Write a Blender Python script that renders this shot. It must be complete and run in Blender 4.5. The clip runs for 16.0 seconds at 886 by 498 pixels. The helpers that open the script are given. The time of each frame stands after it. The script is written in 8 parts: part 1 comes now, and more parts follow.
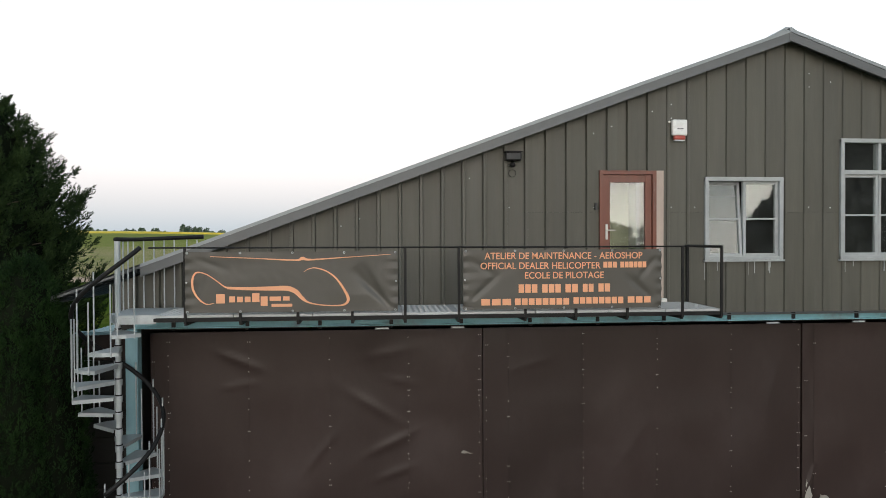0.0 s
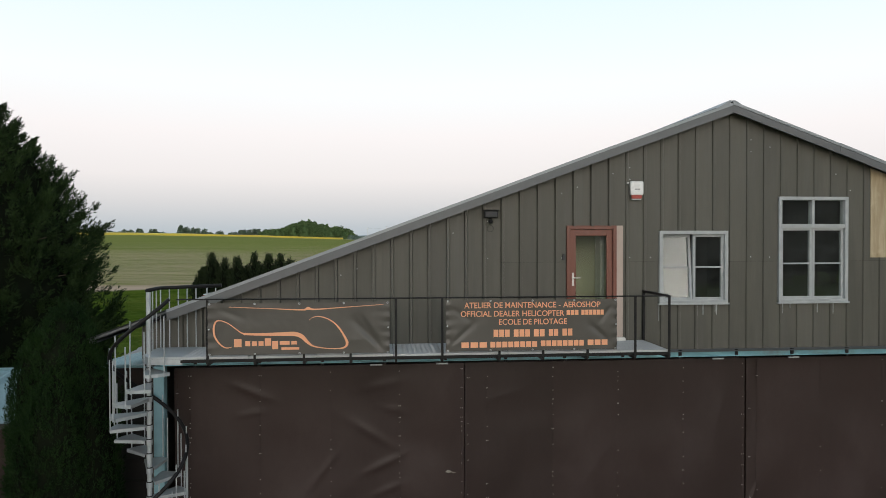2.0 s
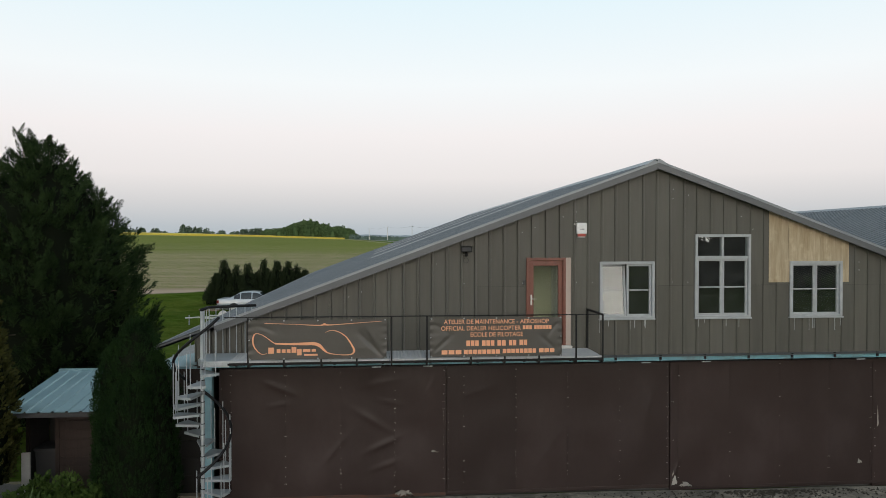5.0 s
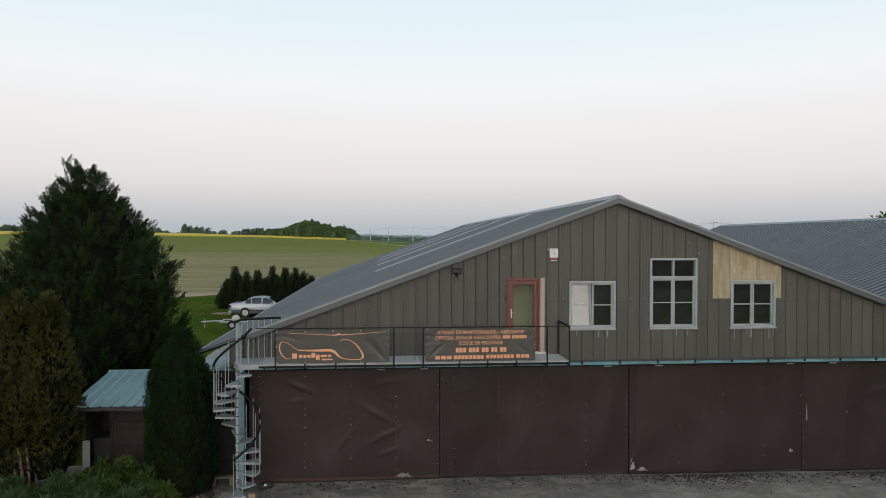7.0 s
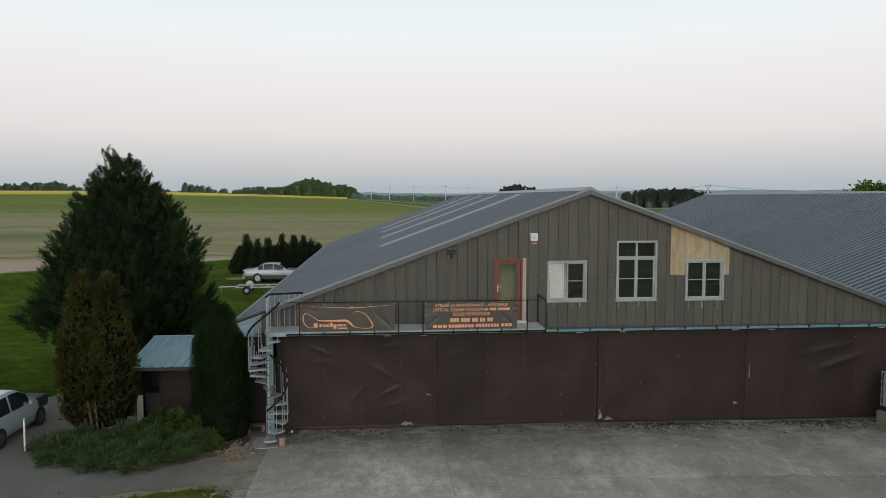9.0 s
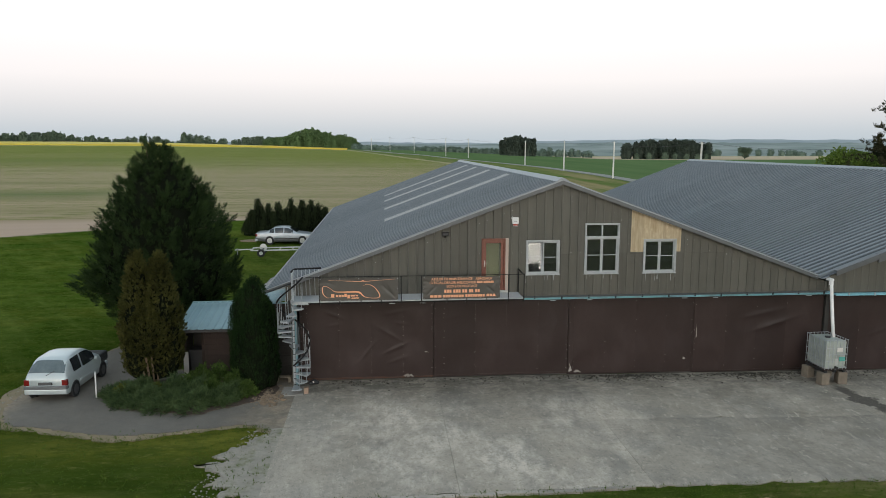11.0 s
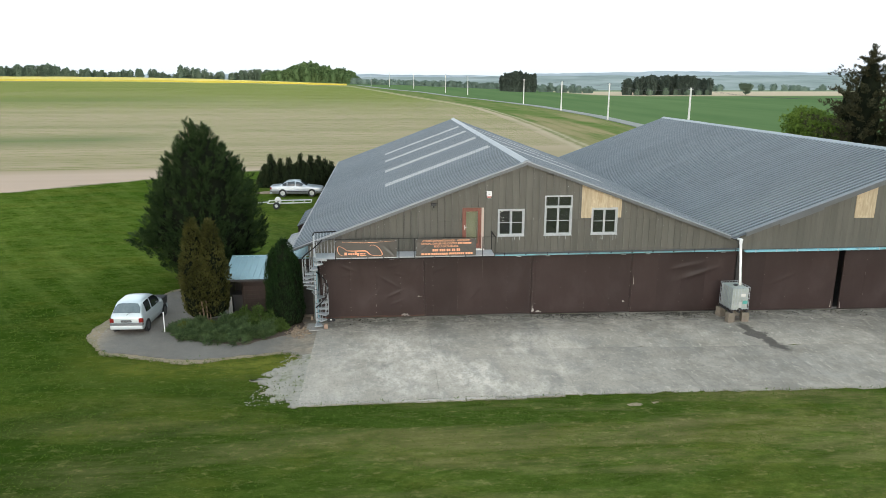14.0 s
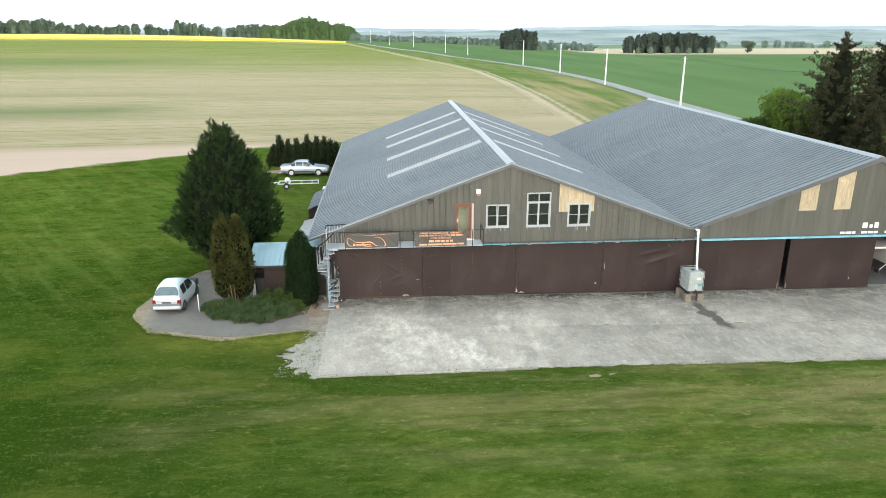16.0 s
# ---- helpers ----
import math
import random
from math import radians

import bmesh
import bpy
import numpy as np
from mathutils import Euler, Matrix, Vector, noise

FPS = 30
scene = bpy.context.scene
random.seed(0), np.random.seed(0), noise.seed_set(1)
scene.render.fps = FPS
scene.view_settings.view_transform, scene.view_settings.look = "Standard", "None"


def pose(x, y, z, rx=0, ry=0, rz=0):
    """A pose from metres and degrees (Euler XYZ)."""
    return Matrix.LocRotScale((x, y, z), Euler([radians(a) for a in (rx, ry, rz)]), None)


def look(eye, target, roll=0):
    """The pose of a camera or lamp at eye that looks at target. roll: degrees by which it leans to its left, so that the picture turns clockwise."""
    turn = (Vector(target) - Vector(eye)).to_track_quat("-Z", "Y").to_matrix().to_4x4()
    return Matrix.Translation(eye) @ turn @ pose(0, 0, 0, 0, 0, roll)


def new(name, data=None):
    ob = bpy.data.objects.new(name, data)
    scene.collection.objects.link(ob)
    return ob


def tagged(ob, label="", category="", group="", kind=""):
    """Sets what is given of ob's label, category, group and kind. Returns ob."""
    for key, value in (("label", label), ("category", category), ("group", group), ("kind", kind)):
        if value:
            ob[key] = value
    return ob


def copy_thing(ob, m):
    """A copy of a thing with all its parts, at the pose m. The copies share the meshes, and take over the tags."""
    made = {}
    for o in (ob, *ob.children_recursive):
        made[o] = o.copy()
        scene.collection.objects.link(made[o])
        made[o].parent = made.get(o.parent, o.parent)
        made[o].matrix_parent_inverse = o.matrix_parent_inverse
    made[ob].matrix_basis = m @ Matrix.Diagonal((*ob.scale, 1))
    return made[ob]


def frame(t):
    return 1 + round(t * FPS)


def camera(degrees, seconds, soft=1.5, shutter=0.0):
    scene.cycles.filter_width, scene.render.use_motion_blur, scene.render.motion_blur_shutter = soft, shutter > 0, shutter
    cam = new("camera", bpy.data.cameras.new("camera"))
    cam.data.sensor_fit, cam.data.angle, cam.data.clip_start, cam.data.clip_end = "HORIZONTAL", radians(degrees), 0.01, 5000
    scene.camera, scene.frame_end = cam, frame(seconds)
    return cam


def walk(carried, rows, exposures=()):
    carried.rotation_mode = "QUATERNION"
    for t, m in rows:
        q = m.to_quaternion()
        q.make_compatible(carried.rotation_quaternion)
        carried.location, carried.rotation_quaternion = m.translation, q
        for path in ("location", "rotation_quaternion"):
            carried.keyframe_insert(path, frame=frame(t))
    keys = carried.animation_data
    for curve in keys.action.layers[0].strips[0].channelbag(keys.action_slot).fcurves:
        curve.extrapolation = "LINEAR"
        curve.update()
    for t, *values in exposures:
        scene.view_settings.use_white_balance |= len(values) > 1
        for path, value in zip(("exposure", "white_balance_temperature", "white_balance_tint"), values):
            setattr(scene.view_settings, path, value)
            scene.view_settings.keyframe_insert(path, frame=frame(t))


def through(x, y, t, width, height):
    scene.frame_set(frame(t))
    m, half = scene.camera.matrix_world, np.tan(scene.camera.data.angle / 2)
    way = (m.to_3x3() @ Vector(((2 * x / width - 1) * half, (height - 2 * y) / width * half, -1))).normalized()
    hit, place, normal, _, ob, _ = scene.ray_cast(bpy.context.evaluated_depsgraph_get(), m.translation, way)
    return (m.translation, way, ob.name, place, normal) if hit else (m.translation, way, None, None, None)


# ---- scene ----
cam = camera(65.8, 16.0, soft=0.85)
# seconds, eye x, y, z, yaw, pitch, roll
ROWS = [
    (0.0, 0.375, 0.348, 4.255, -4.99, -0.77, 0.20),
    (0.5, 0.421, -0.005, 4.635, -5.02, -0.87, 0.15),
    (1.0, 0.426, -0.366, 4.973, -5.13, -0.79, 0.11),
    (1.5, 0.418, -0.745, 4.995, -5.19, -0.72, 0.10),
    (2.0, 0.437, -1.139, 5.034, -5.16, -0.69, 0.10),
    (2.5, 0.453, -1.568, 5.137, -5.13, -0.69, 0.09),
    (3.0, 0.466, -2.036, 5.226, -5.12, -0.71, 0.10),
    (3.5, 0.482, -2.551, 5.304, -5.11, -0.72, 0.10),
    (4.0, 0.489, -3.109, 5.392, -5.08, -0.76, 0.08),
    (6.5, 0.439, -6.459, 6.171, -4.99, -0.75, -0.08),
    (7.0, 0.411, -7.199, 6.281, -4.96, -0.77, -0.10),
    (7.5, 0.385, -7.947, 6.388, -4.94, -0.97, -0.05),
    (8.0, 0.357, -8.681, 6.542, -4.91, -2.07, -0.04),
    (8.5, 0.321, -9.453, 6.812, -4.90, -3.17, -0.01),
    (9.0, 0.275, -10.241, 7.147, -4.89, -4.30, 0.00),
    (11.5, 0.133, -15.036, 8.984, -4.82, -9.46, -0.00),
    (12.0, 0.142, -16.046, 9.388, -4.80, -10.39, -0.00),
    (12.5, 0.158, -17.100, 9.800, -4.80, -11.31, 0.00),
    (13.0, 0.157, -18.201, 10.207, -4.81, -12.18, -0.01),
    (13.5, 0.156, -19.272, 10.617, -4.80, -13.07, -0.01),
    (14.0, 0.144, -20.326, 11.045, -4.79, -13.97, -0.02),
    (14.5, 0.138, -21.344, 11.510, -4.78, -14.89, 0.00),
    (15.0, 0.121, -22.345, 12.188, -4.76, -15.80, -0.00),
    (15.5, 0.097, -23.393, 13.039, -4.76, -16.69, -0.01),
    (16.0, 0.071, -24.523, 13.918, -4.75, -17.58, 0.00),
]
EXPOSURES = [(0.0, 0.45), (1.5, 0.27), (4.0, 0.13), (7.0, 0.06), (9.0, 0.02), (11.5, 0.50), (14.0, 1.20), (16.0, 1.70)]
walk(cam, [(t, pose(x, y, z, 90 + pitch, roll, yaw)) for t, x, y, z, yaw, pitch, roll in ROWS], EXPOSURES)

# ---- world and light: clear dusk sky, sun already down behind the walk ----
world = bpy.data.worlds.new("dusk_sky")
scene.world = world
world.use_nodes = True
wn, wl = world.node_tree.nodes, world.node_tree.links
wn.clear()
w_out = wn.new("ShaderNodeOutputWorld")
w_bg = wn.new("ShaderNodeBackground")
w_sky = wn.new("ShaderNodeTexSky")
w_sky.sky_type = "NISHITA"
w_sky.sun_disc = False
w_sky.sun_elevation = radians(3.0)
w_sky.sun_rotation = radians(190)
w_sky.air_density, w_sky.dust_density, w_sky.ozone_density = 1.2, 1.5, 2.0
w_co = wn.new("ShaderNodeTexCoord")
w_sep = wn.new("ShaderNodeSeparateXYZ")
w_ramp = wn.new("ShaderNodeValToRGB")
w_mix = wn.new("ShaderNodeMix")
w_mix.data_type = "RGBA"
w_mix.inputs[0].default_value = 0.88
w_gain = wn.new("ShaderNodeMix")
w_gain.data_type, w_gain.blend_type = "RGBA", "MULTIPLY"
w_gain.inputs[0].default_value = 1.0
w_gain.inputs[7].default_value = (0.2, 0.2, 0.2, 1)
SKY = [(0.0, (0.44, 0.51, 0.565)), (0.02, (0.50, 0.555, 0.60)), (0.055, (0.67, 0.67, 0.695)), (0.09, (0.83, 0.79, 0.80)),
       (0.15, (0.92, 0.87, 0.875)), (0.22, (0.93, 0.96, 0.975)), (0.33, (0.80, 0.93, 0.985)), (0.55, (0.60, 0.72, 0.79)), (1.0, (0.44, 0.54, 0.63))]
ramp = w_ramp.color_ramp
while len(ramp.elements) < len(SKY):
    ramp.elements.new(0.5)
for e, (p, c) in zip(ramp.elements, SKY):
    e.position, e.color = p, (*c, 1)
wl.new(w_co.outputs["Generated"], w_sep.inputs[0])
wl.new(w_sep.outputs["Z"], w_ramp.inputs["Fac"])
wl.new(w_sky.outputs[0], w_gain.inputs[6])
wl.new(w_gain.outputs[2], w_mix.inputs[6])
wl.new(w_ramp.outputs[0], w_mix.inputs[7])
# afterglow over the western horizon, opposite the hangars
w_west = wn.new("ShaderNodeMapRange")
w_west.interpolation_type = "SMOOTHSTEP"
w_west.inputs["From Min"].default_value, w_west.inputs["From Max"].default_value = -0.62, -1.0
w_low = wn.new("ShaderNodeMapRange")
w_low.interpolation_type = "SMOOTHSTEP"
w_low.inputs["From Min"].default_value, w_low.inputs["From Max"].default_value = 0.36, 0.0
w_mul = wn.new("ShaderNodeMath")
w_mul.operation = "MULTIPLY"
w_glow = wn.new("ShaderNodeMix")
w_glow.data_type, w_glow.blend_type = "RGBA", "ADD"
w_glow.inputs[7].default_value = (3.8, 3.5, 3.1, 1)
wl.new(w_sep.outputs["Y"], w_west.inputs["Value"])
wl.new(w_sep.outputs["Z"], w_low.inputs["Value"])
wl.new(w_west.outputs[0], w_mul.inputs[0])
wl.new(w_low.outputs[0], w_mul.inputs[1])
wl.new(w_mul.outputs[0], w_glow.inputs[0])
wl.new(w_mix.outputs[2], w_glow.inputs[6])
wl.new(w_glow.outputs[2], w_bg.inputs["Color"])
w_bg.inputs["Strength"].default_value = 1.0
wl.new(w_bg.outputs[0], w_out.inputs[0])

sun = new("afterglow_sun", bpy.data.lights.new("afterglow_sun", "SUN"))
sun.data.energy, sun.data.angle, sun.data.color = 0.25, radians(30), (1.0, 0.9, 0.8)
sun.matrix_world = look((0, -60, 30), (4, 10, 3))

# ---- materials ----
def node(nt, kind, **sets):
    n = nt.nodes.new(kind)
    for key, value in sets.items():
        n.inputs[key].default_value = value
    return n


def link(nt, a, b):
    nt.links.new(a, b)


def coords(nt, space="Object", scale=(1, 1, 1)):
    co = nt.nodes.new("ShaderNodeTexCoord")
    mp = nt.nodes.new("ShaderNodeMapping")
    mp.inputs["Scale"].default_value = scale
    link(nt, co.outputs[space], mp.inputs[0])
    return mp.outputs[0]


def noise_of(nt, co, scale, detail=4, rough=0.55, lo=0.35, hi=0.65):
    """Noise stretched so that lo..hi becomes 0..1."""
    n = node(nt, "ShaderNodeTexNoise", Scale=scale, Detail=detail, Roughness=rough)
    link(nt, co, n.inputs["Vector"])
    m = node(nt, "ShaderNodeMapRange")
    m.inputs["From Min"].default_value, m.inputs["From Max"].default_value = lo, hi
    link(nt, n.outputs["Fac"], m.inputs["Value"])
    return m.outputs[0]


def mix(nt, fac, a, b, blend="MIX"):
    m = nt.nodes.new("ShaderNodeMix")
    m.data_type, m.blend_type = "RGBA", blend
    for sock, v in ((m.inputs[0], fac), (m.inputs[6], a), (m.inputs[7], b)):
        if isinstance(v, (int, float)):
            sock.default_value = v
        elif isinstance(v, tuple):
            sock.default_value = (*v[:3], 1)
        else:
            link(nt, v, sock)
    return m.outputs[2]


def calc(nt, op, a, b=0.0, clamp=False):
    m = nt.nodes.new("ShaderNodeMath")
    m.operation, m.use_clamp = op, clamp
    for sock, v in ((m.inputs[0], a), (m.inputs[1], b)):
        if isinstance(v, (int, float)):
            sock.default_value = v
        else:
            link(nt, v, sock)
    return m.outputs[0]


def blank(name):
    m = bpy.data.materials.new(name)
    m.use_nodes = True
    nt = m.node_tree
    return m, nt, nt.nodes["Principled BSDF"]


def surface(name, colour, other=None, rough=0.6, metal=0.0, scale=3.0, fine=40.0, bump=0.1, stretch=(1, 1, 1), spread=0.12,
            pieces=0.0, islands=0.0, stain=None, stain_scale=0.7, stain_amount=0.5, spec=0.5, space="Object"):
    """A plain surface with broad and fine variation, stains and relief."""
    m, nt, bs = blank(name)
    co = coords(nt, space, stretch)
    other = other or tuple(c * 0.78 for c in colour)
    broad = noise_of(nt, co, scale, 5, 0.6, 0.3, 0.7)
    grain = noise_of(nt, co, fine, 3, 0.6, 0.25, 0.75)
    col = mix(nt, broad, other, colour)
    col = mix(nt, calc(nt, "MULTIPLY", grain, spread * 2), col, tuple(c * 0.6 for c in colour))
    if stain:
        st = noise_of(nt, co, stain_scale, 6, 0.65, 0.52, 0.68)
        col = mix(nt, calc(nt, "MULTIPLY", st, stain_amount, True), col, stain)
    if pieces:
        info = nt.nodes.new("ShaderNodeObjectInfo")
        v = calc(nt, "MULTIPLY_ADD", info.outputs["Random"], pieces * 2)
        v.node.inputs[2].default_value = 1 - pieces
        hs = node(nt, "ShaderNodeHueSaturation")
        link(nt, v, hs.inputs["Value"])
        link(nt, col, hs.inputs["Color"])
        col = hs.outputs[0]
    if islands:
        geo = nt.nodes.new("ShaderNodeNewGeometry")
        v = calc(nt, "MULTIPLY_ADD", geo.outputs["Random Per Island"], islands * 2)
        v.node.inputs[2].default_value = 1 - islands
        hs = node(nt, "ShaderNodeHueSaturation")
        link(nt, v, hs.inputs["Value"])
        link(nt, col, hs.inputs["Color"])
        col = hs.outputs[0]
    link(nt, col, bs.inputs["Base Color"])
    rg = calc(nt, "MULTIPLY_ADD", broad, 0.2)
    rg.node.inputs[2].default_value = max(0.02, rough - 0.1)
    link(nt, rg, bs.inputs["Roughness"])
    bs.inputs["Metallic"].default_value = metal
    bs.inputs["Specular IOR Level"].default_value = spec
    if bump:
        b = node(nt, "ShaderNodeBump", Strength=bump, Distance=0.02)
        link(nt, mix(nt, 0.5, broad, grain), b.inputs["Height"])
        link(nt, b.outputs[0], bs.inputs["Normal"])
    return m


M_CLAD = surface("brown_cladding", (0.105, 0.100, 0.082), (0.076, 0.073, 0.061), rough=0.5, spec=0.35, scale=1.2, fine=9, stretch=(4, 4, 0.35), bump=0.05,
                 pieces=0.09, stain=(0.105, 0.103, 0.09), stain_scale=0.9, stain_amount=0.4)
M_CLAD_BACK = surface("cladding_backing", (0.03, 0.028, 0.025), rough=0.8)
def roof_mat():
    """Weathered ribbed sheet, the pans between the ribs painted darker as shade."""
    m, nt, bs = blank("grey_roof_sheet")
    co = coords(nt, "Object", (0.35, 1, 0.35))
    broad = noise_of(nt, co, 0.25, 5, 0.6, 0.3, 0.7)
    stain = noise_of(nt, co, 0.6, 7, 0.65, 0.5, 0.7)
    grain = noise_of(nt, co, 14, 3, 0.6, 0.25, 0.75)
    col = mix(nt, broad, (0.186, 0.206, 0.221), (0.222, 0.244, 0.260))
    col = mix(nt, calc(nt, "MULTIPLY", stain, 0.4), col, (0.135, 0.148, 0.160))
    col = mix(nt, calc(nt, "MULTIPLY", grain, 0.2), col, (0.11, 0.12, 0.13))
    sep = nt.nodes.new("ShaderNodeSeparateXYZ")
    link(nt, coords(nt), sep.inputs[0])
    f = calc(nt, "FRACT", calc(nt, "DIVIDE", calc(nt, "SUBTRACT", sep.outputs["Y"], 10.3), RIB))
    # shade between the ribs put into the colour, broken up by noise
    pan_shade = calc(nt, "SUBTRACT", 1.0, calc(nt, "MULTIPLY", calc(nt, "ABSOLUTE", calc(nt, "SUBTRACT", f, 0.22)), 4.6), True)
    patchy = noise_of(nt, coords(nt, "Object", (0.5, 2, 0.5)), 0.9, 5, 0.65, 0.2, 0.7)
    col = mix(nt, calc(nt, "MULTIPLY", calc(nt, "MULTIPLY", pan_shade, 1.9, True), calc(nt, "ADD", 0.58, calc(nt, "MULTIPLY", patchy, 0.4)), True), col, (0.075, 0.084, 0.092))
    link(nt, col, bs.inputs["Base Color"])
    bs.inputs["Roughness"].default_value = 0.85
    bs.inputs["Specular IOR Level"].default_value = 0.05
    return m


RIB = 34.3 / 97          # spacing of the roof ribs
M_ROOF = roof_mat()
M_SKYLIGHT = surface("skylight_sheet", (0.345, 0.355, 0.345), (0.215, 0.23, 0.235), rough=0.45, scale=1.1, fine=9, bump=0.03, spread=0.22, stretch=(0.5, 2, 0.5))
M_RIDGE = surface("ridge_flashing", (0.30, 0.32, 0.33), (0.22, 0.24, 0.255), rough=0.45, metal=0.2, scale=1.1, fine=12, bump=0.05)
M_TRIM = surface("verge_flashing", (0.125, 0.130, 0.135), (0.090, 0.094, 0.098), rough=0.45, metal=0.15, scale=1.0, fine=15, bump=0.05)
M_DOOR = surface("brown_door_sheet", (0.0380, 0.0245, 0.0218), (0.0300, 0.0194, 0.0174), rough=0.44, spec=0.27, scale=0.8, fine=7, bump=0.06,
                 stain=(0.043, 0.030, 0.028), stain_scale=0.8, stain_amount=0.6, pieces=0.13, stretch=(1, 1, 0.6))
M_RUST = surface("rusty_steel", (0.095, 0.042, 0.026), (0.045, 0.032, 0.026), rough=0.85, scale=6, fine=60, bump=0.3)
M_RIVET = surface("zinc_rivet", (0.46, 0.44, 0.42), rough=0.4, metal=0.2, bump=0)
M_SCREW = surface("pale_screw_head", (0.60, 0.62, 0.62), rough=0.4, bump=0)
M_BEAM = surface("teal_paint", (0.22, 0.47, 0.54), (0.16, 0.36, 0.42), rough=0.5, scale=2, fine=25, bump=0.08, stain=(0.15, 0.12, 0.10), stain_scale=2.5, stain_amount=0.5)
M_BLUE = surface("faded_blue_paint", (0.22, 0.38, 0.43), (0.16, 0.29, 0.33), rough=0.5, scale=2, fine=25, bump=0.05, stretch=(1, 1, 0.3))
M_GALV = surface("galvanised_steel", (0.46, 0.49, 0.51), (0.36, 0.39, 0.41), rough=0.42, metal=0.45, scale=9, fine=60, bump=0.05)
M_BLACK = surface("black_paint", (0.009, 0.009, 0.010), (0.014, 0.013, 0.013), rough=0.5, spec=0.2, scale=8, fine=60, bump=0.05)
M_DECK = surface("chequer_deck", (0.48, 0.49, 0.50), (0.38, 0.39, 0.40), rough=0.5, metal=0.3, scale=4, fine=45, bump=0.3)
M_FRAME = surface("window_frame_paint", (0.41, 0.43, 0.435), (0.30, 0.315, 0.32), rough=0.5, scale=5, fine=50, bump=0.08)
M_REDWOOD = surface("red_brown_door_wood", (0.19, 0.062, 0.038), (0.14, 0.045, 0.028), rough=0.45, scale=3, fine=30, bump=0.06, stretch=(3, 3, 0.5))
M_WHITE = surface("white_paint", (0.74, 0.72, 0.68), (0.66, 0.63, 0.58), rough=0.5, scale=3, fine=30, bump=0.03)
M_PVC = surface("white_plastic_pipe", (0.78, 0.78, 0.76), (0.7, 0.7, 0.69), rough=0.35, scale=3, fine=30, bump=0.0)
M_SIREN = surface("siren_white_plastic", (0.80, 0.80, 0.79), rough=0.3, bump=0)
M_RED = surface("red_plastic", (0.42, 0.06, 0.04), rough=0.35, bump=0)
M_BEIGE = surface("beige_plaster", (0.62, 0.58, 0.42), (0.54, 0.50, 0.37), rough=0.8, scale=2, fine=30, bump=0.05)
# dark base colour stands in for the dimness of the unlit rooms
M_DARKROOM = surface("dark_room_fill", (0.10, 0.09, 0.08), rough=0.9, bump=0)
M_CONCRETE_DARK = surface("hangar_floor_concrete", (0.12, 0.115, 0.11), rough=0.8)
M_BANNER = surface("banner_vinyl", (0.072, 0.066, 0.057), (0.060, 0.055, 0.047), rough=0.42, scale=2, fine=60, bump=0.03, spread=0.05)
M_ORANGE = surface("orange_print", (0.80, 0.38, 0.21), (0.76, 0.35, 0.19), rough=0.5, bump=0, spread=0.03)
M_TYRE = surface("tyre_rubber", (0.02, 0.02, 0.021), rough=0.8, fine=80, bump=0.2)
M_WOODBLOCK = surface("concrete_block", (0.23, 0.19, 0.145), (0.15, 0.125, 0.095), rough=0.9, scale=5, fine=40, bump=0.4, pieces=0.1)
M_BRICKBLOCK = surface("orange_brick_block", (0.36, 0.25, 0.18), rough=0.9, scale=6, fine=50, bump=0.3)


def wood_panel(name, light, dark):
    m, nt, bs = blank(name)
    co = coords(nt, "Object", (6.0, 6.0, 0.7))
    a = noise_of(nt, co, 2.2, 5, 0.6, 0.3, 0.7)
    b = noise_of(nt, coords(nt, "Object", (30, 30, 1.6)), 2.0, 3, 0.6, 0.3, 0.7)
    c = noise_of(nt, coords(nt, "Object", (1, 1, 1)), 3.0, 4, 0.6, 0.55, 0.72)
    col = mix(nt, a, light, dark)
    col = mix(nt, calc(nt, "MULTIPLY", b, 0.35), col, tuple(v * 0.7 for v in dark))
    col = mix(nt, calc(nt, "MULTIPLY", c, 0.5), col, tuple(v * 1.2 for v in light))
    info = nt.nodes.new("ShaderNodeObjectInfo")
    v = calc(nt, "MULTIPLY_ADD", info.outputs["Random"], 0.24)
    v.node.inputs[2].default_value = 0.88
    hs = node(nt, "ShaderNodeHueSaturation")
    link(nt, v, hs.inputs["Value"])
    link(nt, col, hs.inputs["Color"])
    link(nt, hs.outputs[0], bs.inputs["Base Color"])
    bs.inputs["Roughness"].default_value = 0.75
    bp = node(nt, "ShaderNodeBump", Strength=0.15, Distance=0.01)
    link(nt, b, bp.inputs["Height"])
    link(nt, bp.outputs[0], bs.inputs["Normal"])
    return m


M_PLY = wood_panel("pale_plywood", (0.53, 0.44, 0.30), (0.33, 0.25, 0.145))
M_SHEDWOOD = wood_panel("dark_shed_boards", (0.034, 0.020, 0.0155), (0.022, 0.0135, 0.0105))


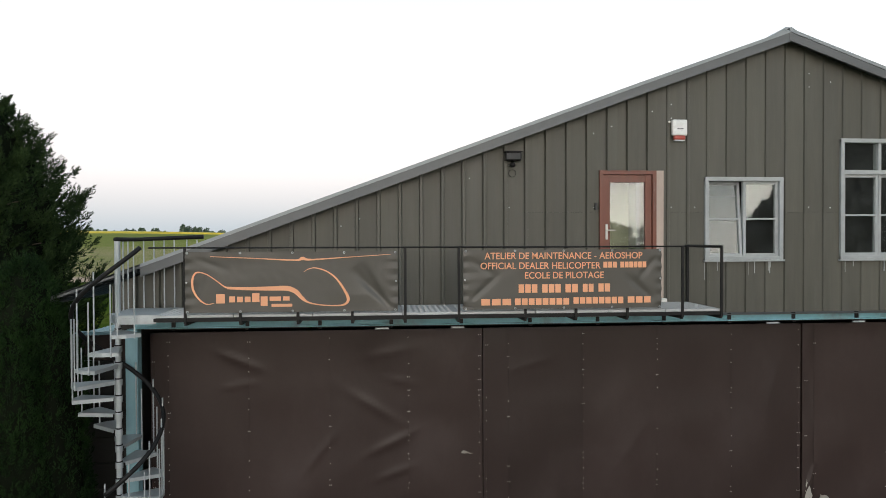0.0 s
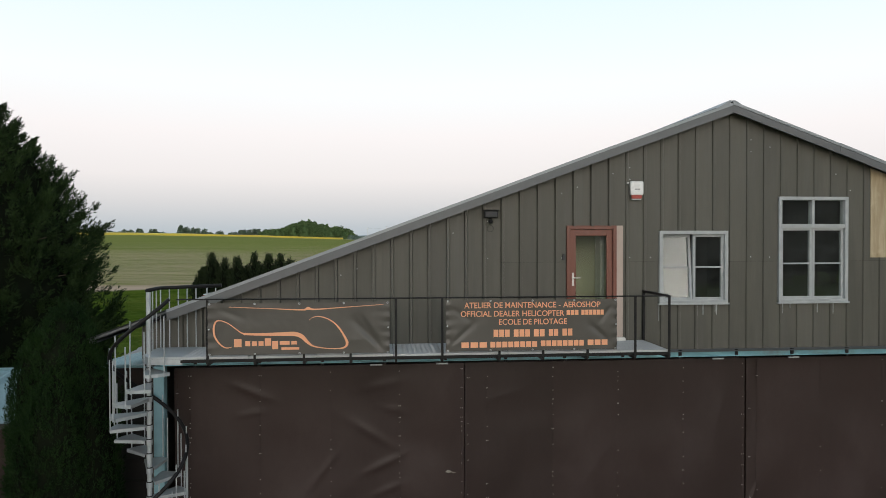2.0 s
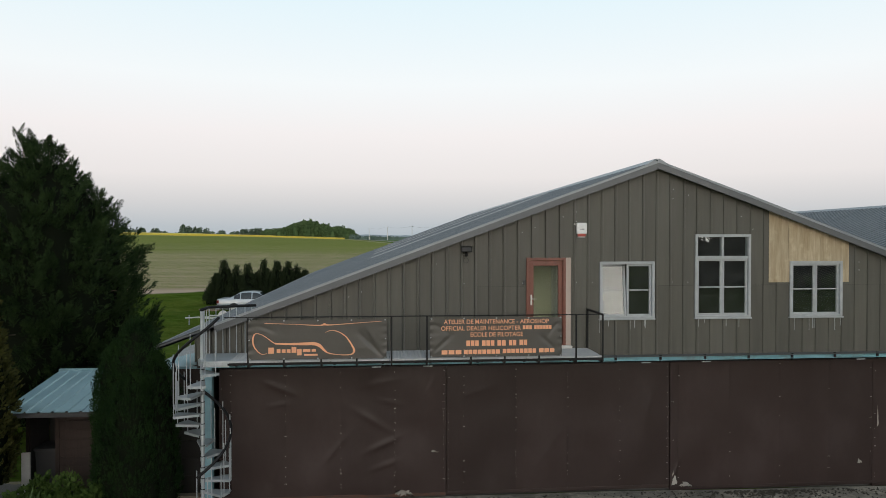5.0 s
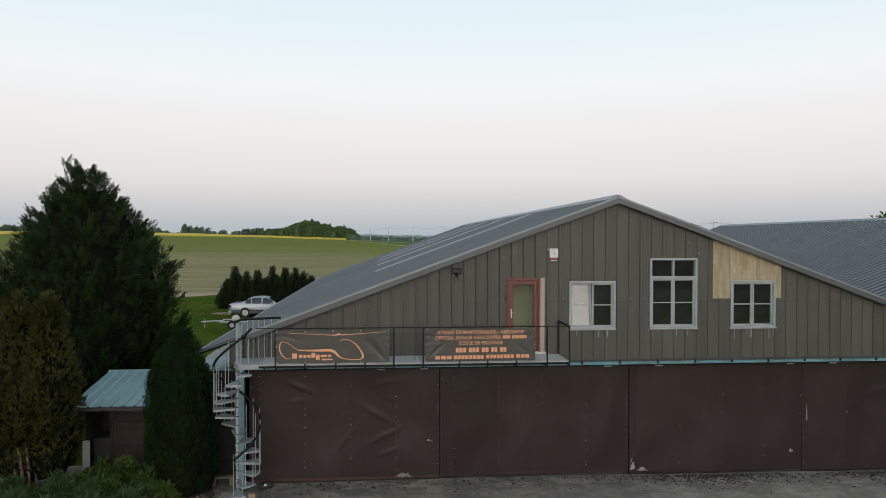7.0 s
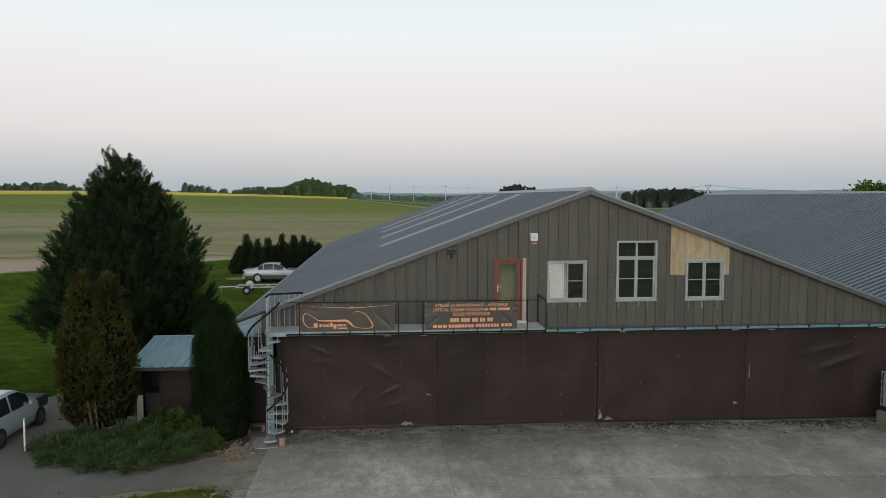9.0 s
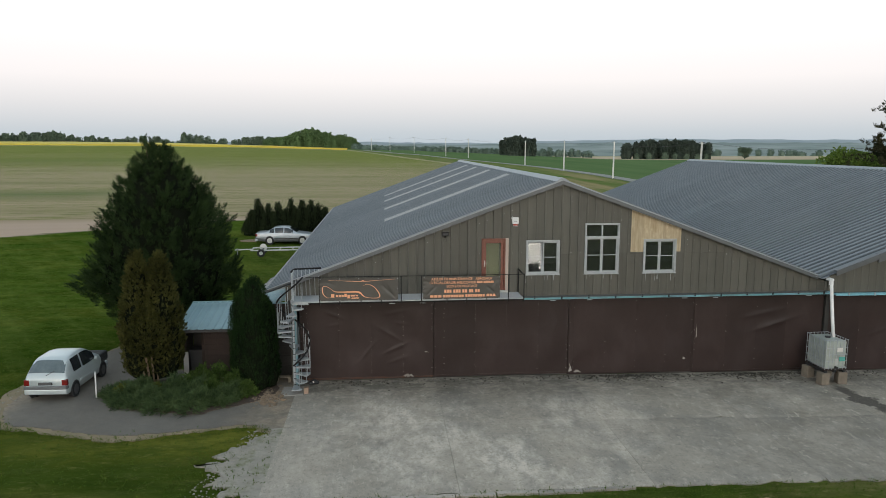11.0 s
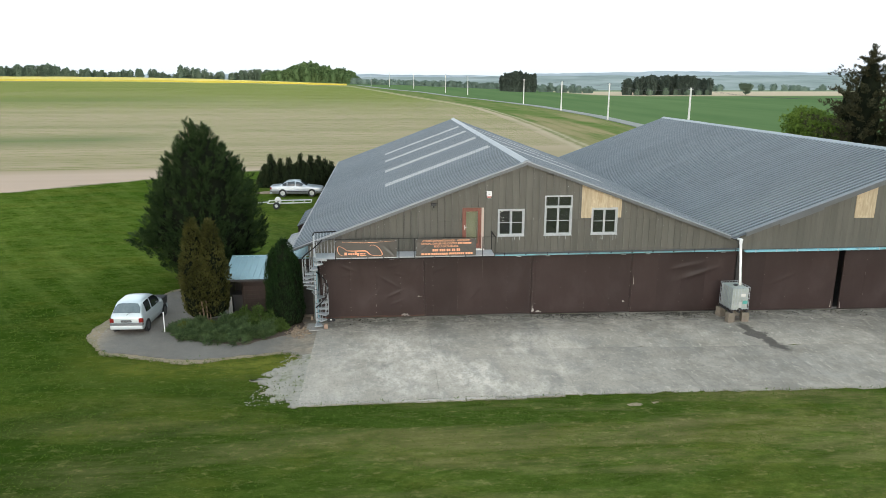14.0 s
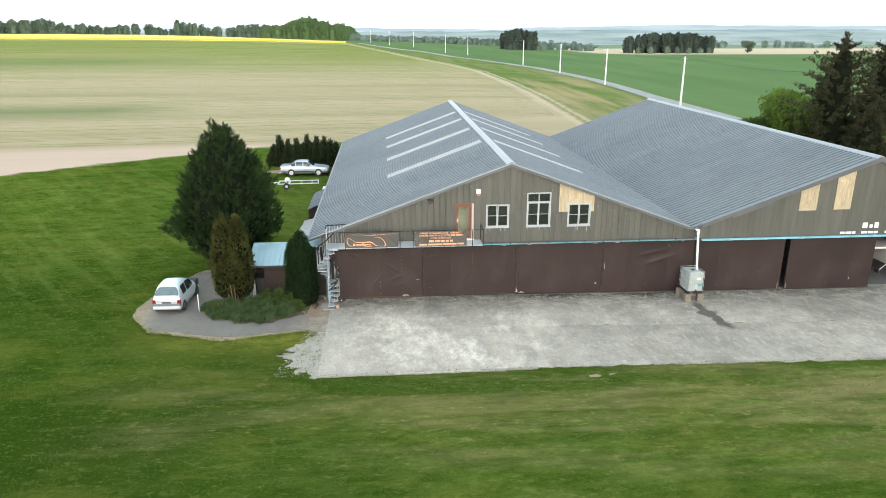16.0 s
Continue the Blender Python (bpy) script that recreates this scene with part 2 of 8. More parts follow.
def glass(name, tint=(0.9, 0.95, 0.93)):
    m, nt, bs = blank(name)
    nt.nodes.remove(bs)
    g = node(nt, "ShaderNodeBsdfGlossy", Roughness=0.02)
    g.inputs["Color"].default_value = (0.95, 0.95, 0.95, 1)
    t = nt.nodes.new("ShaderNodeBsdfTransparent")
    t.inputs["Color"].default_value = (*tint, 1)
    f = node(nt, "ShaderNodeFresnel", IOR=1.6)
    s = nt.nodes.new("ShaderNodeMixShader")
    link(nt, f.outputs[0], s.inputs[0])
    link(nt, t.outputs[0], s.inputs[1])
    link(nt, g.outputs[0], s.inputs[2])
    # faint grey veil painted over the glass to brighten its black panes
    grey_lift = node(nt, "ShaderNodeBsdfDiffuse")
    grey_lift.inputs["Color"].default_value = (0.40, 0.42, 0.42, 1)
    lift_mix = nt.nodes.new("ShaderNodeMixShader")
    link(nt, calc(nt, "MULTIPLY", noise_of(nt, coords(nt), 3.0, 5, 0.7, 0.3, 0.7), 0.045), lift_mix.inputs[0])
    link(nt, s.outputs[0], lift_mix.inputs[1])
    link(nt, grey_lift.outputs[0], lift_mix.inputs[2])
    link(nt, lift_mix.outputs[0], nt.nodes["Material Output"].inputs[0])
    return m


M_GLASS = glass("window_glass")
# rear car glass: sky reflection put in as a paler base colour
M_REARGLASS = surface("pale_rear_glass", (0.11, 0.14, 0.15), (0.075, 0.10, 0.108), rough=0.15, scale=4, bump=0, spec=0.7)
M_CARGLASS = surface("dark_car_glass", (0.02, 0.024, 0.028), rough=0.12, bump=0, spec=0.8)


def car_paint(name, colour):
    m, nt, bs = blank(name)
    co = coords(nt)
    d = noise_of(nt, co, 1.6, 4, 0.6, 0.3, 0.8)
    link(nt, mix(nt, calc(nt, "MULTIPLY", d, 0.35), colour, tuple(c * 0.75 for c in colour)), bs.inputs["Base Color"])
    bs.inputs["Metallic"].default_value = 0.25
    bs.inputs["Roughness"].default_value = 0.35
    bs.inputs["Coat Weight"].default_value = 0.8
    bs.inputs["Coat Roughness"].default_value = 0.12
    return m


M_CAR1 = car_paint("pale_silver_blue_paint", (0.47, 0.52, 0.53))
M_CAR2 = car_paint("silver_paint", (0.42, 0.45, 0.48))
M_BUMPER = surface("grey_bumper_plastic", (0.14, 0.145, 0.15), rough=0.55, bump=0.05)
M_DARKPLASTIC = surface("dark_plastic", (0.03, 0.03, 0.032), rough=0.55, bump=0.05)
M_CREAM = surface("faded_cream_paint", (0.50, 0.41, 0.35), (0.42, 0.33, 0.28), rough=0.6, scale=3, fine=30, bump=0.05, stretch=(1, 1, 0.3))
M_DARKHUB = surface("dark_steel_wheel", (0.06, 0.06, 0.062), rough=0.5, bump=0)
M_HUB = surface("pale_hubcap", (0.6, 0.6, 0.58), rough=0.4, metal=0.2, bump=0)
M_TAIL = surface("red_tail_lamp", (0.20, 0.015, 0.013), rough=0.2, bump=0)
M_SHEDROOF = surface("blue_grey_shed_roof", (0.30, 0.43, 0.46), (0.235, 0.345, 0.375), rough=0.42, metal=0.25, scale=1.5, fine=14, bump=0.04)
M_IBC = surface("milky_tank_plastic", (0.44, 0.47, 0.43), (0.30, 0.33, 0.29), rough=0.4, scale=2.5, fine=20, bump=0.05)
M_TANKGREEN = surface("turquoise_label", (0.10, 0.42, 0.36), rough=0.5, bump=0)


def leaf(name, dark, light, rough=0.6, through=0.25):
    m, nt, bs = blank(name)
    geo = nt.nodes.new("ShaderNodeNewGeometry")
    co = coords(nt)
    n = noise_of(nt, co, 1.7, 5, 0.65, 0.35, 0.68)
    r = calc(nt, "ADD", calc(nt, "MULTIPLY", geo.outputs["Random Per Island"], 0.35), calc(nt, "MULTIPLY", n, 0.7), True)
    col = mix(nt, r, dark, light)
    link(nt, col, bs.inputs["Base Color"])
    bs.inputs["Roughness"].default_value = rough
    bs.inputs["Specular IOR Level"].default_value = 0.05
    tr = nt.nodes.new("ShaderNodeBsdfTranslucent")
    link(nt, col, tr.inputs["Color"])
    ms = nt.nodes.new("ShaderNodeMixShader")
    ms.inputs[0].default_value = through
    link(nt, bs.outputs[0], ms.inputs[1])
    link(nt, tr.outputs[0], ms.inputs[2])
    link(nt, ms.outputs[0], nt.nodes["Material Output"].inputs[0])
    return m


M_CONIFER = leaf("conifer_green", (0.004, 0.011, 0.005), (0.054, 0.088, 0.030))
M_THUJA = leaf("bronzed_thuja", (0.005, 0.009, 0.003), (0.112, 0.110, 0.033))
M_CYPRESS = leaf("cypress_green", (0.004, 0.011, 0.005), (0.027, 0.056, 0.016))
M_JUNIPER = leaf("juniper_green", (0.014, 0.030, 0.012), (0.150, 0.215, 0.088))
M_BUSH = leaf("young_leaf_green", (0.026, 0.050, 0.012), (0.11, 0.165, 0.042))
M_GOLDBUSH = leaf("golden_green", (0.035, 0.048, 0.010), (0.150, 0.165, 0.036))
M_HEDGE = leaf("dark_hedge_green", (0.012, 0.020, 0.010), (0.044, 0.060, 0.026))
M_PURPLE = leaf("dull_brown_spruce", (0.008, 0.012, 0.006), (0.082, 0.078, 0.040))
# near-black fill: the shade deep inside crowns painted as a colour
M_INNER = surface("crown_shade_fill", (0.011, 0.014, 0.008), (0.007, 0.009, 0.006), rough=0.95, scale=2, fine=12, bump=0, spec=0.0)
M_DECID = leaf("fresh_deciduous_green", (0.050, 0.092, 0.016), (0.20, 0.29, 0.055))
M_COPSE = leaf("copse_green", (0.050, 0.088, 0.036), (0.135, 0.195, 0.078), rough=0.9, through=0.1)
# M_FARWOOD and M_HAZE: distance haze painted in as paler, bluer green
M_FARWOOD = leaf("haze_tinted_green", (0.080, 0.115, 0.084), (0.145, 0.188, 0.126), rough=0.9, through=0.1)
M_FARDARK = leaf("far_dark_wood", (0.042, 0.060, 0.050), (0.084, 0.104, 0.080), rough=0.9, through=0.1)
M_HAZE = leaf("haze_tinted_wood", (0.105, 0.150, 0.122), (0.158, 0.205, 0.162), rough=0.95, through=0.1)
M_BARK = surface("bark", (0.16, 0.11, 0.075), (0.09, 0.065, 0.045), rough=0.9, scale=6, fine=40, bump=0.6, stretch=(1, 1, 0.2))
M_PALEBARK = surface("pale_bare_stem", (0.20, 0.138, 0.088), (0.13, 0.09, 0.06), rough=0.85, scale=6, fine=40, bump=0.4, stretch=(1, 1, 0.3))


def concrete_mat():
    """Weathered slabs: smooth grey skin, scaled off to pale aggregate over the middle of the first bays, grit by the doors."""
    m, nt, bs = blank("weathered_apron_concrete")
    co = coords(nt)
    sep0 = nt.nodes.new("ShaderNodeSeparateXYZ")
    link(nt, co, sep0.inputs[0])

    def ramp_of(v, a, b):
        r = node(nt, "ShaderNodeMapRange")
        r.interpolation_type = "SMOOTHSTEP"
        r.inputs["From Min"].default_value, r.inputs["From Max"].default_value = a, b
        link(nt, v, r.inputs["Value"])
        return r.outputs[0]

    a = noise_of(nt, co, 0.16, 6, 0.6, 0.36, 0.64)
    b = noise_of(nt, co, 0.42, 9, 0.70, 0.40, 0.62)
    c = noise_of(nt, co, 28, 4, 0.7, 0.3, 0.7)
    d = noise_of(nt, coords(nt, "Object", (1, 0.7, 1)), 0.55, 9, 0.66, 0.46, 0.58)
    col = mix(nt, a, (0.300, 0.262, 0.210), (0.372, 0.322, 0.258))
    # smooth blue-grey skin left between the roughened parts
    col = mix(nt, calc(nt, "MULTIPLY", d, 0.72), col, (0.195, 0.183, 0.160))
    col = mix(nt, calc(nt, "MULTIPLY", b, 0.28), col, (0.470, 0.405, 0.325))
    pit = noise_of(nt, coords(nt, "Object", (1.25, 0.8, 1)), 4.0, 9, 0.82, 0.54, 0.63)
    col = mix(nt, calc(nt, "MULTIPLY", pit, 0.62), col, (0.165, 0.143, 0.110))
    # the slabs away from the scaled ones keep a darker, gritty skin
    away = calc(nt, "MAXIMUM", ramp_of(sep0.outputs["X"], 7.0, 13.0), ramp_of(sep0.outputs["Y"], 7.6, 10.2))
    rough_skin = noise_of(nt, coords(nt, "Object", (0.8, 1.0, 1)), 1.2, 10, 0.80, 0.42, 0.60)
    col = mix(nt, calc(nt, "MULTIPLY", calc(nt, "MULTIPLY", away, calc(nt, "ADD", 0.25, rough_skin)), 0.62, True), col, (0.172, 0.148, 0.112))
    # pale scaled patches, thickest before the first two door leaves
    zone = calc(nt, "MULTIPLY", ramp_of(sep0.outputs["X"], -3.4, 0.0), ramp_of(sep0.outputs["X"], 9.6, 4.8))
    zone = calc(nt, "MULTIPLY", zone, calc(nt, "MULTIPLY", ramp_of(sep0.outputs["Y"], 9.8, 7.0), ramp_of(sep0.outputs["Y"], 1.2, 2.6)))
    zone = calc(nt, "ADD", calc(nt, "MULTIPLY", zone, 0.80), 0.22)
    where = noise_of(nt, coords(nt, "Object", (1, 0.7, 1)), 0.30, 8, 0.66, 0.44, 0.555)
    bits = noise_of(nt, coords(nt, "Object", (1.5, 0.7, 1)), 1.7, 12, 0.78, 0.43, 0.56)
    soft = calc(nt, "ADD", calc(nt, "MULTIPLY", bits, 0.72), 0.28)
    scaled = calc(nt, "MULTIPLY", calc(nt, "MULTIPLY", where, soft), zone)
    col = mix(nt, calc(nt, "MULTIPLY", scaled, 0.92, True), col, (0.615, 0.538, 0.448))
    flake = noise_of(nt, coords(nt, "Object", (1.8, 0.8, 1)), 3.0, 10, 0.82, 0.55, 0.60)
    col = mix(nt, calc(nt, "MULTIPLY", flake, 0.58), col, (0.55, 0.480, 0.390))
    grit = noise_of(nt, co, 8, 9, 0.85, 0.53, 0.59)
    col = mix(nt, calc(nt, "MULTIPLY", grit, 0.50), col, (0.155, 0.138, 0.112))
    col = mix(nt, calc(nt, "MULTIPLY", c, 0.28), col, (0.20, 0.18, 0.155))
    info = nt.nodes.new("ShaderNodeObjectInfo")
    tone = calc(nt, "MULTIPLY_ADD", info.outputs["Random"], 0.2)
    tone.node.inputs[2].default_value = 0.9
    hs = node(nt, "ShaderNodeHueSaturation")
    link(nt, tone, hs.inputs["Value"])
    link(nt, col, hs.inputs["Color"])
    col = hs.outputs[0]
    sep = nt.nodes.new("ShaderNodeSeparateXYZ")
    link(nt, coords(nt), sep.inputs[0])
    # moss and grit gathered along the doors, a run of damp below the tank
    near = node(nt, "ShaderNodeMapRange")
    near.inputs["From Min"].default_value, near.inputs["From Max"].default_value = 7.6, 10.4
    link(nt, sep.outputs["Y"], near.inputs["Value"])
    e = noise_of(nt, coords(nt, "Object", (0.6, 1, 1)), 1.6, 10, 0.82, 0.44, 0.54)
    col = mix(nt, calc(nt, "MULTIPLY", calc(nt, "MULTIPLY", near.outputs[0], e), 0.75, True), col, (0.075, 0.068, 0.052))
    wob = noise_of(nt, co, 1.3, 5, 0.6, 0.0, 1.0)
    u = calc(nt, "ADD", calc(nt, "SUBTRACT", sep.outputs["X"], 16.75), calc(nt, "MULTIPLY", calc(nt, "SUBTRACT", wob, 0.5), 1.6))
    u = calc(nt, "ADD", u, calc(nt, "MULTIPLY", calc(nt, "SUBTRACT", sep.outputs["Y"], 7.2), 0.18))
    du = calc(nt, "SUBTRACT", 1.0, calc(nt, "MULTIPLY", calc(nt, "ABSOLUTE", u), 2.7), True)
    dy = calc(nt, "SUBTRACT", 1.0, calc(nt, "MULTIPLY", calc(nt, "ABSOLUTE", calc(nt, "SUBTRACT", sep.outputs["Y"], 7.2)), 0.52), True)
    wet = calc(nt, "MULTIPLY", calc(nt, "MULTIPLY", calc(nt, "MULTIPLY", du, dy), 5.0, True), calc(nt, "ADD", 0.8, calc(nt, "MULTIPLY", c, 0.3)), True)
    col = mix(nt, calc(nt, "MULTIPLY", wet, 0.92), col, (0.055, 0.045, 0.036))
    link(nt, col, bs.inputs["Base Color"])
    bs.inputs["Roughness"].default_value = 0.85
    bp = node(nt, "ShaderNodeBump", Strength=0.35, Distance=0.02)
    link(nt, mix(nt, 0.5, b, c), bp.inputs["Height"])
    link(nt, bp.outputs[0], bs.inputs["Normal"])
    return m


M_CONCRETE = concrete_mat()
def gravel_mat():
    """Grey chippings, browner where earth is trodden in along the rims and before the stairs."""
    m, nt, bs = blank("grey_gravel")
    co = coords(nt)
    big = noise_of(nt, co, 0.55, 7, 0.7, 0.36, 0.62)
    mid = noise_of(nt, co, 3.0, 8, 0.8, 0.38, 0.62)
    fine = noise_of(nt, co, 26, 4, 0.8, 0.30, 0.70)
    col = mix(nt, big, (0.100, 0.091, 0.080), (0.150, 0.137, 0.119))
    col = mix(nt, calc(nt, "MULTIPLY", mid, 0.45), col, (0.105, 0.098, 0.088))
    col = mix(nt, calc(nt, "MULTIPLY", fine, 0.36), col, (0.30, 0.28, 0.25))
    sep = nt.nodes.new("ShaderNodeSeparateXYZ")
    link(nt, co, sep.inputs[0])
    earth = noise_of(nt, co, 0.9, 8, 0.75, 0.40, 0.60)
    rim = node(nt, "ShaderNodeMapRange")
    rim.inputs["From Min"].default_value, rim.inputs["From Max"].default_value = -5.2, -3.4
    link(nt, sep.outputs["X"], rim.inputs["Value"])
    west = node(nt, "ShaderNodeMapRange")
    west.inputs["From Min"].default_value, west.inputs["From Max"].default_value = -11.4, -12.6
    link(nt, sep.outputs["X"], west.inputs["Value"])
    amount = calc(nt, "MULTIPLY", calc(nt, "ADD", calc(nt, "ADD", rim.outputs[0], west.outputs[0]), 0.12), calc(nt, "ADD", 0.25, calc(nt, "MULTIPLY", earth, 0.75)), True)
    col = mix(nt, calc(nt, "MULTIPLY", amount, 0.85), col, mix(nt, mid, (0.360, 0.295, 0.220), (0.245, 0.198, 0.145)))
    link(nt, col, bs.inputs["Base Color"])
    bs.inputs["Roughness"].default_value = 0.95
    bs.inputs["Specular IOR Level"].default_value = 0.1
    bp = node(nt, "ShaderNodeBump", Strength=0.8, Distance=0.02)
    link(nt, mix(nt, 0.6, mid, fine), bp.inputs["Height"])
    link(nt, bp.outputs[0], bs.inputs["Normal"])
    return m


M_GRAVEL = gravel_mat()
M_RUBBLE = surface("crumbled_concrete", (0.40, 0.36, 0.30), (0.22, 0.20, 0.165), rough=0.95, scale=2.2, fine=16, bump=0.9, spread=0.4, stain=(0.11, 0.13, 0.045), stain_scale=1.7, stain_amount=0.7)
M_LITTER = surface("dark_litter", (0.05, 0.042, 0.03), (0.03, 0.026, 0.02), rough=0.95, scale=3, fine=30, bump=0, spread=0.2, islands=0.4)
M_KERB = surface("pale_worn_kerb", (0.42, 0.37, 0.32), (0.29, 0.26, 0.22), rough=0.95, scale=3, fine=26, bump=0.5, spread=0.25, islands=0.18)
M_SOIL = surface("dark_bed_soil", (0.09, 0.06, 0.042), (0.055, 0.04, 0.03), rough=0.95, scale=3, fine=30, bump=0.6)
M_CLOD = surface("reddish_earth", (0.30, 0.215, 0.145), (0.17, 0.125, 0.085), rough=0.95, scale=3, fine=22, bump=0.6, spread=0.25)
M_STONE = surface("edging_stone", (0.36, 0.34, 0.31), (0.27, 0.25, 0.22), rough=0.9, scale=4, fine=40, bump=0.3, pieces=0.1)
M_ROAD = surface("pale_lane", (0.235, 0.235, 0.22), (0.155, 0.165, 0.135), rough=0.9, scale=0.3, fine=5, bump=0.1)
M_POLE = surface("pale_concrete_pole", (0.62, 0.61, 0.57), (0.52, 0.51, 0.48), rough=0.8, scale=1, fine=20, bump=0.05)
M_BLADE = leaf("grass_blade", (0.046, 0.088, 0.010), (0.100, 0.140, 0.020), through=0.35)


def ground_mat():
    m, nt, bs = blank("grass_and_fields")
    sep = nt.nodes.new("ShaderNodeSeparateXYZ")
    link(nt, coords(nt), sep.inputs[0])
    X, Y = sep.outputs["X"], sep.outputs["Y"]

    def table(v, lo, hi, stops, out=None):
        """Piecewise linear table of v."""
        mr = node(nt, "ShaderNodeMapRange")
        mr.inputs["From Min"].default_value, mr.inputs["From Max"].default_value = lo, hi
        link(nt, v, mr.inputs["Value"])
        r = nt.nodes.new("ShaderNodeValToRGB")
        while len(r.color_ramp.elements) < len(stops):
            r.color_ramp.elements.new(0.5)
        for e, (p, c) in zip(r.color_ramp.elements, stops):
            e.position = (p - lo) / (hi - lo)
            e.color = (*c, 1) if isinstance(c, tuple) else (c, c, c, 1)
        link(nt, mr.outputs[0], r.inputs["Fac"])
        return r.outputs[0]

    def step(v, edge, soft):
        s = node(nt, "ShaderNodeMapRange")
        s.inputs["From Min"].default_value, s.inputs["From Max"].default_value = edge - soft, edge + soft
        link(nt, v, s.inputs["Value"])
        return s.outputs[0]

    # mown grass: broad patches, mower lanes along x, tufts, worn straw-coloured places
    lane = noise_of(nt, coords(nt, "Object", (0.05, 1, 1)), 0.42, 6, 0.65, 0.38, 0.62)
    streak = noise_of(nt, coords(nt, "Object", (0.25, 1, 1)), 2.0, 9, 0.78, 0.38, 0.62)
    broad = noise_of(nt, coords(nt, "Object", (0.55, 1, 1)), 0.11, 7, 0.62, 0.40, 0.60)
    clump = noise_of(nt, coords(nt, "Object", (0.5, 1, 1)), 1.1, 9, 0.75, 0.42, 0.60)
    g2 = noise_of(nt, coords(nt, "Object", (0.35, 1, 1)), 0.9, 6, 0.7, 0.35, 0.65)
    g3 = noise_of(nt, coords(nt, "Object", (0.6, 1, 1)), 6, 6, 0.8, 0.40, 0.62)
    g7 = noise_of(nt, coords(nt, "Object", (0.5, 1, 1)), 3.2, 9, 0.85, 0.54, 0.64)
    g4 = noise_of(nt, coords(nt, "Object", (0.16, 1.0, 1)), 0.45, 7, 0.7, 0.46, 0.62)
    g6 = noise_of(nt, coords(nt, "Object", (0.4, 1, 1)), 0.30, 8, 0.7, 0.50, 0.60)
    # lawn painted darker to the left and near, for the picture's dim corner
    lawn_dim = table(X, -40, 20, [(-40, 0.95), (-8, 0.9), (4, 0.35), (20, 0.0)])
    lawn_dim = calc(nt, "MULTIPLY", lawn_dim, table(Y, 0, 60, [(0, 1.0), (7, 1.0), (14, 0.60), (26, 0.22), (60, 0.05)]))
    grass = mix(nt, broad, (0.042, 0.092, 0.012), (0.100, 0.150, 0.024))
    grass = mix(nt, calc(nt, "MULTIPLY", lane, 0.55), grass, (0.064, 0.122, 0.012))
    grass = mix(nt, calc(nt, "MULTIPLY", streak, 0.32), grass, (0.170, 0.186, 0.040))
    grass = mix(nt, lawn_dim, grass, mix(nt, broad, (0.017, 0.037, 0.005), (0.047, 0.076, 0.012)))
    grass = mix(nt, calc(nt, "MULTIPLY", clump, 0.70), grass, (0.020, 0.046, 0.003))
    grass = mix(nt, calc(nt, "MULTIPLY", g6, 0.34), grass, (0.150, 0.150, 0.028))
    grass = mix(nt, calc(nt, "MULTIPLY", g3, 0.5), grass, (0.024, 0.050, 0.005))
    grass = mix(nt, calc(nt, "MULTIPLY", g7, 0.5), grass, (0.165, 0.170, 0.045))
    worn_y = table(Y, -12, 8, [(-12, 0.0), (-6, 0.25), (-2.2, 0.95), (1.0, 0.8), (3, 0.45), (8, 0.35)])
    worn_x = table(X, -14, 34, [(-14, 0.0), (-9, 0.45), (-2, 0.6), (9, 1.0), (34, 1.0)])
    worn = calc(nt, "MULTIPLY", calc(nt, "MULTIPLY", worn_y, worn_x), calc(nt, "ADD", 0.06, calc(nt, "ADD", calc(nt, "MULTIPLY", g4, 0.6), calc(nt, "MULTIPLY", g7, 0.4))))
    grass = mix(nt, calc(nt, "MULTIPLY", worn, 1.0, True), grass, (0.255, 0.202, 0.095))
    diag = calc(nt, "ADD", calc(nt, "MULTIPLY", X, 0.80), calc(nt, "MULTIPLY", Y, 0.60))
    wave = node(nt, "ShaderNodeTexNoise", Scale=1.0, Detail=5, Roughness=0.7)
    wv = nt.nodes.new("ShaderNodeCombineXYZ")
    link(nt, calc(nt, "ADD", diag, calc(nt, "MULTIPLY", g2, 0.4)), wv.inputs[0])
    link(nt, calc(nt, "MULTIPLY", calc(nt, "SUBTRACT", calc(nt, "MULTIPLY", Y, 0.80), calc(nt, "MULTIPLY", X, 0.60)), 0.06), wv.inputs[1])
    link(nt, wv.outputs[0], wave.inputs["Vector"])
    cut = calc(nt, "MULTIPLY", calc(nt, "MULTIPLY", calc(nt, "SUBTRACT", wave.outputs["Fac"], 0.47), 6.0, True), table(Y, 0, 70, [(0, 0.0), (8, 0.10), (14, 0.30), (45, 0.26), (70, 0.2)]), True)
    cut = calc(nt, "MULTIPLY", cut, table(X, -60, 0, [(-60, 0.6), (-8, 1.0), (-3, 0.5), (0, 0.0)]))
    grass = mix(nt, cut, grass, (0.155, 0.190, 0.045))
    # uneven darker patches, more of the same dimness put into the grass colour
    dim_patch = noise_of(nt, coords(nt, "Object", (0.6, 1, 1)), 0.55, 5, 0.6, 0.52, 0.66)
    grass = mix(nt, calc(nt, "MULTIPLY", dim_patch, calc(nt, "MULTIPLY", table(Y, -30, 20, [(-30, 0.25), (-8, 0.40), (6, 0.60), (12, 0.5), (20, 0.15)]), table(X, -30, 30, [(-30, 0.7), (-4, 1.0), (2, 0.45), (30, 0.4)]))), grass, (0.018, 0.042, 0.006))
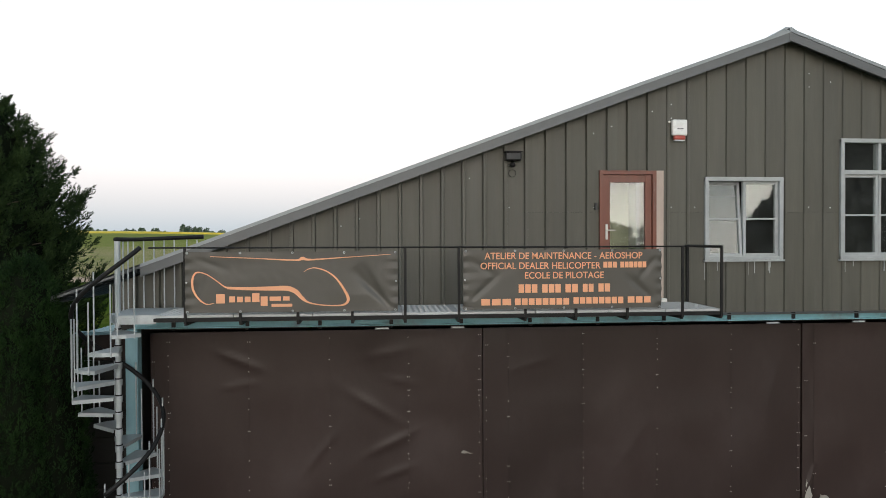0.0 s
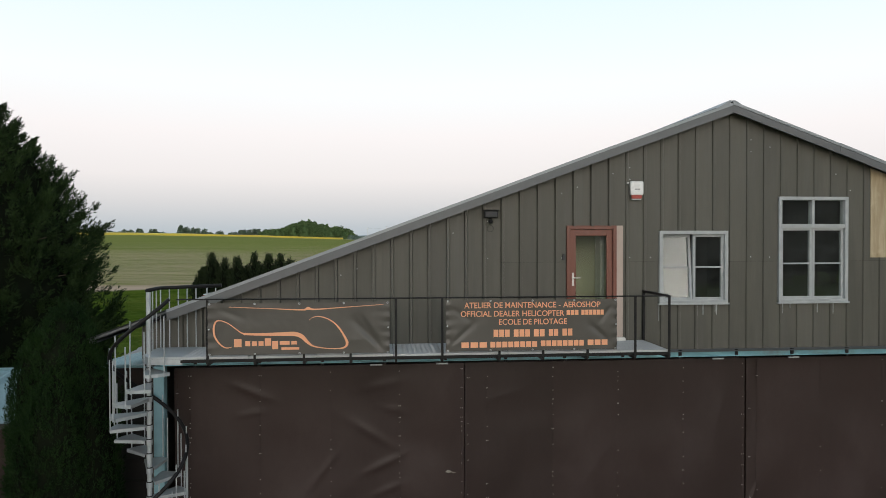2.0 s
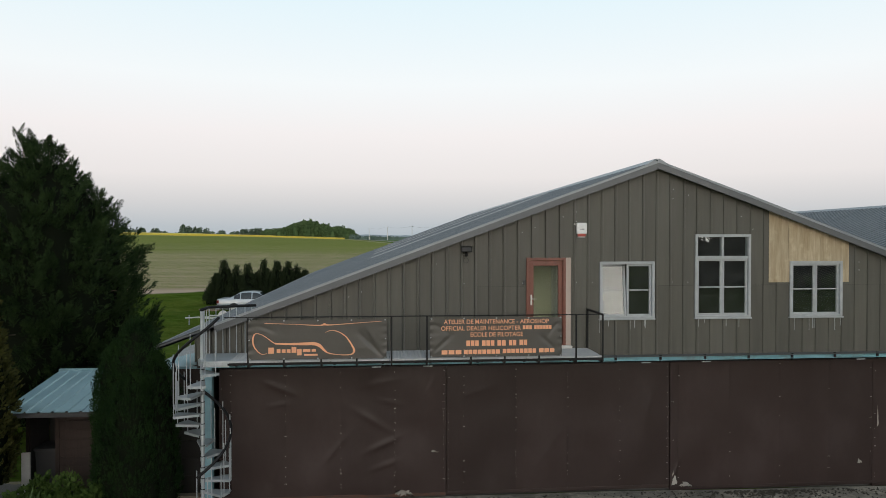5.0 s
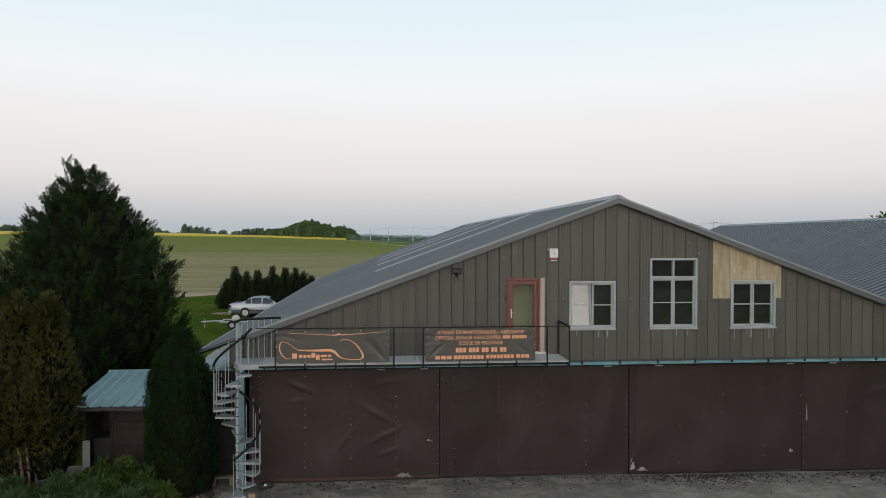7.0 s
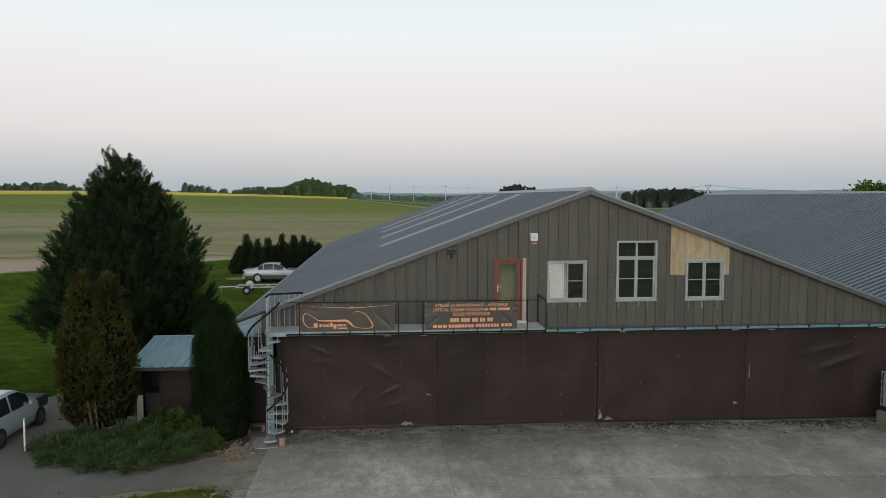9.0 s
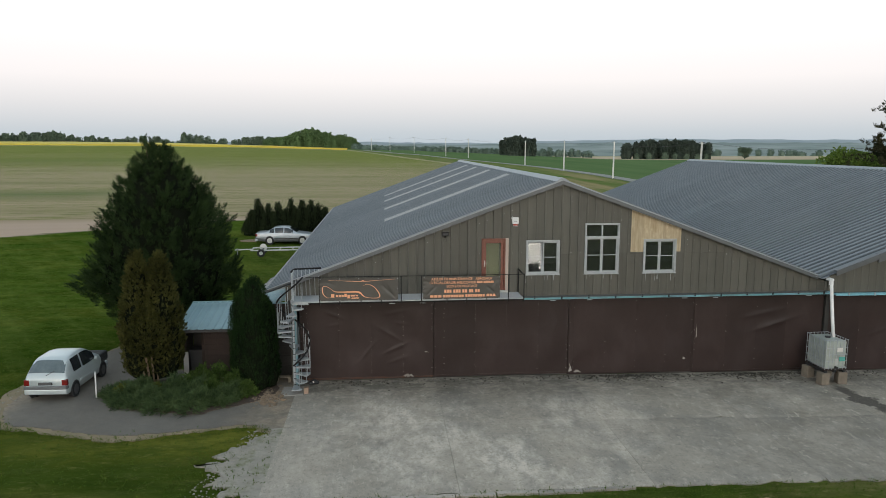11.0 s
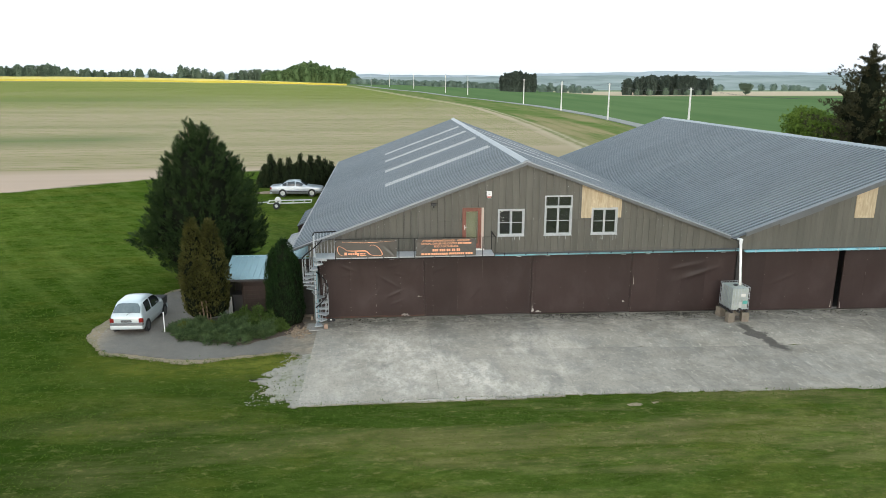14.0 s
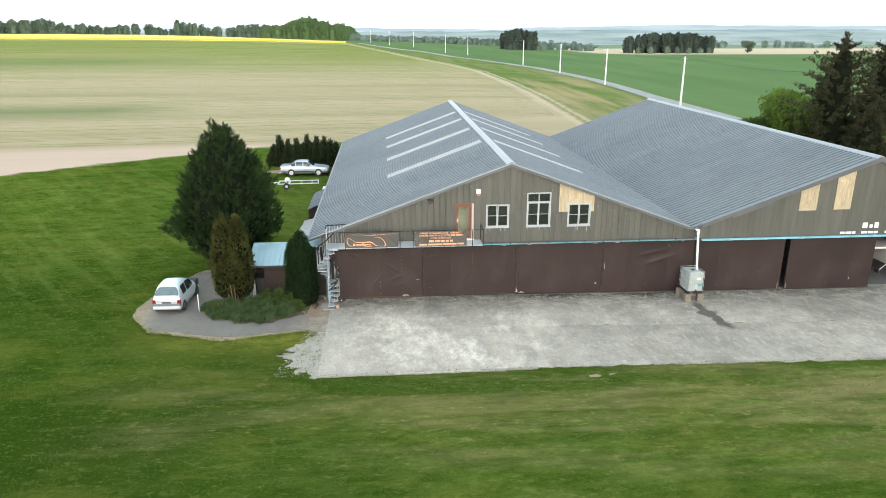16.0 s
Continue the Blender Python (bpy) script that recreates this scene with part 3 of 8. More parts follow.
    # thin yellowed grass before the drive
    thin = calc(nt, "MULTIPLY", table(Y, 2, 10, [(2, 0.0), (4.2, 0.15), (5.2, 0.85), (6.8, 0.9), (8.5, 0.0)]), table(X, -14, 0, [(-14, 0.0), (-12, 0.25), (-8.5, 0.6), (-3, 0.95), (-1.5, 0.0)]))
    thin = calc(nt, "MULTIPLY", thin, calc(nt, "ADD", 0.30, calc(nt, "MULTIPLY", clump, 0.70)))
    grass = mix(nt, thin, grass, (0.205, 0.200, 0.036))
    # ploughed field with faint sown bands
    v = calc(nt, "SUBTRACT", Y, calc(nt, "MULTIPLY", X, 0.10))
    f1 = noise_of(nt, coords(nt, "Object", (0.04, 1, 1)), 0.10, 3, 0.5, 0.3, 0.7)
    f2 = noise_of(nt, coords(nt, "Object", (0.012, 1, 1)), 0.55, 4, 0.6, 0.3, 0.7)
    f3 = noise_of(nt, coords(nt, "Object", (0.14, 1, 1)), 0.055, 4, 0.5, 0.52, 0.66)
    v = calc(nt, "ADD", v, calc(nt, "MULTIPLY", calc(nt, "SUBTRACT", f1, 0.5), 2.5))
    field = table(v, 40, 640, FIELD_BANDS)
    field = mix(nt, calc(nt, "MULTIPLY", f2, 0.16), field, (0.25, 0.225, 0.125))
    field = mix(nt, calc(nt, "MULTIPLY", f3, 0.30), field, (0.12, 0.155, 0.055))
    # two thriving green patches in the sown bands
    for mid, half, x_lo, x_hi in ((100.0, 16.0, -30.0, -46.0), (245.0, 38.0, -55.0, -95.0)):
        near_v = calc(nt, "SUBTRACT", 1.0, calc(nt, "DIVIDE", calc(nt, "ABSOLUTE", calc(nt, "SUBTRACT", v, mid)), half), True)
        side = node(nt, "ShaderNodeMapRange")
        side.inputs["From Min"].default_value, side.inputs["From Max"].default_value = x_lo, x_hi
        link(nt, X, side.inputs["Value"])
        field = mix(nt, calc(nt, "MULTIPLY", calc(nt, "MULTIPLY", near_v, side.outputs[0]), 0.80), field, (0.115, 0.150, 0.066))
    # green crop beyond the lane
    c1 = noise_of(nt, coords(nt, "Object", (1, 0.15, 1)), 0.05, 4, 0.6, 0.3, 0.7)
    crop = mix(nt, c1, (0.084, 0.138, 0.055), (0.114, 0.168, 0.071))
    far = table(Y, 0, 1200, [(0, (0.07, 0.13, 0.05)), (380, (0.08, 0.14, 0.06)), (435, (0.44, 0.35, 0.24)), (560, (0.46, 0.37, 0.27)), (600, (0.2, 0.25, 0.14)), (1200, (0.16, 0.2, 0.13))])
    crop = mix(nt, calc(nt, "MULTIPLY", step(Y, 425, 12), step(X, 138, 10)), crop, far)
    # track between field and grass strip
    tx = table(Y, 60, 800, [(60, 0.616), (79.5, 0.6212), (87, 0.6236), (102, 0.6264), (123.5, 0.6304), (160, 0.6312), (202, 0.624), (233, 0.599), (266, 0.567), (322, 0.5228), (413, 0.447), (800, 0.2)])
    tx = calc(nt, "MULTIPLY", calc(nt, "SUBTRACT", tx, 0.5), 250.0)
    d = calc(nt, "ADD", calc(nt, "SUBTRACT", X, tx), calc(nt, "MULTIPLY", calc(nt, "SUBTRACT", g2, 0.5), 0.8))
    strip = mix(nt, calc(nt, "MULTIPLY", f1, 0.6), (0.075, 0.135, 0.03), (0.20, 0.19, 0.085))
    edge = calc(nt, "ADD", calc(nt, "SUBTRACT", Y, calc(nt, "MULTIPLY", calc(nt, "MINIMUM", X, -9.0), 0.62)), calc(nt, "MULTIPLY", calc(nt, "SUBTRACT", g2, 0.5), 1.2))
    in_field = step(edge, 63.6, 0.5)
    land = mix(nt, in_field, grass, field)
    lx = table(Y, 60, 800, [(60, 0.734), (111, 0.735), (149, 0.741), (176, 0.743), (207, 0.734), (231, 0.725), (256, 0.700), (279, 0.666), (299, 0.625), (348, 0.577), (384, 0.527), (442, 0.472), (800, 0.2)])
    lx = calc(nt, "MULTIPLY", calc(nt, "SUBTRACT", lx, 0.5), 250.0)
    dry = noise_of(nt, coords(nt, "Object", (1, 0.12, 1)), 0.16, 5, 0.6, 0.42, 0.62)
    strip = mix(nt, calc(nt, "MULTIPLY", dry, table(Y, 60, 400, [(60, 0.85), (150, 0.8), (200, 0.35), (400, 0.1)])), strip, (0.30, 0.235, 0.13))
    right = mix(nt, step(calc(nt, "SUBTRACT", X, lx), 1.0, 1.0), strip, crop)
    right = mix(nt, step(Y, 58, 4), grass, right)
    land = mix(nt, step(d, 0.0, 0.5), land, right)
    track = calc(nt, "SUBTRACT", 1.0, calc(nt, "ABSOLUTE", calc(nt, "SUBTRACT", calc(nt, "ABSOLUTE", calc(nt, "SUBTRACT", d, 0.0)), 1.2)), True)
    track = calc(nt, "MULTIPLY", track, step(Y, 62, 4))
    land = mix(nt, calc(nt, "MULTIPLY", track, 0.75), land, (0.42, 0.35, 0.24))
    link(nt, land, bs.inputs["Base Color"])
    bs.inputs["Roughness"].default_value = 1.0
    bs.inputs["Specular IOR Level"].default_value = 0.0
    bp = node(nt, "ShaderNodeBump", Strength=0.6, Distance=0.12)
    link(nt, mix(nt, 0.35, clump, g3), bp.inputs["Height"])
    link(nt, bp.outputs[0], bs.inputs["Normal"])
    return m


FIELD_BANDS = [(40, (0.469, 0.35, 0.275)), (57, (0.451, 0.339, 0.26)), (60.5, (0.31, 0.253, 0.156)), (66, (0.361, 0.29, 0.19)), (73, (0.328, 0.269, 0.167)), (80, (0.385, 0.304, 0.205)), (90, (0.328, 0.271, 0.171)), (108, (0.39, 0.308, 0.21)), 
               (130, (0.347, 0.281, 0.185)), (165, (0.39, 0.308, 0.21)), (215, (0.343, 0.285, 0.185)), (255, (0.262, 0.253, 0.125)), (295, (0.3, 0.27, 0.151)), (370, (0.225, 0.24, 0.106)), (640, (0.245, 0.253, 0.116))]
M_RAPE = surface("yellow_rape", (0.60, 0.46, 0.05), (0.46, 0.38, 0.06), rough=0.9, scale=0.05, fine=0.6, bump=0, stretch=(0.2, 1, 1))
M_EARTH = surface("trodden_earth", (0.30, 0.23, 0.15), (0.17, 0.145, 0.075), rough=0.95, scale=1.1, fine=20, bump=0.4, spread=0.2)
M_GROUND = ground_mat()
M_CROP = leaf("young_crop_green", (0.135, 0.175, 0.052), (0.21, 0.245, 0.088), rough=0.9, through=0.3)
# both hill colours are greyed and blued to stand for haze
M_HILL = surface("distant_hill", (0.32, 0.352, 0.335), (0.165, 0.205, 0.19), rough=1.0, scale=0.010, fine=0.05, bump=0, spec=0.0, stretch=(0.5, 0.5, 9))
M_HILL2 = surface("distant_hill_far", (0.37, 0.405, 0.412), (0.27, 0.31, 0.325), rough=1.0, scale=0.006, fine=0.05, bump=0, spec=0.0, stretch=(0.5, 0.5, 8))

# ---- mesh helpers ----
def empty(name, at=(0, 0, 0), turn=0.0):
    ob = new(name)
    ob.matrix_world = pose(*at, 0, 0, turn)
    ob.empty_display_size = 0.2
    return ob


def from_lists(name, verts, faces, material, parent=None, label="", smooth=False):
    me = bpy.data.meshes.new(name)
    me.from_pydata([tuple(map(float, v)) for v in verts], [], faces)
    me.materials.append(material)
    if smooth:
        me.polygons.foreach_set("use_smooth", [True] * len(me.polygons))
    me.update()
    ob = new(name, me)
    if parent is not None:
        ob.parent = parent
    if label:
        tagged(ob, label)
    return ob


def part(name, bm, material, parent=None, label="", smooth=False):
    bmesh.ops.recalc_face_normals(bm, faces=bm.faces)
    me = bpy.data.meshes.new(name)
    bm.to_mesh(me)
    bm.free()
    me.materials.append(material)
    if smooth:
        me.polygons.foreach_set("use_smooth", [True] * len(me.polygons))
    ob = new(name, me)
    if parent is not None:
        ob.parent = parent
    if label:
        tagged(ob, label)
    return ob


def box(x0, x1, y0, y1, z0, z1, bevel=0.0, bm=None):
    bm = bm or bmesh.new()
    r = bmesh.ops.create_cube(bm, size=1)
    bmesh.ops.scale(bm, vec=(x1 - x0, y1 - y0, z1 - z0), verts=r["verts"])
    bmesh.ops.translate(bm, vec=((x0 + x1) / 2, (y0 + y1) / 2, (z0 + z1) / 2), verts=r["verts"])
    if bevel:
        edges = list({e for v in r["verts"] for e in v.link_edges})
        bmesh.ops.bevel(bm, geom=edges, offset=bevel, segments=2, affect="EDGES", profile=0.6)
    return bm


def rod(p0, p1, r, n=10, bm=None, r1=None):
    """A round bar from p0 to p1."""
    bm = bm or bmesh.new()
    p0, p1 = Vector(p0), Vector(p1)
    d = p1 - p0
    m = Matrix.Translation((p0 + p1) / 2) @ d.to_track_quat("Z", "Y").to_matrix().to_4x4()
    bmesh.ops.create_cone(bm, cap_ends=True, segments=n, radius1=r, radius2=r if r1 is None else r1, depth=d.length, matrix=m)
    return bm


def tube(points, r, n=8, bm=None):
    """A round bar along a line of points."""
    bm = bm or bmesh.new()
    pts = [Vector(p) for p in points]
    rings = []
    for i, p in enumerate(pts):
        d = (pts[min(i + 1, len(pts) - 1)] - pts[max(i - 1, 0)]).normalized()
        side = d.cross(Vector((0, 0, 1)))
        side = side.normalized() if side.length > 1e-4 else Vector((1, 0, 0))
        up = side.cross(d)
        rings.append([bm.verts.new(p + r * (math.cos(a) * side + math.sin(a) * up)) for a in (2 * math.pi * k / n for k in range(n))])
    for a, b in zip(rings, rings[1:]):
        for k in range(n):
            bm.faces.new((a[k], a[(k + 1) % n], b[(k + 1) % n], b[k]))
    bm.faces.new(rings[0])
    bm.faces.new(rings[-1])
    return bm


def prism(outline, y0, y1, bm=None):
    """An outline in x, z drawn out from y0 to y1."""
    bm = bm or bmesh.new()
    a = [bm.verts.new((x, y0, z)) for x, z in outline]
    b = [bm.verts.new((x, y1, z)) for x, z in outline]
    bm.faces.new(a)
    bm.faces.new(b[::-1])
    n = len(a)
    for i in range(n):
        bm.faces.new((a[i], a[(i + 1) % n], b[(i + 1) % n], b[i]))
    return bm


def slab_of(outline, z0, z1, bm=None):
    """An outline in x, y drawn up from z0 to z1."""
    bm = bm or bmesh.new()
    a = [bm.verts.new((x, y, z0)) for x, y in outline]
    b = [bm.verts.new((x, y, z1)) for x, y in outline]
    bm.faces.new(a[::-1])
    bm.faces.new(b)
    n = len(a)
    for i in range(n):
        bm.faces.new((a[i], a[(i + 1) % n], b[(i + 1) % n], b[i]))
    return bm


def smoothstep(a, b, v):
    t = np.clip((v - a) / (b - a), 0, 1)
    return t * t * (3 - 2 * t)


def land_z(x, y):
    """Height of the ground: level round the doors, falling gently past them, a low bank beside the hangar and a broad rise far behind."""
    x, y = np.asarray(x, float), np.asarray(y, float)
    fall = -0.0125 * np.clip(x - 5, 0, 30) * (1 - smoothstep(50, 140, y))
    crest = np.interp(x, [-420, -250, -160, -90, -27, 10, 60, 92, 130, 165], [8.9, 8.4, 7.9, 6.7, 4.8, 4.0, 3.6, 2.3, 0.9, 0.0])
    bank = 1.38 * smoothstep(16, 50, y) * np.maximum(1 - smoothstep(-5, -3.4, x), smoothstep(44.7, 52, y) * (1 - smoothstep(15, 60, x)))
    rise = bank + crest * smoothstep(60, 500, y) + 1.6 * smoothstep(450, 570, y) * (1 - smoothstep(-260, -40, x))
    dip = -14.0 * smoothstep(600, 1000, y) * smoothstep(20, 160, x)
    over = -7.0 * smoothstep(600, 1000, y)
    return fall + rise + dip + over

# ---- ground to the horizon ----
def spaced(lo, hi, near_lo, near_hi, step, growth):
    out = list(np.arange(near_lo, near_hi + 1e-6, step))
    s = step
    while out[-1] < hi:
        s *= growth
        out.append(out[-1] + s)
    s, low = step, [near_lo]
    while low[-1] > lo:
        s *= growth
        low.append(low[-1] - s)
    return low[:0:-1] + out


def make_ground():
    xs, ys = spaced(-3500, 4200, -30, 40, 1.0, 1.13), spaced(-600, 4500, -26, 70, 1.0, 1.045)
    gx, gy = np.meshgrid(xs, ys)
    gz = land_z(gx, gy)
    lump = np.array([[noise.noise((x * 0.25, y * 0.25, 0)) for x in xs] for y in ys]) * 0.05
    flat = (gx > -14.5) & (gx < 45) & (gy > 0.5) & (gy < 17)
    lump = lump * (1 - smoothstep(45, 75, gy)) * (1 - smoothstep(35, 60, np.abs(gx)))
    gz = gz + np.where(flat, -0.03, lump - 0.02)
    w = len(xs)
    faces = [(j * w + i, j * w + i + 1, (j + 1) * w + i + 1, (j + 1) * w + i) for j in range(len(ys) - 1) for i in range(w - 1)]
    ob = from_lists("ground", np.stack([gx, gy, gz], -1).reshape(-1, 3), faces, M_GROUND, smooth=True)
    tagged(ob, "mown green grass running out into ploughed and sown fields", "ground", kind="structure")


make_ground()


def rough_outline(points, jitter, per=0.35, seed=1):
    """A closed outline through the points, broken up unevenly."""
    rnd, out = random.Random(seed), []
    for (x0, y0), (x1, y1) in zip(points, points[1:] + points[:1]):
        n = max(1, int(math.hypot(x1 - x0, y1 - y0) / per))
        for i in range(n):
            k = i / n
            out.append((x0 + (x1 - x0) * k + rnd.uniform(-jitter, jitter), y0 + (y1 - y0) * k + rnd.uniform(-jitter, jitter)))
    return out


def smooth_line(points, n=8):
    """Catmull-Rom through a closed ring of points."""
    out, m = [], len(points)
    for i in range(m):
        p = [Vector(points[(i + k) % m]) for k in (-1, 0, 1, 2)]
        for k in range(n):
            t = k / n
            out.append(tuple(0.5 * ((2 * p[1]) + (p[2] - p[0]) * t + (2 * p[0] - 5 * p[1] + 4 * p[2] - p[3]) * t * t + (3 * p[1] - p[0] - 3 * p[2] + p[3]) * t ** 3)))
    return out


GRAVEL = [(-2.95, 10.4), (-2.95, 6.0), (-4.2, 6.75), (-6.0, 6.5), (-7.8, 6.25), (-9.4, 6.65), (-10.8, 7.15), (-11.6, 7.35), (-12.2, 8.1), (-12.6, 9.3), (-12.5, 11.6), (-11.9, 14.2), (-11.3, 15.6), (-10.5, 15.7), (-9.4, 13.6), (-8.6, 12.4), (-4.5, 12.2)]
fringe = [(x - (0.45 if x < -12 and y > 9 else 0.0) + 0.12 * (x + 8) / 6, y + (0.42 if y < 7.5 and x < -6 else 0.26) * (y - 10) / 4) for x, y in GRAVEL]
earth = part("earth_verge", slab_of(rough_outline(smooth_line(fringe, 9), 0.07, 0.17, 21), -0.1, -0.012), M_EARTH)
tagged(earth, "trodden tan earth fringe round the gravel drive", "earth verge", kind="structure")
for i, (x, y, r) in enumerate(((8.75, 1.08, 0.17), (9.5, 1.2, 0.09))):
    ring = [(x + 1.6 * r * math.cos(a), y + 0.7 * r * math.sin(a)) for a in np.linspace(0, 2 * math.pi, 14)[:-1]]
    bare = part("bare_patch", slab_of(rough_outline(ring, 0.05, 0.1, i + 60), -0.35, float(land_z(x, y)) - 0.024), M_EARTH)
    tagged(bare, "bare tan earth patch worn through the grass", "bare patch", kind="structure")
ring = [(-10.7 + 0.75 * math.cos(a), 41.4 + 0.7 * math.sin(a)) for a in np.linspace(0, 2 * math.pi, 16)[:-1]]
bare = part("bare_patch", slab_of(rough_outline(ring, 0.12, 0.2, 66), 0.6, float(land_z(-10.7, 41.2)) + 0.02), M_CLOD)
tagged(bare, "bare reddish earth behind the parked saloon", "bare patch", kind="structure")
drive = part("gravel_drive", slab_of(rough_outline(smooth_line(GRAVEL, 9), 0.05, 0.15, 3), -0.1, 0.006), M_GRAVEL)
tagged(drive, "grey gravel drive looping round the planting bed", "gravel drive", kind="structure")
RUBBLE = [(-2.95, 6.3), (-3.5, 6.35), (-3.7, 5.9), (-4.2, 5.6), (-4.0, 5.2), (-4.7, 5.0), (-5.1, 4.55), (-4.5, 4.3), (-5.5, 4.0), (-4.8, 3.6), (-4.4, 3.4), (-4.8, 2.9), (-4.1, 2.7), (-4.3, 2.2), (-3.6, 2.3), (-3.5, 1.75), (-3.02, 1.7)]
RUBBLE = [(-2.95 + (x + 2.95) * 0.84, y) for x, y in RUBBLE]
rub = part("broken_concrete_edge", slab_of(rough_outline(RUBBLE, 0.09, 0.12, 5), -0.1, 0.012), M_RUBBLE)
tagged(rub, "crumbled pale concrete edge with weeds beside the apron", "concrete edge", kind="structure")

# apron of cast slabs in front of the doors, falling slightly along its length
apron = tagged(empty("concrete_apron"), "weathered grey concrete apron with stains and open joints", "concrete apron", kind="structure")


def make_slab(x0, x1, y0, y1, seed):
    nx, ny = 14, 24
    xs, ys = np.linspace(x0 + 0.004, x1 - 0.004, nx), np.linspace(y0, y1, ny)
    rnd = random.Random(seed)
    verts, faces = [], []
    chip = [rnd.uniform(-0.05, 0.05) + (rnd.uniform(-0.12, 0) if rnd.random() < 0.2 else 0) for _ in range(nx)]
    for j, y in enumerate(ys):
        for i, x in enumerate(xs):
            yy = y - (chip[i] if j == 0 else 0)
            verts.append((x, yy, float(land_z(x, yy)) + 0.02 + 0.012 * noise.noise((x * 0.6, yy * 0.6, 3)) - (0.02 if j == 0 else 0)))
    top = len(verts)
    for j, y in enumerate(ys):
        for i, x in enumerate(xs):
            verts.append((x, verts[j * nx + i][1], float(land_z(x, y)) - 0.15))
    for j in range(ny - 1):
        for i in range(nx - 1):
            a = j * nx + i
            faces.append((a, a + 1, a + nx + 1, a + nx))
    rim = [i for i in range(nx)] + [j * nx + nx - 1 for j in range(1, ny)] + [(ny - 1) * nx + i for i in range(nx - 2, -1, -1)] + [j * nx for j in range(ny - 2, 0, -1)]
    for a, b in zip(rim, rim[1:] + rim[:1]):
        faces.append((a, a + top, b + top, b))
    from_lists("concrete_slab", verts, faces, M_CONCRETE, apron, smooth=False)


SLAB_X = [-3.08, 1.92, 6.97, 11.66, 16.95, 21.9, 26.9, 31.8, 36.7]
for i, (x0, x1) in enumerate(zip(SLAB_X, SLAB_X[1:])):
    split = (6.38, 6.36, 6.24, 6.12, 6.1, 6.1, 6.1, 6.1)[i]
    front = (1.95, 1.94, 1.92, 1.88, 1.83, 1.79, 1.75, 1.75)[i]
    make_slab(x0, x1, front, split - 0.003, i)
    make_slab(x0, x1, split + 0.003, 10.62, i + 40)

# worn pale kerb strip along the front of the apron
rnd_k = random.Random(31)
x = -3.05
while x < 5.5:
    w = rnd_k.uniform(0.9, 1.6)
    y1 = 1.955 + rnd_k.uniform(-0.04, 0.01)
    z = float(land_z(x + w / 2, 1.9))
    bm = slab_of(rough_outline([(x, y1 - rnd_k.uniform(0.12, 0.2)), (x + w - 0.03, y1 - rnd_k.uniform(0.12, 0.2)), (x + w - 0.03, y1 - 0.03), (x, y1 - 0.03)], 0.02, 0.12, int(x * 9) + 90), z - 0.1, z + rnd_k.uniform(0.022, 0.034))
    part("kerb_piece", bm, M_KERB, apron)
    x += w

# loose stones over the crumbled edge and the drive's rim
stones = bmesh.new()
for k in range(390):
    if k < 340:
        t = rnd_k.random()
        x, y = -3.1 - rnd_k.random() ** 0.8 * (1.9 - 0.9 * t), 1.9 + 4.3 * t
    else:
        x, y = -12.75 + rnd_k.gauss(0, 0.16), 10.6 + rnd_k.gauss(0, 1.0)
    r = rnd_k.uniform(0.010, 0.028) * (1.7 if rnd_k.random() < 0.08 else 1.0)
    m = Matrix.Translation((x, y, 0.012)) @ Matrix.Rotation(rnd_k.uniform(0, 6.3), 4, "Z") @ Matrix.Diagonal((r * rnd_k.uniform(1, 1.8), r, r * 0.6, 1))
    bmesh.ops.create_icosphere(stones, subdivisions=1, radius=1.0, matrix=m)
tagged(part("loose_stones", stones, M_RUBBLE), "pale loose stones at the edge of the drive", "stones", kind="stuff")

# turned earth and clods between the bed and the stair foot
clods = bmesh.new()
for k in range(260):
    x, y = rnd_k.gauss(-3.95, 0.33), rnd_k.gauss(9.05, 0.42)
    if not (-4.9 < x < -3.2 and 8.1 < y < 10.2):
        continue
    r = rnd_k.uniform(0.015, 0.05) * (1.8 if rnd_k.random() < 0.1 else 1.0)
    m = Matrix.Translation((x, y, 0.012 + r * 0.25)) @ Matrix.Rotation(rnd_k.uniform(0, 6.3), 4, "Z") @ Matrix.Diagonal((r * rnd_k.uniform(1, 1.6), r, r * 0.65, 1))
    bmesh.ops.create_icosphere(clods, subdivisions=1, radius=1.0, matrix=m)
for v in clods.verts:
    v.co += Vector(v.co.normalized()) * 0.02 * noise.noise(v.co * 9)
tagged(part("earth_clods", clods, M_CLOD), "reddish brown clods of turned earth beside the stair foot", "earth", kind="stuff")

# dark litter swept up against the doors
litter = bmesh.new()
for k in range(1500):
    x = rnd_k.choice((rnd_k.gauss(9.3, 1.1), rnd_k.gauss(14.4, 0.9), rnd_k.uniform(-2, 24)))
    y = 10.5 - abs(rnd_k.gauss(0, 0.42)) * (0.35 if k % 3 == 2 else 1.0) - 0.02
    if not -2.8 < x < 26 or y < 8.6:
        continue
    z = float(land_z(x, y)) + 0.034
    r = rnd_k.uniform(0.012, 0.05)
    n = rnd_k.choice((3, 4, 5))
    a0 = rnd_k.uniform(0, 6.3)
    top = litter.verts.new((x, y, z + r * 0.5))
    ring = [litter.verts.new((x + r * rnd_k.uniform(0.5, 1.3) * math.cos(a0 + 6.283 * q / n), y + 0.7 * r * rnd_k.uniform(0.5, 1.3) * math.sin(a0 + 6.283 * q / n), z - 0.012)) for q in range(n)]
    for q in range(n):
        litter.faces.new((ring[q], ring[(q + 1) % n], top))
tagged(part("litter", litter, M_LITTER), "dark leaf litter and grit swept against the doors", "litter", kind="stuff")

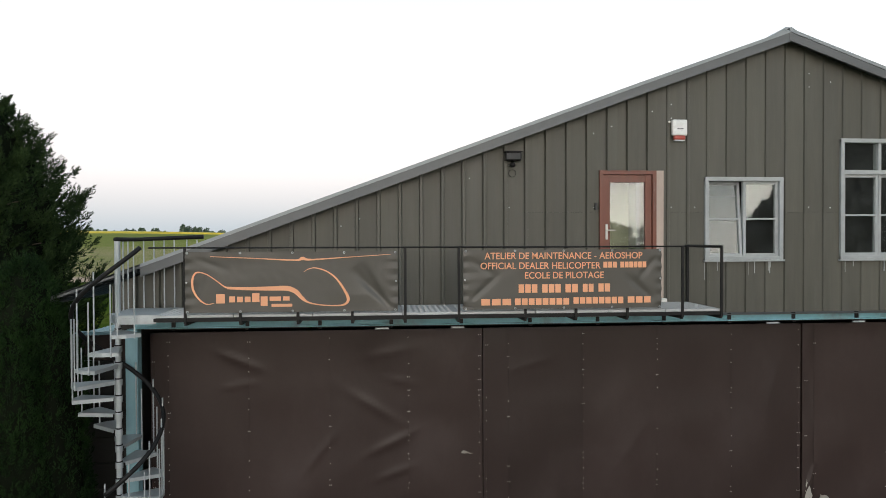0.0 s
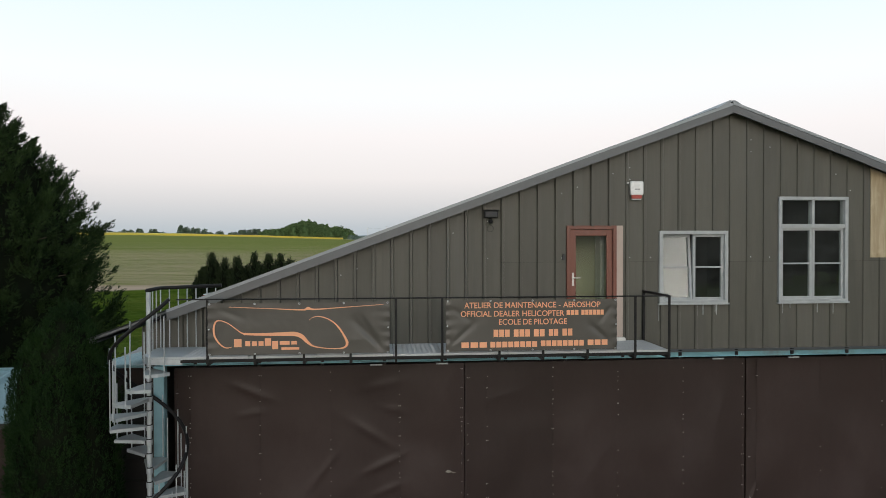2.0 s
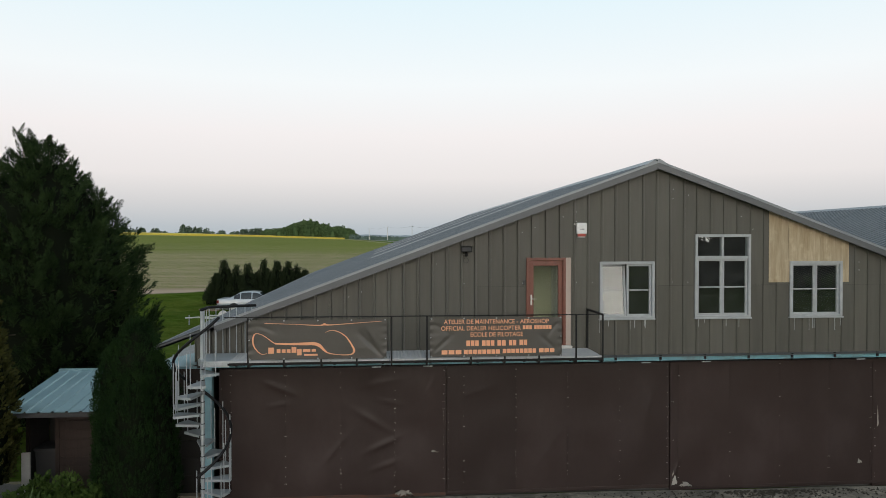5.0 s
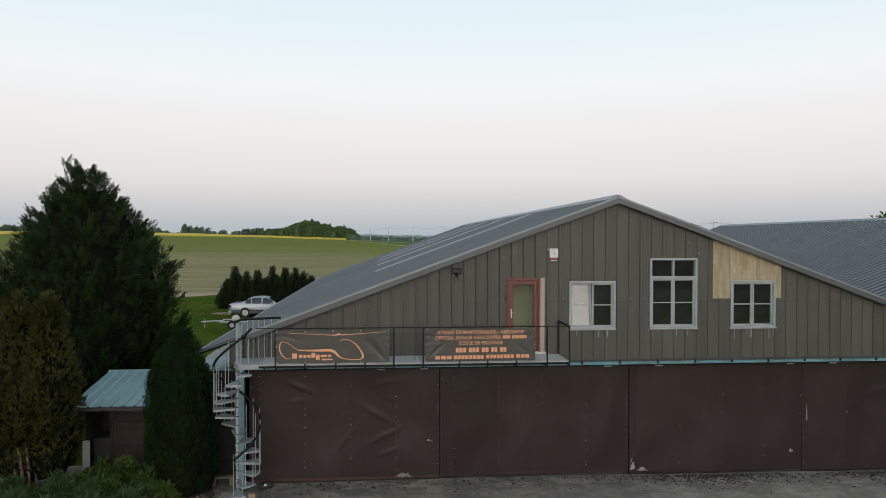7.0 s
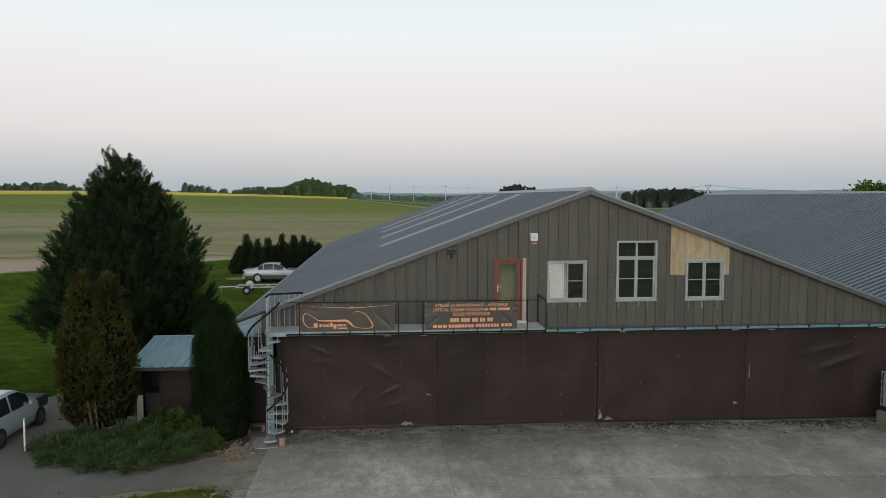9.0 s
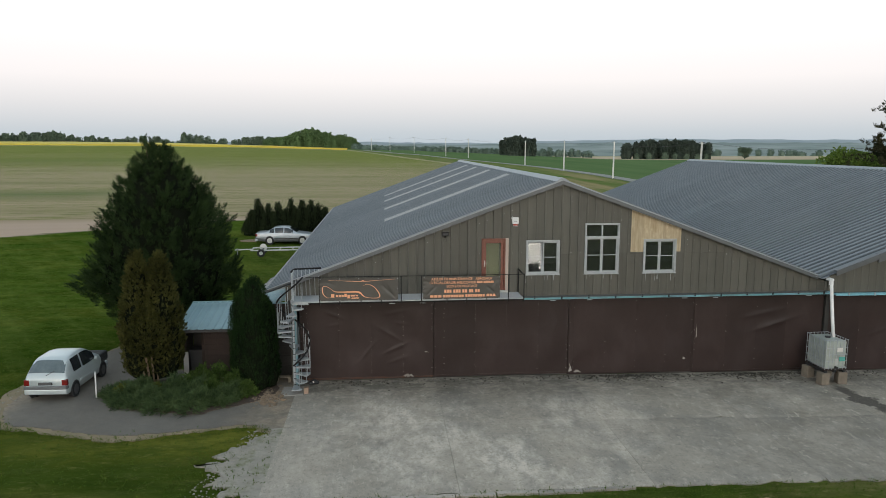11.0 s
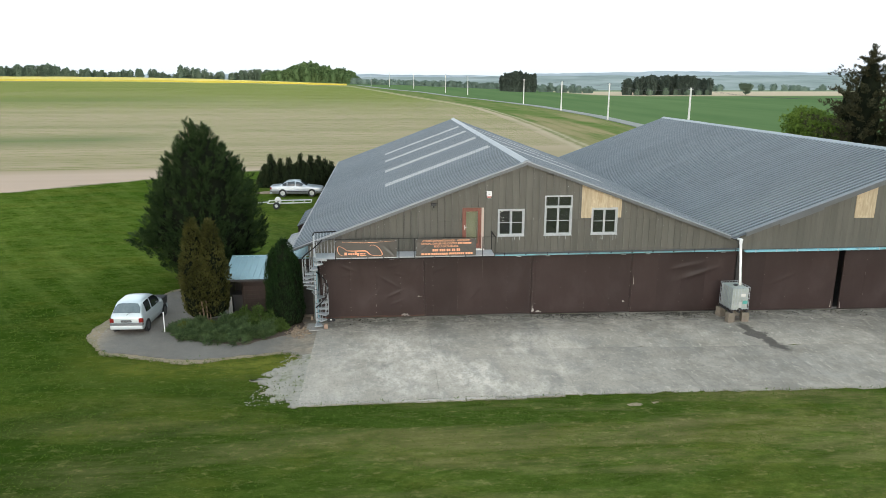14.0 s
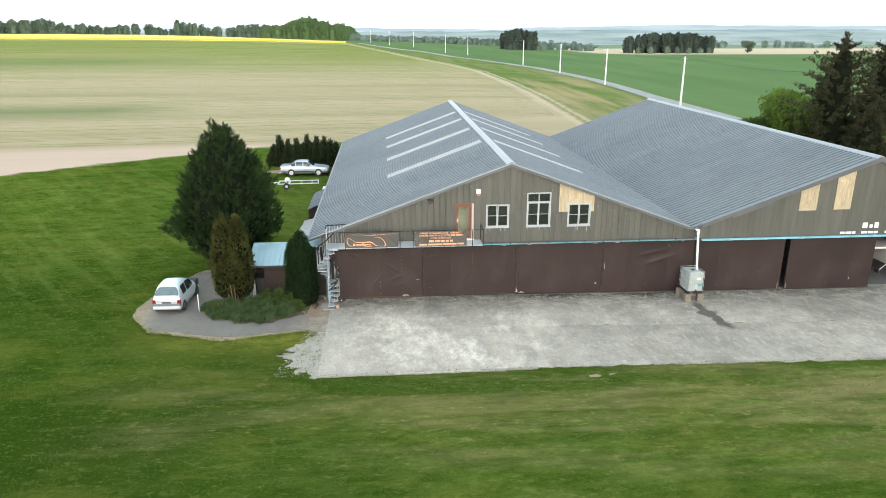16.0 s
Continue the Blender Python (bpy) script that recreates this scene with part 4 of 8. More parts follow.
# oilseed field along the far rise, standing a metre above the plough
def make_rape():
    xs, ys = np.linspace(-620, -27, 120), np.linspace(0, 1, 6)
    verts, faces = [], []
    for x in xs:
        near = float(np.interp(x, [-620, -175, -105, -27], [456, 458, 467, 499])) + 3 * noise.noise((x * 0.02, 0, 0))
        last = float(np.interp(x, [-620, -150, -27], [566, 562, 503]))
        for k, t in enumerate(ys):
            y = near + (last - near) * t
            verts.append((x, y, float(land_z(x, y)) + (-0.2 if k == 0 else 1.1 + 0.25 * noise.noise((x * 0.1, y * 0.1, 0)))))
        verts[-6] = (x, near - 0.05, verts[-6][2])
        verts[-5] = (x, near, float(land_z(x, near)) + 1.1)
    w = 6
    for i in range(len(xs) - 1):
        for k in range(w - 1):
            a = i * w + k
            faces.append((a, a + w, a + w + 1, a + 1))
    tagged(from_lists("rape_field", verts, faces, M_RAPE), "bright yellow strip of flowering rape on the far rise", "rape field", kind="structure")


make_rape()

# lane beyond the grass strip
LANE = [(58.5, 60), (58.6, 85), (58.8, 111), (59.0, 125), (60.2, 149), (60.8, 176), (58.6, 207), (56.2, 231), (49.9, 256), (41.6, 279), (31.2, 299), (19.2, 348), (6.8, 384), (-7.0, 442), (-20, 520)]


def make_lane():
    pts = []
    for (x0, y0), (x1, y1) in zip(LANE, LANE[1:]):
        for k in range(8):
            pts.append((x0 + (x1 - x0) * k / 8, y0 + (y1 - y0) * k / 8))
    verts, faces = [], []
    for x, y in pts:
        for dx, dz in ((-1.9, -0.1), (-1.9, 0.08), (1.9, 0.08), (1.9, -0.1)):
            verts.append((x + dx, y, float(land_z(x + dx, y)) + dz + 0.05))
    for i in range(len(pts) - 1):
        for k in range(3):
            a = i * 4 + k
            faces.append((a, a + 1, a + 5, a + 4))
    tagged(from_lists("road", verts, faces, M_ROAD), "narrow pale country lane between the fields", "road", kind="structure")


make_lane()


# far hills, the haze carried by their colours alone
def make_hills(name, y, base, heights, material, seed, x0=-3400, x1=4200):
    rnd = random.Random(seed)
    xs = np.linspace(x0, x1, 260)
    hs = np.interp(xs, [p[0] for p in heights], [p[1] for p in heights])
    verts, faces = [], []
    for x, h in zip(xs, hs):
        h = h + 5 * noise.noise((x * 0.006, seed, 0)) + 2.2 * noise.noise((x * 0.03, seed, 1)) + rnd.uniform(0, 0.8)
        verts += [(x, y, base), (x, y + 260, base + (h - base) * 0.72), (x, y + 420, h), (x, y + 900, base)]
    for i in range(len(xs) - 1):
        for k in range(3):
            a = i * 4 + k
            faces.append((a, a + 4, a + 5, a + 1))
    tagged(from_lists(name, verts, faces, material, smooth=True), "far wooded hills, haze painted in as blue-green", "hills", kind="structure")


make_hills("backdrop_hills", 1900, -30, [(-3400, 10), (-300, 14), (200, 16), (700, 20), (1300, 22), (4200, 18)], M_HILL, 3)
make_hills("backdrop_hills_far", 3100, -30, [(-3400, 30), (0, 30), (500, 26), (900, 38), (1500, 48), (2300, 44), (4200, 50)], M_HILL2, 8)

# ---- hangars ----
K = 0.368          # roof slope
WALL_Y, BACK_Y = 10.45, 44.6
DECK_Z = 3.30
OPENINGS = [(3.62, 4.60, 3.33, 5.28), (5.28, 6.51, 3.935, 5.19), (7.467, 8.75, 3.937, 5.795), (9.70, 10.94, 3.938, 5.19)]


def roof_1(x):
    return 7.375 - K * abs(x - 6.55)


def roof_2(x):
    return 7.40 - K * abs(x - 26.9)


def cladding(parent, x0, x1, z0, roof, pitch, phase, holes, seam=None, rib=0.055):
    """Upright ribbed sheets side by side, cut at the openings and below the roof."""
    n0 = math.floor((x0 - phase) / pitch)
    start = phase + n0 * pitch
    while start < x1:
        a, b = max(start, x0), min(start + pitch, x1)
        if b - a > 0.02:
            for lo, hi, tilt in ([(z0, 99, 0.0)] if seam is None or b < seam[0] else [(z0, seam[1], 0.0), (seam[1] + 0.004, 99, 0.004)]):
                deep = rib if start < 4.5 else rib * 0.42
                prof = [(start, 0.0), (start + 0.012, -deep), (start + 0.05, -deep), (start + 0.062, 0.0), (start + pitch * 0.55, 0.003), (start + pitch - 0.002, 0.0)]
                cuts = sorted({a, b, *(p[0] for p in prof if a < p[0] < b), *(h for o in holes for h in o[:2] if a < h < b)})
                verts, faces = [], []
                for u, v in zip(cuts, cuts[1:]):
                    du, dv = (float(np.interp(q, [p[0] for p in prof], [p[1] for p in prof])) for q in (u, v))
                    mid = (u + v) / 2
                    spans = [(lo, hi)]
                    for hx0, hx1, hz0, hz1 in holes:
                        if hx0 < mid < hx1:
                            spans = [s for l, h in spans for s in ((l, min(h, hz0)), (max(l, hz1), h)) if s[1] > s[0]]
                    for l, h in spans:
                        hu, hv = min(h, roof(u) - 0.06), min(h, roof(v) - 0.06)
                        if min(hu, hv) <= l + 0.01:
                            continue
                        k = len(verts)
                        y = WALL_Y - tilt
                        verts += [(u, y + du, l), (v, y + dv, l), (v, y + dv, hv), (u, y + du, hu), (u, WALL_Y + 0.018, l), (v, WALL_Y + 0.018, l)]
                        faces += [(k, k + 1, k + 2, k + 3), (k, k + 4, k + 5, k + 1)]
                if faces:
                    from_lists("cladding_panel", verts, faces, M_CLAD, parent)
        start += pitch


def backing_wall(name, x0, x1, z0, roof, holes, parent, peak, material=M_CLAD_BACK):
    """The wall behind the sheets, with its openings through it."""
    cuts = sorted({x0, x1, peak, *(h for o in holes for h in o[:2])})
    cuts = [c for c in cuts if x0 <= c <= x1]
    bm = bmesh.new()
    for u, v in zip(cuts, cuts[1:]):
        mid, spans = (u + v) / 2, [(z0, None)]
        for hx0, hx1, hz0, hz1 in holes:
            if hx0 < mid < hx1:
                spans = [(z0, hz0), (hz1, None)]
        for l, h in spans:
            hu, hv = (roof(u) - 0.08, roof(v) - 0.08) if h is None else (h, h)
            prism([(u, l), (v, l), (v, hv), (u, hu)], WALL_Y + 0.02, WALL_Y + 0.14, bm)
    return part(name, bm, material, parent)


def roof_sheet(name, xa, xb, roof, parent, y0=10.3, y1=BACK_Y, pitch=RIB, lift=0.0, material=M_ROOF, label=""):
    """Trapezoid-ribbed sheet from xa to xb, ribs running down the slope."""
    n = max(1, int(round((y1 - y0) / pitch)))
    pitch = (y1 - y0) / n
    prof = []
    for i in range(n):
        y = y0 + i * pitch
        prof += [(y, 0.0), (y + pitch * 0.34, 0.0), (y + pitch * 0.38, 0.075), (y + pitch * 0.84, 0.075)]
    prof.append((y0 + n * pitch, 0.0))
    xs = np.linspace(xa, xb, 6)
    verts, faces = [], []
    for x in xs:
        for y, h in prof:
            verts.append((x, y, roof(x) + h + lift))
    w = len(prof)
    for j in range(len(xs) - 1):
        for i in range(w - 1):
            a = j * w + i
            faces.append((a, a + 1, a + w + 1, a + w))
    low = len(verts)
    for x in (xa, xb):
        verts += [(x, y0, roof(x) - 0.03 + lift), (x, y1, roof(x) - 0.03 + lift)]
    if lift == 0:
        faces.append((low, low + 1, low + 3, low + 2))
    return from_lists(name, verts, faces, material, parent, label)


def bar_along(x0, x1, roof, y0, y1, lo, hi, bm=None):
    return prism([(x0, roof(x0) + lo), (x1, roof(x1) + lo), (x1, roof(x1) + hi), (x0, roof(x0) + hi)], y0, y1, bm)


def ridge_cap(peak, roof, parent):
    z = roof(peak)
    w = 0.25
    rnd = random.Random(int(peak))
    y = 10.33
    while y < BACK_Y + 0.05:
        y2 = min(y + 2.4, BACK_Y + 0.1)
        e = rnd.uniform(0, 0.008)
        top = [(peak - w, z - K * w + 0.065 + e), (peak - 0.05, z + 0.095 + e), (peak + 0.05, z + 0.095 + e), (peak + w, z - K * w + 0.065 + e),
               (peak + w, z - K * w + 0.045), (peak, z + 0.05), (peak - w, z - K * w + 0.045)]
        part("ridge_cap", prism(top, y, y2 - 0.01), M_RIDGE, parent, "pale weathered metal ridge flashing")
        y = y2 - 0.004


def sheet_door(x0, x1, parent, seed, joints, dents=(), scuffs=(), y=10.66):
    """One tall sliding leaf: buckled steel sheets, rows of fixings, a rusty foot rail and a hanger."""
    zg = float(land_z((x0 + x1) / 2, y)) + 0.035
    top = 2.905
    leafd = empty("sliding_door", (x0, y, zg))
    leafd.parent = parent
    h = top - zg
    edges = [0.0] + [j - x0 for j in joints] + [x1 - x0]
    rnd = random.Random(seed)
    riv = bmesh.new()
    for a, b in zip(edges, edges[1:]):
        nx, nz = 26, 56
        verts, faces = [], []
        for j in range(nz):
            z = 0.06 + (h - 0.06) * j / (nz - 1)
            for i in range(nx):
                x = a + 0.002 + (b - a - 0.004) * i / (nx - 1)
                u, v = i / (nx - 1), j / (nz - 1)
                fade = math.sin(math.pi * u) ** 0.7
                d = 0.024 * noise.noise(((x + x0) * 0.9, z * 1.1, seed)) * (0.3 + fade) + 0.008 * noise.noise(((x + x0) * 2.6, z * 2.2, seed + 5)) * fade
                d += 0.007 * noise.noise(((x + x0) * 1.3, z * 5.5, seed + 11)) * (1 - fade) * (0.4 + 0.6 * (1 - v))
                for cx, cz, size, ang, amp in dents:
                    px, pz = x + x0 - cx, z - cz
                    s, t = px * math.cos(ang) + pz * math.sin(ang), -px * math.sin(ang) + pz * math.cos(ang)
                    d -= 1.7 * amp * math.exp(-(s / size) ** 2 - (abs(t) / (size * 0.13)) ** 1.4)
                verts.append((x, d - 0.002 * (edges.index(a) % 2), z))
        for j in range(nz - 1):
            for i in range(nx - 1):
                k = j * nx + i
                faces.append((k, k + 1, k + nx + 1, k + nx))
        ob = from_lists("steel_sheet", verts, faces, M_DOOR, leafd, smooth=True)
    for e in edges:
        x = min(max(e, 0.05), x1 - x0 - 0.05)
        z = 0.2 + rnd.uniform(0, 0.1)
        while z < h - 0.05:
            if rnd.random() < (0.72 if seed < 3 else 0.22):
                for dx in ((0.0,) if rnd.random() < 0.7 else (-0.012, 0.014)):
                    bmesh.ops.create_icosphere(riv, subdivisions=1, radius=0.0085, matrix=Matrix.Translation((x + dx + rnd.uniform(-0.006, 0.006), -0.02, z)) @ Matrix.Diagonal((1, 0.5, 1, 1)))
            z += rnd.choice((0.08, 0.16, 0.2, 0.24))
    tagged(part("rivets", riv, M_RIVET, leafd), kind="stuff")
    part("foot_rail", box(0.0, x1 - x0, -0.006, 0.05, 0.0, 0.075, 0.006), M_RUST if seed < 2 else M_DOOR, leafd, "rusty steel foot rail" if seed < 2 else "")
    part("stile", box(0.0, 0.05, 0.0, 0.05, 0.08, h, 0.004), M_DOOR, leafd)
    part("stile", box(x1 - x0 - 0.05, x1 - x0, 0.0, 0.05, 0.08, h, 0.004), M_DOOR, leafd)
    part("back_sheet", box(0.0, x1 - x0, 0.055, 0.075, 0.03, h), M_DOOR, leafd)
    for sx, sz, sw, sh in scuffs:
        bm = slab_of(rough_outline([(0, 0), (sw, sh * 0.1), (sw * 0.7, sh * 0.6), (sw * 0.2, sh)], sw * 0.12, 0.03, seed), 0, 0.002)
        bmesh.ops.transform(bm, matrix=Matrix.Translation((sx - x0, -0.026, sz)) @ Matrix.Rotation(radians(90), 4, "X"), verts=bm.verts)
        part("paint_scrape", bm, M_STONE, leafd, "pale scraped patch")
    return leafd


def casement(name, parent, x0, x1, z0, z1, bars=(0.5,), tilt=0.0):
    """A glazed sash: frame, glazing bars and its panes. tilt: degrees by which its head leans inwards."""
    w, h, f = x1 - x0, z1 - z0, 0.045
    at = pose(x0, WALL_Y + 0.02, z0, -tilt, 0, 0)
    bm = box(0, f, -0.015, 0.045, 0, h, 0.004)
    box(w - f, w, -0.015, 0.045, 0, h, 0.004, bm)
    box(f, w - f, -0.013, 0.043, 0, f, 0.004, bm)
    box(f, w - f, -0.013, 0.043, h - f, h, 0.004, bm)
    levels = [f] + [f + (h - 2 * f) * b for b in bars] + [h - f]
    for z in levels[1:-1]:
        box(f, w - f, -0.008, 0.035, z - 0.014, z + 0.014, 0.003, bm)
    part(name, bm, M_FRAME, parent).matrix_basis = at
    for a, b in zip(levels, levels[1:]):
        g = part("pane", box(f - 0.005, w - f + 0.005, 0.012, 0.018, a + (0.01 if a > f else -0.005), b - (0.01 if b < h - f else -0.005)), M_GLASS, parent)
        g.matrix_basis = at
        g.visible_shadow = False


def window(parent, x0, x1, z0, z1, transom=None, tilts=(0, 0)):
    win = empty("window")
    win.parent = parent
    o = 0.05
    bm = box(x0 - 0.01, x0 + o, WALL_Y - 0.045, WALL_Y + 0.11, z0, z1, 0.004)
    box(x1 - o, x1 + 0.01, WALL_Y - 0.045, WALL_Y + 0.11, z0, z1, 0.004, bm)
    box(x0 - 0.01, x1 + 0.01, WALL_Y - 0.043, WALL_Y + 0.108, z1 - o, z1 + 0.012, 0.004, bm)
    box(x0 - 0.01, x1 + 0.01, WALL_Y - 0.043, WALL_Y + 0.108, z0, z0 + o, 0.004, bm)
    mid = (x0 + x1) / 2
    top = z1 - o
    if transom:
        box(x0 + o, x1 - o, WALL_Y - 0.030, WALL_Y + 0.10, transom - 0.035, transom + 0.035, 0.004, bm)
        box(mid - 0.025, mid + 0.025, WALL_Y - 0.025, WALL_Y + 0.09, transom + 0.03, z1 - o, 0.004, bm)
        for a, b in ((x0 + o, mid - 0.02), (mid + 0.02, x1 - o)):
            g = part("pane", box(a, b, WALL_Y + 0.03, WALL_Y + 0.036, transom + 0.03, z1 - o + 0.005), M_GLASS, win)
            g.visible_shadow = False
        top = transom - 0.035
    part("window_frame", bm, M_FRAME, win)
    casement("sash_frame", win, x0 + o, mid - 0.003, z0 + o, top, tilt=tilts[0])
    casement("sash_frame", win, mid + 0.003, x1 - o, z0 + o, top, tilt=tilts[1])
    bm = box(x0 - 0.03, x1 + 0.03, WALL_Y - 0.062, WALL_Y - 0.005, z0 - 0.03, z0 - 0.002, 0.004)
    part("window_sill", bm, M_FRAME, win)
    return win


hangar = tagged(empty("hangar", (6.55, WALL_Y, 0)), "brown steel-clad hangar with ribbed grey roof and wide sliding doors", "hangar")


def under(ob, thing):
    """Hang ob under a thing without moving it."""
    ob.parent = thing
    ob.matrix_parent_inverse = thing.matrix_world.inverted()
    return ob


hangar.matrix_world = Matrix()
gable = backing_wall("gable_wall", -3.43, 17.0, 2.98, roof_1, OPENINGS, hangar, 6.55)
PLY_1 = (9.20, 11.12, 4.72, 9.0)
cladding(gable, -3.45, 17.02, 3.12, roof_1, 0.3135, -0.35, OPENINGS + [PLY_1], seam=(2.5, 4.66))
screws = bmesh.new()
rnd_s = random.Random(51)
for k in range(58):
    x = -2.6 + k * 0.3135 + rnd_s.uniform(0.08, 0.2)
    for z, chance in ((4.735, 0.55), (roof_1(x) - 0.42, 0.6), (roof_1(x) - 0.62, 0.25)):
        if 4.2 < z < roof_1(x) - 0.2 and rnd_s.random() < chance and not any(a - 0.05 < x < b + 0.05 and c - 0.05 < z < d + 0.05 for a, b, c, d in OPENINGS + [PLY_1]):
            bmesh.ops.create_icosphere(screws, subdivisions=1, radius=0.011, matrix=Matrix.Translation((x, WALL_Y - 0.006, z + rnd_s.uniform(-0.01, 0.01))) @ Matrix.Diagonal((1, 0.6, 1, 1)))
tagged(part("screws", screws, M_SCREW, gable), kind="stuff")
# plywood sheets let in round the right-hand window
for a, b in ((9.20, 9.66), (9.66, 10.42), (10.42, 11.12)):
    bm = bmesh.new()
    y0, y1 = WALL_Y - 0.012, WALL_Y + 0.018
    for u, v, lo in ((a, min(b, 9.70), 4.72), (max(a, 9.70), min(b, 10.94), 5.19), (max(a, 10.94), b, 4.72)):
        if v - u > 0.01:
            prism([(u + 0.003, lo), (v - 0.003 * (v == b), lo), (v - 0.003 * (v == b), roof_1(v) - 0.07), (u + 0.003, roof_1(u) - 0.07)], y0, y1, bm)
    part("plywood_panel", bm, M_PLY, hangar, "pale bare plywood sheet")
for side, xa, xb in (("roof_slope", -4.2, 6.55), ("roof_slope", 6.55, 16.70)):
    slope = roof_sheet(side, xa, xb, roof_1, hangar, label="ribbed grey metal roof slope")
    for yc in (35.4, 30.75, 24.9, 18.95):
        sa, sb = (0.1, 6.1) if xa < 0 else (6.95, 12.8)
        y0 = 10.3 + RIB * round((yc - 0.5 - 10.3) / RIB)
        roof_sheet("skylight", sa, sb, roof_1, slope, y0, y0 + 3 * RIB, lift=0.007, material=M_SKYLIGHT, label="translucent pale skylight strip")
ridge_cap(6.55, roof_1, hangar)
# verge flashings in overlapping lengths, down both rakes
rnd = random.Random(4)
for a, b in ((-4.22, -3.0), (-3.02, -1.0), (-1.05, 1.70), (1.62, 4.2), (4.15, 6.58), (6.52, 8.6), (8.5, 10.6), (10.55, 13.6), (13.5, 16.5)):
    o = rnd.uniform(0, 0.012)
    bm = bar_along(a, b, roof_1, 10.27 - o, 10.30, -0.105 if a > -4 else 0.02, 0.075)
    bar_along(a, b, roof_1, 10.27 - o, 10.52, 0.052 + o, 0.075 + o, bm)
    if a > -4:
        part("flashing_fold", bar_along(a, b, roof_1, 10.260 - o, 10.2685 - o, 0.030, 0.079), M_RIDGE, hangar, "paler folded edge of the flashing")
        bar_along(a, b, roof_1, 10.258 - o, 10.27 - o, -0.108, -0.086, bm)
    part("verge_flashing", bm, M_TRIM, hangar, "folded grey verge flashing")
# side and back walls, eaves
part("side_wall", box(-3.35, -3.23, WALL_Y + 0.15, BACK_Y - 0.1, -0.05, 3.70), M_CLAD, hangar)
bm = bmesh.new()
prism([(-3.35, -0.05), (16.75, -0.35), (16.75, roof_1(16.5)), (6.55, 7.3), (-3.35, roof_1(-3.35) - 0.05)], BACK_Y - 0.1, BACK_Y, bm)
part("rear_wall", bm, M_CLAD, hangar)
part("corner_post", box(-3.25, -3.08, 10.32, 10.48, -0.05, 3.0, 0.008), M_BLUE, hangar, "faded light-blue steel corner post")
part("eaves_gutter", box(-4.29, -4.17, 10.32, BACK_Y, 3.38, 3.47, 0.01), M_TRIM, hangar)
# teal door-track beam with clips
bm = box(-3.1, 17.05, 10.29, 10.43, 3.022, 3.115, 0.006)
box(-3.1, 17.05, 10.25, 10.30, 3.018, 3.034, 0.003, bm)
beam = part("door_track_beam", bm, M_BEAM, hangar, "teal painted steel track beam")
for i in range(20):
    x = -2.6 + i * 1.02
    part("track_clip", box(x, x + 0.05, 10.262, 10.30, 2.985, 3.135, 0.004), M_BLACK, beam)
for x in (7.02 - 0.75, 7.65, 1.45, 0.35, 11.3, 12.5, 16.2):
    part("door_hanger", box(x - 0.1, x + 0.1, 10.255, 10.28, 2.965, 2.99, 0.004), M_GALV, beam)
part("track_cover", box(-3.1, 17.05, 10.44, 10.60, 3.0, 3.05), M_CLAD_BACK, hangar)
bm = box(-3.1, 16.9, 10.15, 10.55, 3.118, 3.122)
part("ledge_flashing", bm, M_TRIM, hangar)

sheet_door(-3.02, 1.87, hangar, 1, [-2.76, -1.61, -0.43, 0.745],
           dents=[(-1.76, 2.45, 0.30, -0.40, 0.021), (-1.75, 2.08, 0.22, 0.15, 0.012), (-0.57, 1.05, 0.34, 0.90, 0.024), (0.50, 1.17, 0.38, 0.43, 0.022), (0.25, 1.70, 0.45, -0.55, 0.014), (0.45, 2.52, 0.4, 0.2, 0.008), (0.55, 0.72, 0.30, 0.35, 0.016), (0.62, 2.10, 0.22, -0.2, 0.010), (1.55, 2.45, 0.25, 1.1, 0.008)],
           scuffs=[(0.78, 0.06, 0.42, 0.09), (1.55, 0.98, 0.16, 0.03)])
sheet_door(1.885, 6.98, hangar, 2, [2.27, 3.44, 4.62, 5.82], dents=[(4.2, 1.0, 0.5, 0.9, 0.010), (6.5, 1.9, 0.4, 1.3, 0.008), (2.6, 2.3, 0.35, 0.3, 0.007)], y=10.68)
sheet_door(6.995, 11.88, hangar, 3, [7.19, 8.4, 9.6, 10.8], dents=[(7.1, 0.4, 0.3, 1.2, 0.02)], scuffs=[(7.03, 0.12, 0.12, 0.34), (7.2, 0.1, 0.3, 0.08), (11.5, 0.5, 0.12, 0.1)])
sheet_door(11.9, 17.1, hangar, 4, [13.2, 14.4, 15.6], dents=[(15.2, 1.9, 0.8, 0.3, 0.03), (14.6, 2.3, 0.7, 0.2, 0.02)], scuffs=[(12.0, 1.4, 0.04, 0.5)], y=10.68)
part("middle_post", box(17.11, 17.28, 10.58, 10.72, -0.2, 3.3, 0.01), M_CLAD_BACK, hangar)

# windows: the first has its left sash tipped inwards
window(hangar, *OPENINGS[1][:2], *OPENINGS[1][2:], tilts=(5.6, 0))
window(hangar, *OPENINGS[2][:2], *OPENINGS[2][2:], transom=5.285)
window(hangar, *OPENINGS[3][:2], *OPENINGS[3][2:])

# glazed entrance door in a white reveal
door = empty("entrance_door")
door.parent = hangar
dx0, dx1, dz0, dz1 = 3.62, 4.60, 3.36, 5.28
bm = box(dx0, dx0 + 0.06, WALL_Y - 0.05, WALL_Y + 0.10, dz0, dz1, 0.004)
box(dx1 - 0.16, dx1 - 0.10, WALL_Y - 0.05, WALL_Y + 0.10, dz0, dz1, 0.004, bm)
box(dx0, dx1 - 0.10, WALL_Y - 0.048, WALL_Y + 0.098, dz1 - 0.05, dz1 + 0.012, 0.004, bm)
part("door_frame", bm, M_REDWOOD, door, "red-brown wooden door frame")
lx0, lx1 = dx0 + 0.065, dx1 - 0.165
